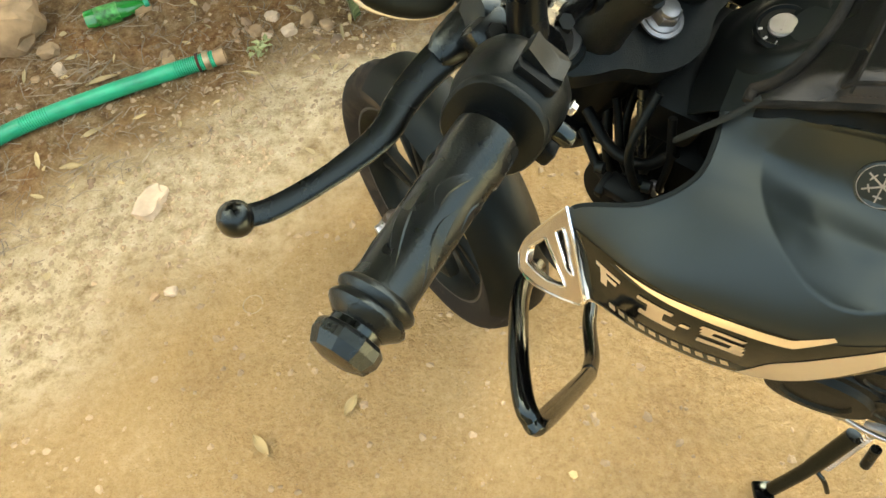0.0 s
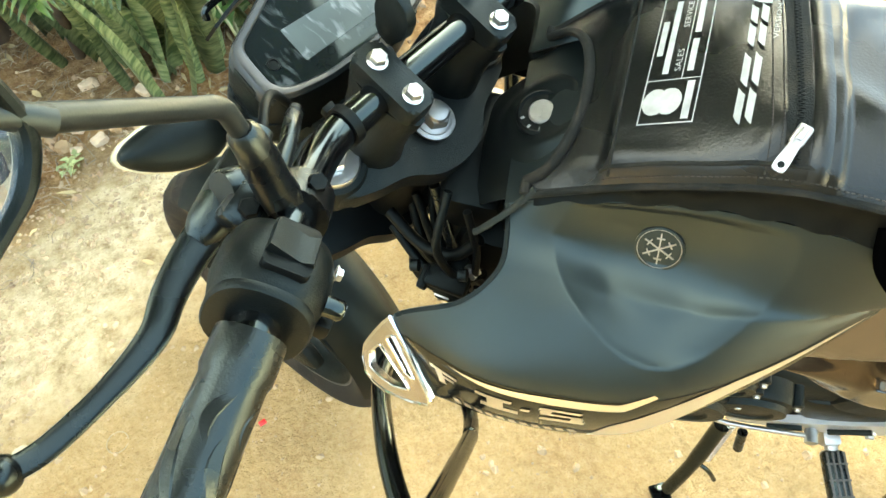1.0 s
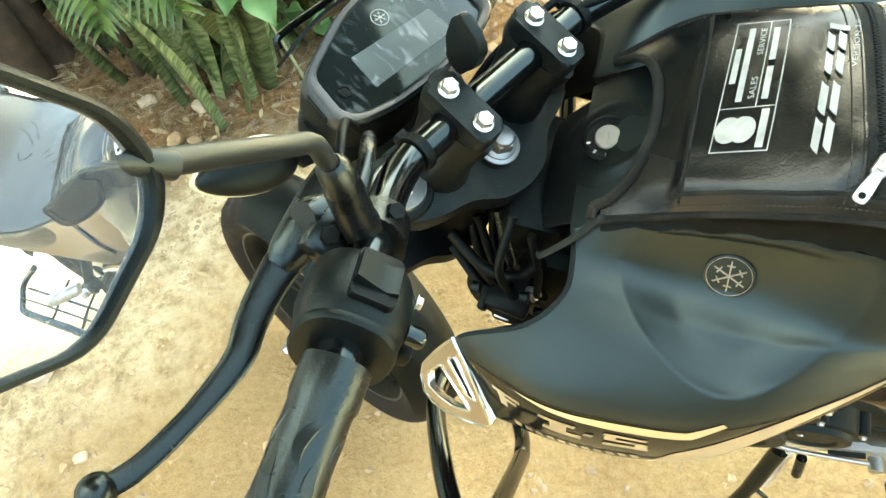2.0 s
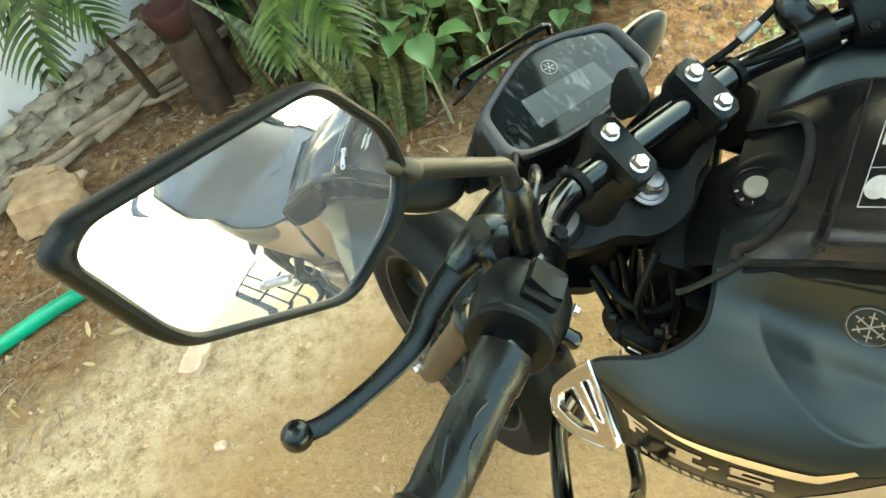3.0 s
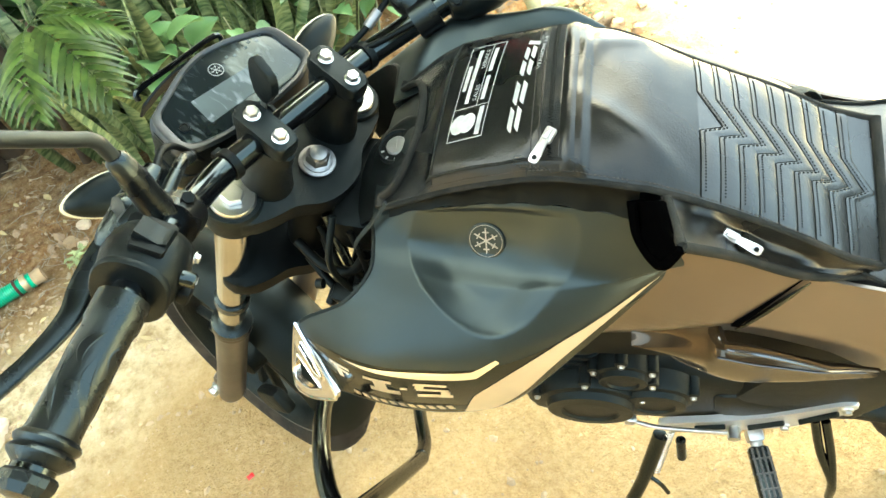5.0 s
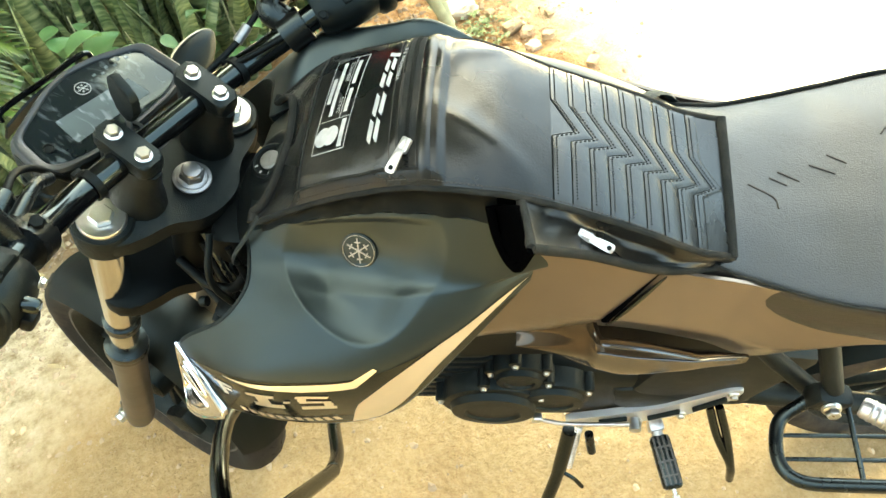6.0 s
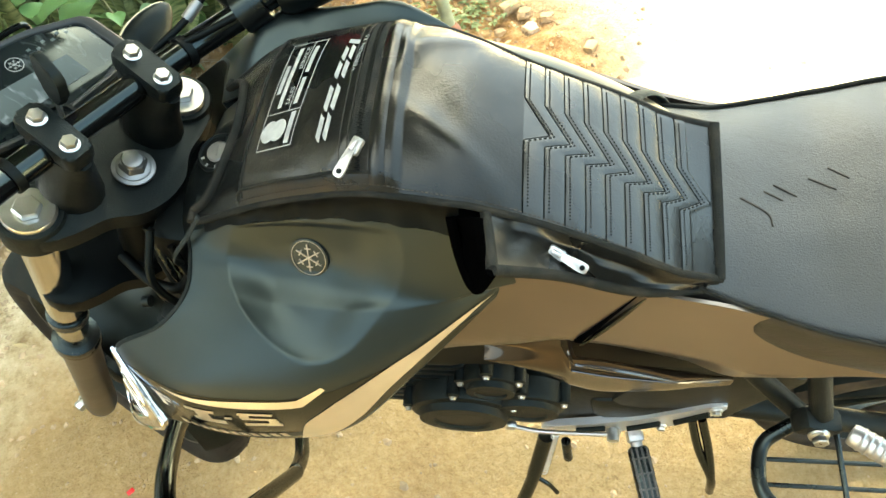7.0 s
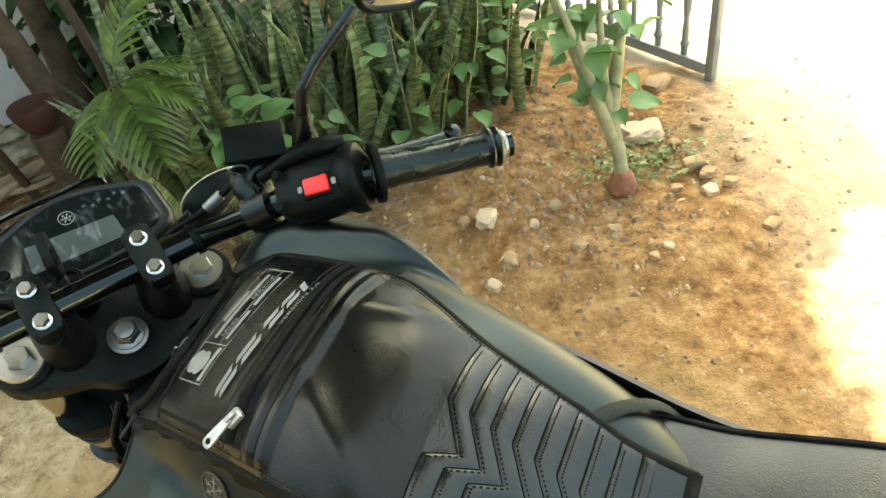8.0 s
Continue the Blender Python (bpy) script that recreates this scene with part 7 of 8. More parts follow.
# ---- planting ----
def strap_leaf(L, w, bend, twist, seed):
    """Stiff upright sword leaf, folded along its middle."""
    bm = B()
    rows = []
    n = 14
    for i in range(n + 1):
        t = i / n
        ww = w * (0.55 + 0.45 * math.sin(math.pi * min(1, t * 1.15 + 0.12))) * (1 - max(0, (t - 0.72) / 0.28) ** 1.6 * 0.97)
        c = Vector((bend * t * t * L, 0.02 * math.sin(t * 5 + seed) * L, L * t * (1 - 0.12 * bend * t)))
        a = twist * t + seed
        s = Vector((math.cos(a), math.sin(a), 0))
        nn = Vector((-math.sin(a), math.cos(a), 0))
        rows.append([c - s * ww * 0.5 + nn * ww * 0.22, c - s * ww * 0.22 + nn * ww * 0.03, c, c + s * ww * 0.22 + nn * ww * 0.03, c + s * ww * 0.5 + nn * ww * 0.22,
                     c + s * ww * 0.2 - nn * ww * 0.02, c - nn * ww * 0.06, c - s * ww * 0.2 - nn * ww * 0.02])
    bridge(bm, rows)
    return mesh_of("leaf", bm, M_SNAKE, angle=70)


rnd = random.Random(11)
SNAKES = [strap_leaf(0.50 + 0.46 * rnd.random(), 0.056 + 0.038 * rnd.random(), rnd.uniform(-0.3, 0.35), rnd.uniform(-1.0, 1.0), rnd.uniform(0, 6)) for _ in range(16)]


def snake_plant(x, y, count, spread=0.11):
    p = thing("snake_plant", "upright banded snake plant growing in garden soil", "plant", pose(x, y, gz(x, y) - 0.02), "snake plants along the wall")
    for k in range(count):
        o = new("leaf", rnd.choice(SNAKES))
        o.parent = p
        a = rnd.uniform(0, 360)
        r = spread * math.sqrt(rnd.random())
        lean = rnd.uniform(2, 24)
        o.matrix_basis = pose(r * math.cos(radians(a)), r * math.sin(radians(a)), 0, 0, 0, a) @ pose(0, 0, 0, 0, lean, 0) @ pose(0, 0, 0, 0, 0, rnd.uniform(0, 360)) @ Matrix.Scale(rnd.uniform(0.75, 1.12), 4)


for k in range(17):
    t = k / 16
    for row in range(2):
        x = -0.38 + 1.22 * t + rnd.uniform(-0.05, 0.05) - 0.16 * row
        y = 2.03 + 0.60 * t + rnd.uniform(-0.05, 0.05) + 0.26 * row
        snake_plant(x, y, 5 if row == 0 else 6, 0.13)


def frond_mesh(L, seed):
    """Feather palm frond: arching rib with rows of narrow drooping leaflets."""
    bm = B()
    r = random.Random(seed)
    rib = [Vector((L * t, 0, L * (0.55 * t - 0.75 * t * t))) for t in [i / 20 for i in range(21)]]
    tube(bm, rib, [0.005 * (1 - 0.8 * i / 20) for i in range(21)], 6)
    n = 12
    for i in range(n):
        t = 0.16 + 0.82 * i / n
        k = t * 20
        j = min(19, int(k))
        c = rib[j].lerp(rib[j + 1], k - j)
        for s in (-1, 1):
            ll = L * (0.42 * math.sin(math.pi * min(0.97, t * 0.85 + 0.12)) + 0.05) * r.uniform(0.85, 1.1)
            d = Vector((0.62 + 0.3 * t, s * (0.85 - 0.25 * t), 0.18)).normalized()
            w = 0.0165
            rows = []
            side = d.cross(Vector((0, 0, 1))).normalized()
            for q in range(6):
                f = q / 5
                pnt = c + d * (ll * f) + Vector((0, 0, -0.42 * ll * f * f))
                hw = w * (0.35 + 1.0 * math.sin(math.pi * min(0.96, f * 0.8 + 0.15)))* (1 - 0.6 * f)
                rows.append([pnt - side * hw + Vector((0, 0, 0.002)), pnt - Vector((0, 0, 0.001)), pnt + side * hw + Vector((0, 0, 0.002))])
            bridge(bm, rows, False, False)
    return mesh_of("frond", bm, M_PALM, angle=80)


FRONDS = [frond_mesh(0.62, 3), frond_mesh(0.50, 8)]


def palm(x, y, h, fronds, label, lean=(0.0, 0.02)):
    p = thing("palm_plant", label, "palm", pose(x, y, gz(x, y)))
    bm = tube(B(), smooth_path([(0, 0, -0.03), (lean[0] * 0.35, lean[1] * 0.35, h * 0.5), (lean[0], lean[1], h)], 5), [0.018] * 5 + [0.011] * 6, 10)
    part("trunk", bm, M_BARK, p)
    for k, (az, el, s) in enumerate(fronds):
        o = new("frond", FRONDS[k % 2])
        o.parent = p
        o.matrix_basis = pose(lean[0], lean[1], h, 0, 0, az) @ pose(0, 0, 0, 0, -el, 0) @ Matrix.Scale(s, 4)


palm(-0.56, 2.26, 0.65, [(-60, -18, 0.52), (-15, -12, 0.50), (-100, -20, 0.46), (20, 0, 0.45), (70, 40, 0.5)], "young green feather palm leaning out beside the snake plants", (0.21, -0.34))
palm(-1.12, 2.42, 0.66, [(-85, -20, 0.60), (-125, -15, 0.62), (-45, -22, 0.50)], "young feather palm at the foot of the wall", (-0.05, -0.15))


def heart_leaf(mat):
    bm = B()
    rows = []
    for i in range(8):
        t = i / 7
        hw = 0.030 * math.sin(math.pi * min(0.985, (t * 0.93 + 0.06) ** 0.62))
        rows.append([Vector((-hw, 0.07 * t, 0.010 * math.sin(t * 3) + 0.006)), Vector((-hw * 0.5, 0.07 * t, 0.010 * math.sin(t * 3) + 0.001)), Vector((0, 0.07 * t, 0.010 * math.sin(t * 3) - 0.002)), Vector((hw * 0.5, 0.07 * t, 0.010 * math.sin(t * 3) + 0.001)), Vector((hw, 0.07 * t, 0.010 * math.sin(t * 3) + 0.006))])
    bridge(bm, rows, False, False)
    return mesh_of("leaf", bm, mat, angle=80)


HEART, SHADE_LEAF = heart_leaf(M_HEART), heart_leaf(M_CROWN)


def creeper(x, y, h, n, label, lean=(0, 0), spread=0.10, scale=1.0, low=0.25, leaf=None):
    p = thing("leafy_creeper", label, "plant", pose(x, y, gz(x, y)))
    r = random.Random(int(x * 1000) + n)
    line = smooth_path([(0, 0, -0.02), (lean[0] * 0.4, lean[1] * 0.4, h * 0.45), (lean[0], lean[1], h)], 8)
    part("stem", tube(B(), line, [0.006 - 0.004 * i / (len(line) - 1) for i in range(len(line))], 7), M_STALK, p)
    for k in range(n):
        t = low + (1 - low) * k / n
        c = line[min(len(line) - 1, int(t * (len(line) - 1)))]
        o = new("leaf", leaf or HEART)
        o.parent = p
        az = k * 137.5 + r.uniform(-20, 20)
        d = Vector((math.cos(radians(az)), math.sin(radians(az)), 0)) * r.uniform(0.02, spread)
        o.matrix_basis = Matrix.Translation(c + d + Vector((0, 0, r.uniform(-0.04, 0.04)))) @ pose(0, 0, 0, 0, 0, az - 90) @ pose(0, 0, 0, r.uniform(-50, 15), r.uniform(-20, 20), 0) @ Matrix.Scale(scale * r.uniform(0.7, 1.25), 4)


creeper(-0.05, 2.16, 0.52, 13, "soft green heart-leaved creeper among the snake plants", (0.03, -0.05))
creeper(0.16, 2.10, 0.46, 16, "pale green broad-leaved creeper among the snake plants", (-0.05, -0.06))
creeper(0.62, 2.40, 0.62, 30, "leafy creeper climbing among the snake plants", (0.08, -0.08), 0.14)
creeper(0.80, 2.62, 0.75, 34, "leafy creeper beside the railing", (0.12, 0.0), 0.16)
creeper(-0.02, 2.00, 0.53, 17, "bright green broad-leaved creeper in front of the snake plants", (-0.10, -0.02), 0.10, 1.35, 0.72)
creeper(0.42, 2.30, 0.55, 22, "leafy creeper climbing among the snake plants", (0.0, -0.1), 0.12)


# these use a darker copy of the heart leaf: shade put into its colour
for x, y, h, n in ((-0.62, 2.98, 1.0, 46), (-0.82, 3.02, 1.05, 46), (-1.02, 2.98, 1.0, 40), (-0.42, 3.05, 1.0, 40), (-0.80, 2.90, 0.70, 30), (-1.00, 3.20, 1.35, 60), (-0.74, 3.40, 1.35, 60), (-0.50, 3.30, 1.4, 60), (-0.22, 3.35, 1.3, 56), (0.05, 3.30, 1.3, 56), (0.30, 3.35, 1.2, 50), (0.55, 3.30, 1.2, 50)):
    creeper(x, y, h, n, "dense creeper behind the tree stems, shade painted into its dark leaves", (0.03, 0.02), 0.19, 1.9, 0.08, SHADE_LEAF)


def shrub(x, y):
    """Bare-stemmed shrub: swollen root, forked pale stems, sparse leaves."""
    p = thing("young_shrub", "young shrub with swollen brown root and sparse leaves in red soil", "shrub", pose(x, y, gz(x, y)))
    bm = lathe(B(), [(0.012, -0.02), (0.045, 0.0), (0.050, 0.025), (0.038, 0.06), (0.024, 0.085)], 18)
    for v in bm.verts:
        v.co += Vector((1, 1, 0.4)) * (0.006 * noise.noise(v.co * 40))
    part("root", bm, M_ROOT, p, "swollen rough brown root")
    stems = [((0, 0, 0.06), (-0.02, 0.015, 0.22), (-0.05, 0.05, 0.42), (-0.06, 0.09, 0.74)), ((-0.01, 0.01, 0.16), (-0.06, 0.02, 0.30), (-0.12, 0.05, 0.50), (-0.20, 0.08, 0.72)), ((-0.03, 0.03, 0.28), (0.0, 0.08, 0.45), (0.02, 0.10, 0.62), (0.0, 0.12, 0.82)), ((-0.02, 0.02, 0.2), (-0.10, 0.10, 0.40), (-0.18, 0.16, 0.66), (-0.24, 0.2, 0.85))]
    r = random.Random(5)
    for s in stems:
        line = smooth_path(s, 6)
        part("branch", tube(B(), line, [0.0185 * (1 - i / (len(line) - 1)) ** 0.8 + 0.0055 for i in range(len(line))], 10), M_STALK, p)
        for k in range(12):
            c = line[int((0.50 + 0.50 * k / 12) * (len(line) - 1))]
            o = new("leaf", HEART)
            o.parent = p
            az = k * 137.5
            d = Vector((math.cos(radians(az)), math.sin(radians(az)), 0)) * r.uniform(0.015, 0.09)
            o.matrix_basis = Matrix.Translation(c + d) @ pose(0, 0, 0, 0, 0, az - 90) @ pose(0, 0, 0, r.uniform(-75, 5), r.uniform(-20, 20), 0) @ Matrix.Scale(r.uniform(0.8, 1.55), 4)


shrub(1.10, 1.915)


def tree(x, y, path, rad, crown, label, seed, over=None):
    p = thing("tree", label, "tree", pose(x, y, gz(x, y) - 0.03))
    line = smooth_path(path, 8)
    n = len(line)
    bm = tube(B(), line, [rad * (1.15 - 0.6 * i / (n - 1)) * (1 + 0.25 * math.exp(-i / 2.0)) for i in range(n)], 14)
    for v in bm.verts:
        v.co += Vector((noise.noise(v.co * 9), noise.noise(v.co * 9 + Vector((5, 0, 0))), 0)) * 0.010
    part("trunk", bm, M_BARK, p)
    if crown:
        cx, cy, cz, rx, ry, rz, count = crown
        r = random.Random(seed)
        end = line[-1]
        for k in range(7):
            q = Vector((cx + rx * 0.7 * math.cos(k * 0.9), cy + ry * 0.7 * math.sin(k * 0.9), cz + rz * r.uniform(-0.2, 0.4)))
            part("limb", tube(B(), smooth_path([end, end.lerp(q, 0.5) + Vector((0, 0, 0.2)), q], 5), [rad * 0.5 * (1 - 0.8 * i / 10) for i in range(11)], 8), M_BARK, p)
        vs, fs = [], []
        for k in range(count):
            while True:
                a = Vector((r.uniform(-1, 1), r.uniform(-1, 1), r.uniform(-1, 1)))
                if a.length < 1 + 0.2 * noise.noise(a * 2.5):
                    break
            c = Vector((cx + a.x * rx, cy + a.y * ry, cz + a.z * rz))
            m = pose(*c, r.uniform(-50, 50), r.uniform(-50, 50), r.uniform(0, 360)) @ Matrix.Scale(r.uniform(0.9, 1.9), 4)
            i = len(vs)
            vs += [m @ Vector(q) for q in ((0, -0.11, 0), (0.045, -0.03, 0.008), (0.04, 0.05, 0.008), (0, 0.12, 0), (-0.04, 0.05, 0.008), (-0.045, -0.03, 0.008))]
            fs += [(i, i + 1, i + 2, i + 3), (i, i + 3, i + 4, i + 5)]
        # extra leaves out of view, added to block sky above the bike
        for k in range(over[6] if over else 0):
            while True:
                a = Vector((r.uniform(-1, 1), r.uniform(-1, 1), r.uniform(-1, 1)))
                if a.length < 1 + 0.25 * noise.noise(a * 2.5):
                    break
            m = pose(over[0] + a.x * over[3], over[1] + a.y * over[4], over[2] + a.z * over[5], r.uniform(-50, 50), r.uniform(-50, 50), r.uniform(0, 360)) @ Matrix.Scale(r.uniform(0.9, 1.9), 4)
            i = len(vs)
            vs += [m @ Vector(q) for q in ((0, -0.11, 0), (0.045, -0.03, 0.008), (0.04, 0.05, 0.008), (0, 0.12, 0), (-0.04, 0.05, 0.008), (-0.045, -0.03, 0.008))]
            fs += [(i, i + 1, i + 2, i + 3), (i, i + 3, i + 4, i + 5)]
        me = bpy.data.meshes.new("crown")
        me.from_pydata(vs, [], fs)
        me.materials.append(M_CROWN)
        o = new("crown", me)
        o.parent = p


tree(-0.97, 2.80, [(0, 0, 0), (0.0, 0.02, 0.5), (-0.03, 0.10, 1.4), (-0.2, 0.3, 2.4), (-0.3, 0.4, 3.2)], 0.052, (-0.55, 0.5, 4.6, 1.8, 2.2, 2.0, 13000), "grey-brown garden tree rising beside the wall", 4)
# its last tuple hangs unseen leaves over the bike to darken reflections
tree(-0.72, 2.84, [(0, 0, 0), (0.01, 0.0, 0.4), (0.10, 0.0, 0.9), (0.5, 0.4, 2.0), (0.9, 0.6, 2.8)], 0.045, (0.64, 0.6, 4.4, 1.10, 2.0, 1.9, 13000), "thin garden tree rising beside the wall, unseen leaves added overhead", 9, (1.62, -1.88, 4.8, 1.75, 1.75, 0.7, 12000))
tree(-0.69, 2.60, [(0, 0, 0), (-0.005, 0.0, 0.25), (-0.04, 0.0, 0.7), (-0.2, 0.2, 1.5), (-0.3, 0.5, 2.4)], 0.024, (-0.2, 0.9, 2.6, 0.9, 0.8, 0.7, 1500), "slender sapling among the palms", 14)
tree(-0.84, 2.46, [(0, 0, 0), (-0.02, 0.0, 0.25), (-0.10, 0.05, 0.7), (-0.3, 0.2, 1.5), (-0.5, 0.5, 2.4)], 0.050, (-0.6, 0.8, 3.0, 1.0, 0.9, 0.7, 1500), "rough-barked sapling at the foot of the wall", 15)
# two trees added with crowns out of view, to keep sky out of reflections
tree(0.35, 3.10, [(0, 0, 0), (0.02, 0.05, 0.5), (0.0, 0.1, 1.2), (0.1, 0.2, 2.0)], 0.035, (0.1, 0.7, 2.9, 1.3, 0.8, 1.3, 6500), "leafy tree added behind the snake plants to block sky", 21)
tree(-0.35, 4.70, [(0, 0, 0), (0.05, 0.02, 0.8), (0.1, 0.0, 1.8), (0.0, 0.1, 2.8)], 0.09, (-0.2, 0.2, 3.6, 1.4, 1.2, 2.2, 11000), "broad dark tree added at the back to block sky", 33)

# ---- what stands out in the sun behind the seat ----
M_REDTANK = material("red_tank_paint", (0.42, 0.03, 0.025), 0.25, vary=0.1, scale=6, coat=0.3)


def parked_motorcycle(m):
    """Older red and black motorcycle on its stand: x to its front, y to its left, z up."""
    p = thing("parked_motorcycle", "older red and black motorcycle parked on sunlit bare earth", "motorcycle", m)
    for x in (-0.64, 0.64):
        wm = pose(x, 0, 0.30, 90, 0, 0)
        tyre = part("wheel_tyre", lathe(B(), [(0.235, -0.040), (0.275, -0.045), (0.298, -0.025), (0.302, 0.0), (0.298, 0.025), (0.275, 0.045), (0.235, 0.040), (0.235, -0.040)], 40, wm, False), M_TYRE, p)
        part("wheel_rim", lathe(B(), [(0.215, -0.03), (0.238, -0.036), (0.238, 0.036), (0.215, 0.03), (0.215, -0.03)], 40, wm, False), M_ALLOY, tyre)
        part("wheel_hub", lathe(B(), [(0.03, -0.07), (0.065, -0.06), (0.065, 0.06), (0.03, 0.07)], 20, wm), M_ALLOY, tyre)
        for k in range(18):
            a = 2 * math.pi * k / 18
            part("wheel_spoke", tube(B(), [wm @ Vector((0.06 * math.cos(a), 0.06 * math.sin(a), 0.03)), wm @ Vector((0.225 * math.cos(a + 0.3), 0.225 * math.sin(a + 0.3), 0.0))], 0.003, 5), M_STEEL, tyre)
    part("engine", block(block(B(), (0.36, 0.22, 0.22), pose(0.02, 0, 0.36), 0.05, 3), (0.16, 0.16, 0.24), pose(0.12, 0, 0.55, 0, 12, 0), 0.03), M_ALLOY, p, "dusty alloy engine")
    part("engine_guard", tube(B(), smooth_path([(0.34, 0.05, 0.62), (0.36, 0.26, 0.50), (0.34, 0.28, 0.36), (0.28, 0.06, 0.28)], 6), 0.012, 10), M_CHROME, p)
    bm = B()
    bridge(bm, [[Vector((x, hw * math.cos(2 * math.pi * k / 20), zc + hh * math.sin(2 * math.pi * k / 20))) for k in range(20)] for x, hw, hh, zc in ((-0.10, 0.06, 0.05, 0.80), (0.02, 0.11, 0.09, 0.83), (0.20, 0.14, 0.115, 0.86), (0.34, 0.10, 0.09, 0.88), (0.40, 0.05, 0.05, 0.88))])
    part("fuel_tank", bm, M_REDTANK, p, "glossy red fuel tank")
    part("seat", block(B(), (0.62, 0.25, 0.10), pose(-0.36, 0, 0.80, 0, 4, 0), 0.04, 3), M_SEAT, p, "long black seat")
    part("side_panel", block(B(), (0.22, 0.20, 0.16), pose(-0.14, 0, 0.66), 0.03), M_REDTANK, p)
    part("rear_mudguard", grid(B(), lambda u, v: Vector((-0.64 + 0.345 * math.cos(radians(60 + 130 * u)), 0.08 * (2 * v - 1), 0.30 + 0.345 * math.sin(radians(60 + 130 * u)))), 16, 6, 0.004), M_GLOSS, p)
    part("front_mudguard", grid(B(), lambda u, v: Vector((0.64 + 0.33 * math.cos(radians(30 + 110 * u)), 0.06 * (2 * v - 1), 0.30 + 0.33 * math.sin(radians(30 + 110 * u)))), 16, 6, 0.004), M_REDTANK, p)
    for s in (-1, 1):
        part("fork_leg", tube(B(), [(0.64, s * 0.08, 0.30), (0.42, s * 0.08, 0.92)], 0.020, 12), M_FORKLOW, p)
        part("shock_absorber", tube(B(), [(-0.62, s * 0.13, 0.36), (-0.46, s * 0.13, 0.70)], 0.026, 12), M_CHROME, p)
    part("handlebar", tube(B(), smooth_path([(0.26, -0.36, 1.02), (0.36, -0.20, 1.04), (0.40, 0.0, 0.98), (0.36, 0.20, 1.04), (0.26, 0.36, 1.02)], 6), 0.012, 10), M_BARPNT, p)
    part("headlamp", lathe(B(), [(0.03, -0.09), (0.07, -0.06), (0.085, 0.0), (0.08, 0.01), (0.02, 0.02)], 24, frame_at((0.50, 0, 0.90), (1, 0, 0))), M_CHROME, p)
    part("exhaust", tube(B(), smooth_path([(0.22, -0.10, 0.46), (0.24, -0.14, 0.26), (-0.1, -0.16, 0.24), (-0.70, -0.17, 0.33)], 6), [0.018] * 10 + [0.038] * 9, 14), M_CHROME, p, "chromed exhaust")
    part("swing_arm", tube(B(), [(-0.12, 0.10, 0.36), (-0.64, 0.11, 0.30)], 0.020, 10), M_CAST, p)
    part("side_stand", tube(B(), [(0.0, 0.12, 0.26), (0.06, 0.26, 0.015)], 0.011, 10), M_BARPNT, p)
    return p


parked_motorcycle(pose(5.25, -0.25, gz(5.25, -0.25), 0, 0, 98))


def sapling(x, y):
    p = thing("planted_sapling", "thin sapling with narrow leaves in bare earth", "sapling", pose(x, y, gz(x, y)))
    part("stem", tube(B(), smooth_path([(0, 0, -0.03), (0.02, 0.01, 0.3), (-0.01, 0.03, 0.7), (0.02, 0.02, 1.05)], 6), [0.014 - 0.0005 * i for i in range(19)], 9), M_STALK, p)
    for k in range(7):
        o = new("leaf", SNAKES[k])
        o.parent = p
        o.matrix_basis = pose(0, 0.02, 0.55 + 0.07 * k, 0, 0, k * 137) @ pose(0, 0, 0, 0, 40 - 3 * k, 0) @ Matrix.Scale(0.55, 4)


sapling(3.62, -1.15)

# ---- loose things on the ground ----
def hose():
    h = thing("water_hose", "green ribbed plastic water hose lying on soil", "hose")
    pts = smooth_path([(-0.735, 1.740, 0.034), (-0.86, 1.705, 0.034), (-1.035, 1.648, 0.034), (-1.20, 1.58, 0.034), (-1.336, 1.507, 0.034), (-1.55, 1.36, 0.034), (-1.9, 1.15, 0.034), (-2.6, 0.9, 0.034)], 40)
    low = [gz(q.x, q.y) for q in pts]
    pts = [Vector((q.x, q.y, sum(low[max(0, i - 40):i + 41]) / len(low[max(0, i - 40):i + 41]) + 0.027)) for i, q in enumerate(pts)]
    rad = [0.0238 + (0.0014 if i % 2 else 0) for i in range(len(pts))]
    part("pipe", tube(B(), pts, rad, 18, False), M_HOSE, h)
    d = (pts[0] - pts[4]).normalized()
    m = frame_at(pts[0], d)
    part("hose_clip", lathe(B(), [(0.0275, -0.030), (0.0295, -0.030), (0.0295, -0.012), (0.0275, -0.012), (0.0275, -0.030)], 24, m, False), M_BRASS, h, "dull metal hose clip")
    part("hose_tie", lathe(B(), [(0.0255, -0.052), (0.0285, -0.052), (0.0285, -0.044), (0.0255, -0.044), (0.0255, -0.052)], 24, m, False), M_CLAY, h, "brown cord tied round the hose")
    part("hose_tail", lathe(B(), [(0.021, 0.0), (0.024, 0.002), (0.022, 0.012), (0.025, 0.022), (0.0235, 0.034), (0.018, 0.035), (0.016, 0.0), (0.021, 0.0)], 20, m, False), M_ROCK, h, "pale fitting in the hose end")


hose()
bt = thing("soda_bottle", "crushed green plastic soda bottle lying on soil", "bottle", pose(-1.11, 1.985, gz(-1.16, 1.96) + 0.028, 0, 90, 18))
bm = lathe(B(), [(0.012, -0.085), (0.028, -0.080), (0.031, -0.060), (0.029, -0.02), (0.031, 0.02), (0.030, 0.050), (0.020, 0.085), (0.012, 0.105), (0.0115, 0.120), (0.008, 0.121)], 20)
for v in bm.verts:
    k = noise.noise_vector(v.co * 22 + Vector((3, 1, 7)))
    v.co.x = v.co.x * 0.86 + 0.010 * k.x
    v.co.y += 0.010 * k.y
part("bottle_body", bm, M_BOTTLE, bt)
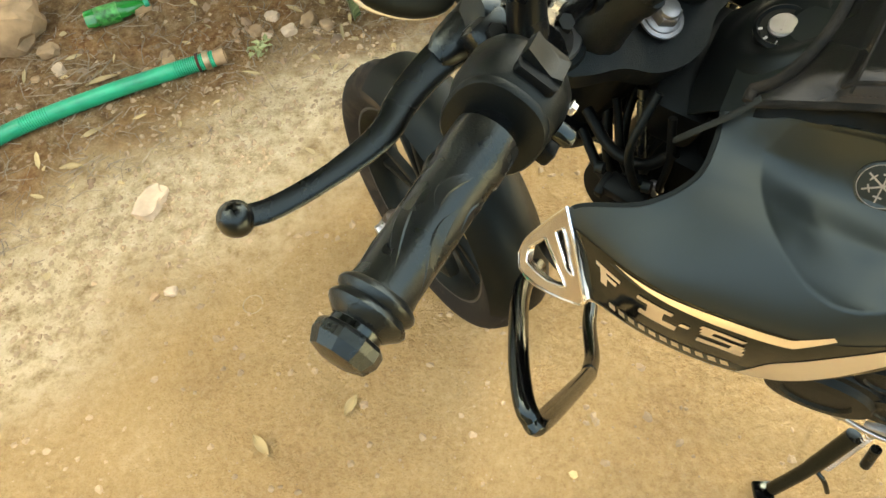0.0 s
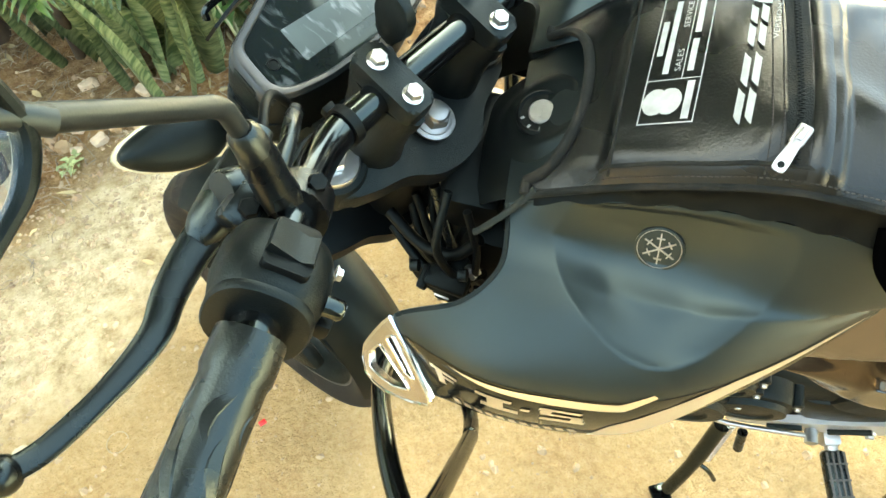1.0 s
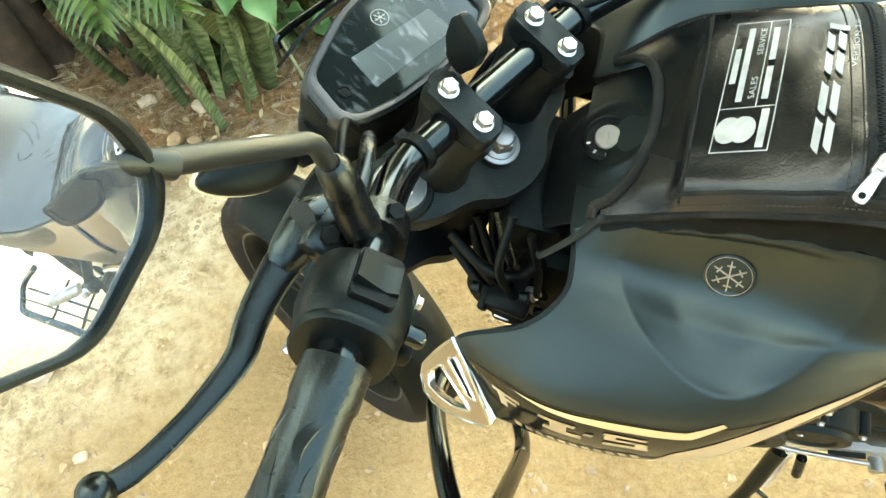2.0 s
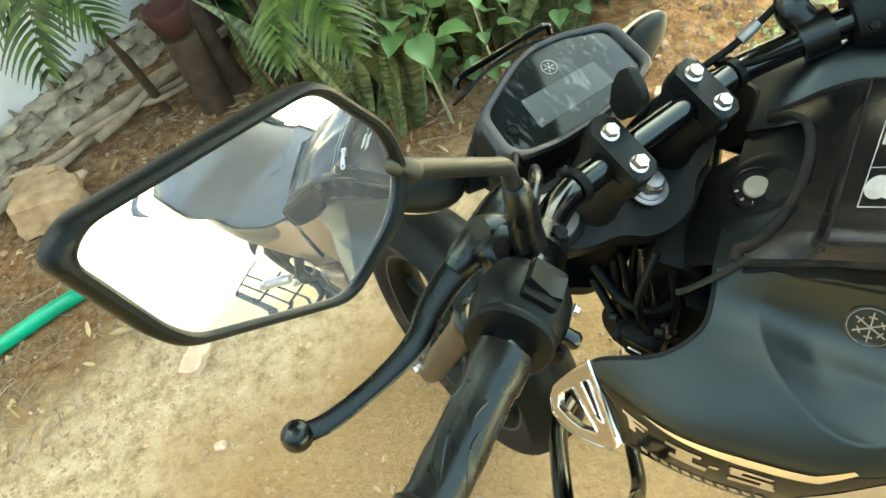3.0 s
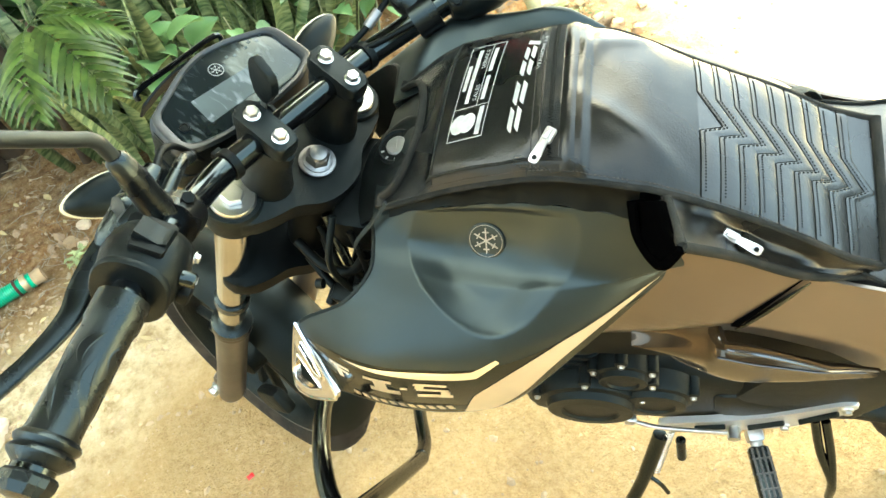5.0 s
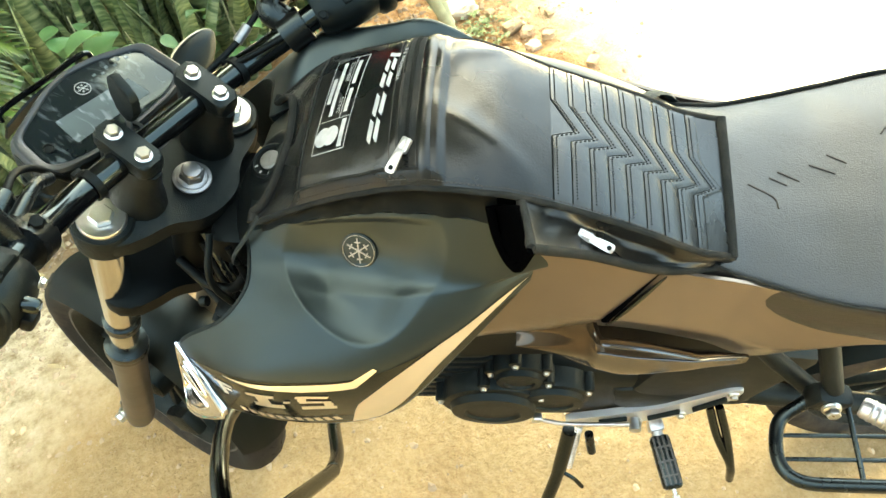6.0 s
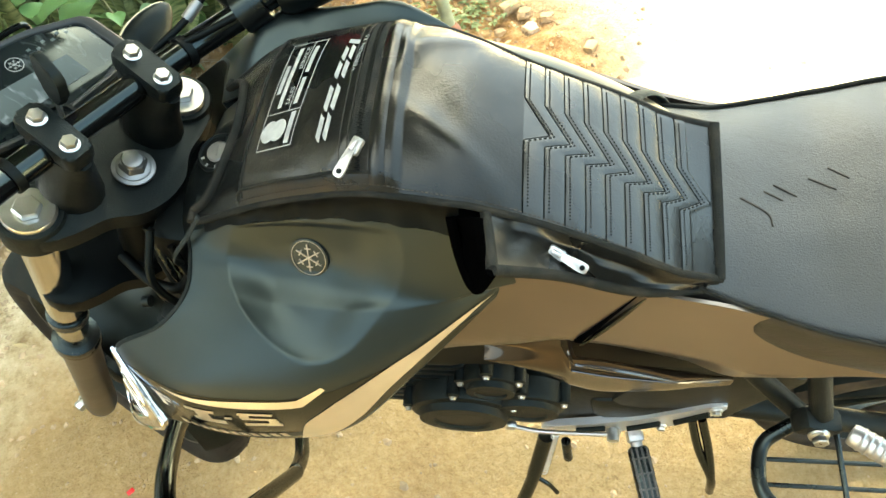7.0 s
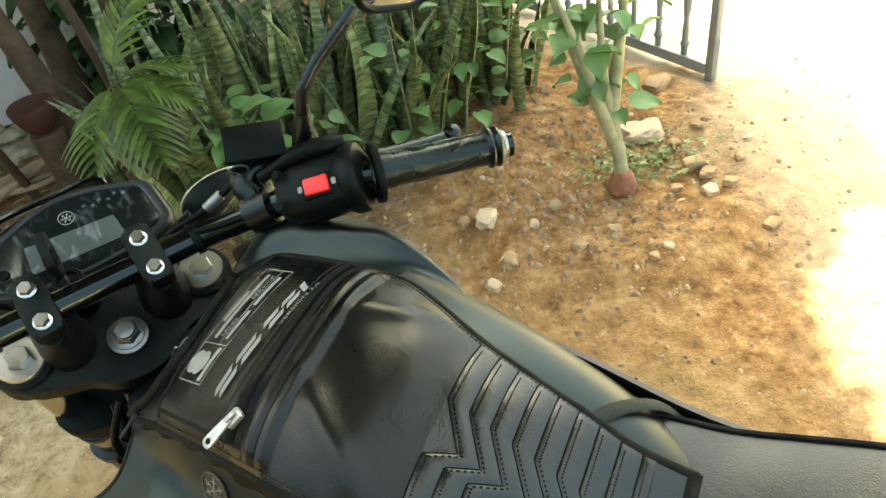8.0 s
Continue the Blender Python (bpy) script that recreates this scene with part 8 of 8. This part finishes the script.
part("bottle_label", lathe(B(), [(0.0312, -0.045), (0.0318, -0.02), (0.0318, 0.010), (0.0312, 0.03)], 20, ID, False), M_LABEL, bt, "crumpled green and yellow film label")
part("bottle_cap", lathe(B(), [(0.013, 0.110), (0.0135, 0.112), (0.0135, 0.124), (0.012, 0.126), (0.004, 0.126)], 16), M_HOSE, bt)
rock(-0.84, 1.225, 0.064, 0.040, 0.022, 72, 1, "pale flat tan stone on the packed earth", mat=M_PALE)
rock(-1.45, 1.95, 0.15, 0.12, 0.10, 20, 2, "large tan boulder by the wall", "boulder")
rock(-1.55, 2.1, 0.10, 0.08, 0.06, 60, 12, "tan stone by the wall")
rock(1.24, 2.18, 0.085, 0.060, 0.044, 10, 3, "pale rounded stone beside the shrub", mat=M_PALE)
rock(1.40, 2.54, 0.062, 0.045, 0.035, 40, 4, "tan stone in the red soil")
for k, (x, y, s) in enumerate(((-0.73, 0.94, 0.014), (-0.77, 0.93, 0.011), (0.68, 1.62, 0.026), (0.62, 1.55, 0.022), (1.35, 1.96, 0.030), (1.38, 1.90, 0.026), (1.36, 1.82, 0.026), (1.43, 1.83, 0.022), (1.27, 1.88, 0.018), (0.63, 1.78, 0.034), (0.56, 1.82, 0.022), (1.02, 1.70, 0.02), (-0.52, 1.86, 0.022), (-0.46, 1.90, 0.026), (-0.40, 1.87, 0.02), (-0.58, 1.93, 0.02), (-1.02, 2.02, 0.028), (-0.95, 2.06, 0.022), (-1.25, 1.78, 0.022), (-1.3, 1.86, 0.03), (0.86, 1.86, 0.022), (0.78, 1.76, 0.018))):
    rock(x, y, s * 1.3, s, s * 0.8, k * 47, 20 + k, "small tan stone on the ground", mat=M_PALE if k % 3 == 0 else None)
pick = random.Random(77)
for k in range(34):
    if k < 18:
        x, y = pick.uniform(-1.55, -0.35), pick.uniform(1.72, 2.12)
        s = pick.uniform(0.010, 0.026)
    else:
        a, d = pick.uniform(0, 6.3), pick.gauss(0.43, 0.08)
        x, y = 1.08 + d * math.cos(a), 1.96 + d * 0.85 * math.sin(a)
        s = pick.uniform(0.010, 0.022)
    rock(x, y, s * pick.uniform(1.0, 1.6), s, s * 0.7, k * 61, 60 + k, "broken tan stone lying in loose soil", mat=M_PALE if k % 4 == 0 else None)
# logs along the wall's foot
for k, (a, b, r0) in enumerate((((-1.95, 1.88), (-1.02, 2.62), 0.020), ((-1.80, 1.86), (-0.98, 2.72), 0.026), ((-1.45, 2.28), (-0.75, 2.95), 0.030), ((-1.62, 2.12), (-0.92, 2.52), 0.016), ((-1.30, 2.20), (-0.88, 2.78), 0.018))):
    pts = [Vector((a[0] + (b[0] - a[0]) * t / 12, a[1] + (b[1] - a[1]) * t / 12 + 0.02 * math.sin(t * 0.8 + k), 0)) for t in range(13)]
    pts = [Vector((q.x, q.y, gz(q.x, q.y) + r0 * 0.9 + 0.018 * k)) for q in pts]
    solid("fallen_branch", tube(B(), pts, [r0 * (1 - 0.03 * i) * (1 + 0.08 * math.sin(i * 2.1 + k)) for i in range(13)], 12), M_LOG, "weathered bare branch lying along the wall", "branch", group="branches along the wall")
stump = thing("log_stump", "short weathered log standing on end under a clay pot", "log", pose(-0.90, 2.36, gz(-0.90, 2.36)))
part("stump_body", lathe(B(), [(0.060, -0.02), (0.066, 0.0), (0.060, 0.12), (0.062, 0.30), (0.056, 0.312), (0.01, 0.314)], 20), M_BARK, stump)
pot = thing("clay_pot", "dark red clay bowl on a log stump behind the palms", "pot", pose(-0.90, 2.36, gz(-0.90, 2.36) + 0.314))
part("pot_body", lathe(B(), [(0.035, 0.0), (0.062, 0.03), (0.078, 0.075), (0.082, 0.105), (0.078, 0.112), (0.070, 0.105), (0.05, 0.05), (0.01, 0.04)], 28), M_CLAY, pot)


def scatter(name, mat, count, where, shape, label, category, seed):
    """Many small loose bits as one object."""
    r = random.Random(seed)
    vs, fs = [], []
    for _ in range(count):
        x, y = where(r)
        v, f = shape(r)
        m = pose(x, y, gz(x, y), r.uniform(-12, 12), r.uniform(-12, 12), r.uniform(0, 360))
        i = len(vs)
        vs += [m @ Vector(q) for q in v]
        fs += [tuple(i + k for k in g) for g in f]
    me = bpy.data.meshes.new(name)
    me.from_pydata(vs, [], fs)
    me.materials.append(mat)
    return tagged(new(name, me), label, category, kind="stuff")


def pebble(r):
    s = 0.0018 + 0.0095 * r.random() ** 5
    a, b, c = s * r.uniform(0.8, 1.5), s, s * r.uniform(0.5, 0.9)
    j = [r.uniform(0.65, 1.25) for _ in range(9)]
    v = [(a * j[0], 0, -0.3 * c), (0.4 * a, b * j[1], -0.3 * c), (-0.7 * a * j[2], 0.8 * b, -0.3 * c), (-a * j[3], -0.2 * b, -0.3 * c), (-0.2 * a, -b * j[4], -0.3 * c), (0.7 * a, -0.7 * b * j[5], -0.3 * c), (0.35 * a, 0.25 * b * j[6], c * j[6]), (-0.45 * a * j[7], 0.15 * b, c * j[7]), (0.1 * a, -0.45 * b * j[8], c * j[8])]
    f = [(0, 1, 6), (1, 2, 7, 6), (2, 3, 7), (3, 4, 8, 7), (4, 5, 8), (5, 0, 6, 8), (6, 7, 8)]
    return v, f


def clod(r):
    v, f = pebble(r)
    k = r.uniform(0.6, 1.9)
    return [(a * k, b * k, c * k) for a, b, c in v], f


def twig(r):
    L, w = 0.014 + 0.11 * r.random() ** 2.2, r.uniform(0.0006, 0.0018)
    k = r.uniform(-0.2, 0.2) * L
    z = 0.002
    v = [(0, -w, z), (0, w, z), (0, 0, z + w * 1.6), (L * 0.5, k - w, z + 0.004), (L * 0.5, k + w, z + 0.004), (L * 0.5, k, z + 0.004 + w * 1.6), (L, -w * 0.5, z), (L, w * 0.5, z), (L, 0, z + w)]
    f = [(0, 1, 4, 3), (1, 2, 5, 4), (2, 0, 3, 5), (3, 4, 7, 6), (4, 5, 8, 7), (5, 3, 6, 8)]
    return v, f


def dry_leaf(r):
    L, w = r.uniform(0.02, 0.075), r.uniform(0.004, 0.010)
    z = 0.003
    v = [(0, 0, z), (L * 0.3, w, z + 0.003), (L * 0.7, w * 0.8, z + 0.006), (L, 0, z + 0.002), (L * 0.7, -w * 0.8, z + 0.001), (L * 0.3, -w, z), (L * 0.5, 0, z + 0.0008)]
    f = [(0, 1, 6), (1, 2, 6), (2, 3, 6), (3, 4, 6), (4, 5, 6), (5, 0, 6)]
    return v, f


def in_soil(r):
    while True:
        x, y = r.uniform(-2.2, 0.4), r.uniform(0.8, 2.6)
        if 0.77 * y - 0.64 * x > 1.62 + r.uniform(-0.12, 0.12) or y > 1.72 + r.uniform(-0.08, 0.1):
            return x, y


def anywhere(r):
    return r.gauss(0.1, 1.0), r.gauss(1.2, 0.9)


def red_soil(r):
    return r.gauss(0.95, 0.26), r.gauss(2.00, 0.34)


def right_side(r):
    return r.uniform(0.5, 2.6), r.uniform(0.4, 2.4)


def strip(r):
    t = r.random()
    return -1.3 + 1.0 * t + r.gauss(0, 0.12), 0.75 + 1.0 * t + r.gauss(0, 0.14)


M_PEB = material("pale_pebble", (0.43, 0.31, 0.18), 0.9, vary=0.45, scale=3, bump=0.3)
M_PEB2 = material("brown_clod", (0.30, 0.20, 0.115), 0.95, vary=0.4, scale=4, bump=0.4)
scatter("pebbles", M_PEB, 5200, anywhere, pebble, "small pale pebbles in packed earth", "pebbles", 1)
scatter("strip_pebbles", M_PEB, 2600, strip, pebble, "pale gravel pressed into earth", "gravel", 2)
scatter("soil_pebbles", M_PEB2, 2400, in_soil, clod, "brown clods and gravel in garden soil", "clods", 3)
scatter("red_clods", M_PEB2, 2600, red_soil, clod, "red clods on the mound", "clods", 4)
scatter("far_pebbles", M_PEB, 400, right_side, pebble, "small stones on bare earth", "pebbles", 5)
scatter("twigs", M_LOG, 3200, in_soil, twig, "dry twigs on garden soil", "twigs", 6)
scatter("leaf_litter", M_DRY, 250, in_soil, dry_leaf, "dry straw-coloured leaf litter", "leaf litter", 7)
scatter("stray_leaves", M_DRY, 26, anywhere, dry_leaf, "stray dry leaves on packed earth", "leaf litter", 8)


def weed_leaf(r):
    s = r.uniform(0.008, 0.02)
    z = r.uniform(0.004, 0.03)
    v = [(0, 0, z), (s, s * 0.5, z + 0.006), (s * 2, 0, z + 0.002), (s, -s * 0.5, z + 0.006)]
    return v, [(0, 1, 2, 3)]


scatter("weeds", M_WEED, 300, lambda r: (r.gauss(1.20, 0.12), r.gauss(2.04, 0.07)), weed_leaf, "small low weeds round the shrub", "weeds", 9)
scatter("weeds", M_WEED, 26, lambda r: (r.gauss(-0.60, 0.016), r.gauss(1.78, 0.016)), weed_leaf, "tiny bright weed seedling in soil", "weeds", 10)
for (x, y, a, L) in ((-0.458, 0.545, 130, 0.062), (-1.097, 1.37, 0, 0.07), (-1.1, 1.72, 20, 0.10), (-0.27, 0.62, 60, 0.05)):
    bm = B()
    grid(bm, lambda u, v: Vector((L * (u - 0.5), 0.011 * math.sin(math.pi * min(0.98, max(0.02, u))) * (2 * v - 1), 0.004 + 0.006 * (2 * v - 1) ** 2 + 0.004 * math.sin(u * 3))), 10, 4, 0.0006)
    solid("fallen_leaf", bm, M_DRY, "dry yellow fallen leaf on bare earth", "leaf", pose(x, y, gz(x, y), 0, 0, a))
bm = B()
grid(bm, lambda u, v: Vector((0.016 * (u - 0.5), 0.012 * (v - 0.5), 0.003 + 0.004 * math.sin(u * 3) * math.sin(v * 3))), 6, 6, 0.0008)
solid("flower_petal", bm, M_RED, "red fallen petal on bare earth", "petal", pose(-0.203, 0.818, gz(-0.203, 0.818), 0, 0, 20))
bm = tube(B(), [(0.024 * math.cos(k * 0.29), 0.024 * math.sin(k * 0.29), 0.003) for k in range(21)], 0.0014, 6)
solid("wire_ring", bm, M_BRASS, "thin tan ring half buried in earth", "ring", pose(-0.519, 0.888, gz(-0.519, 0.888), 3, 0, 0))
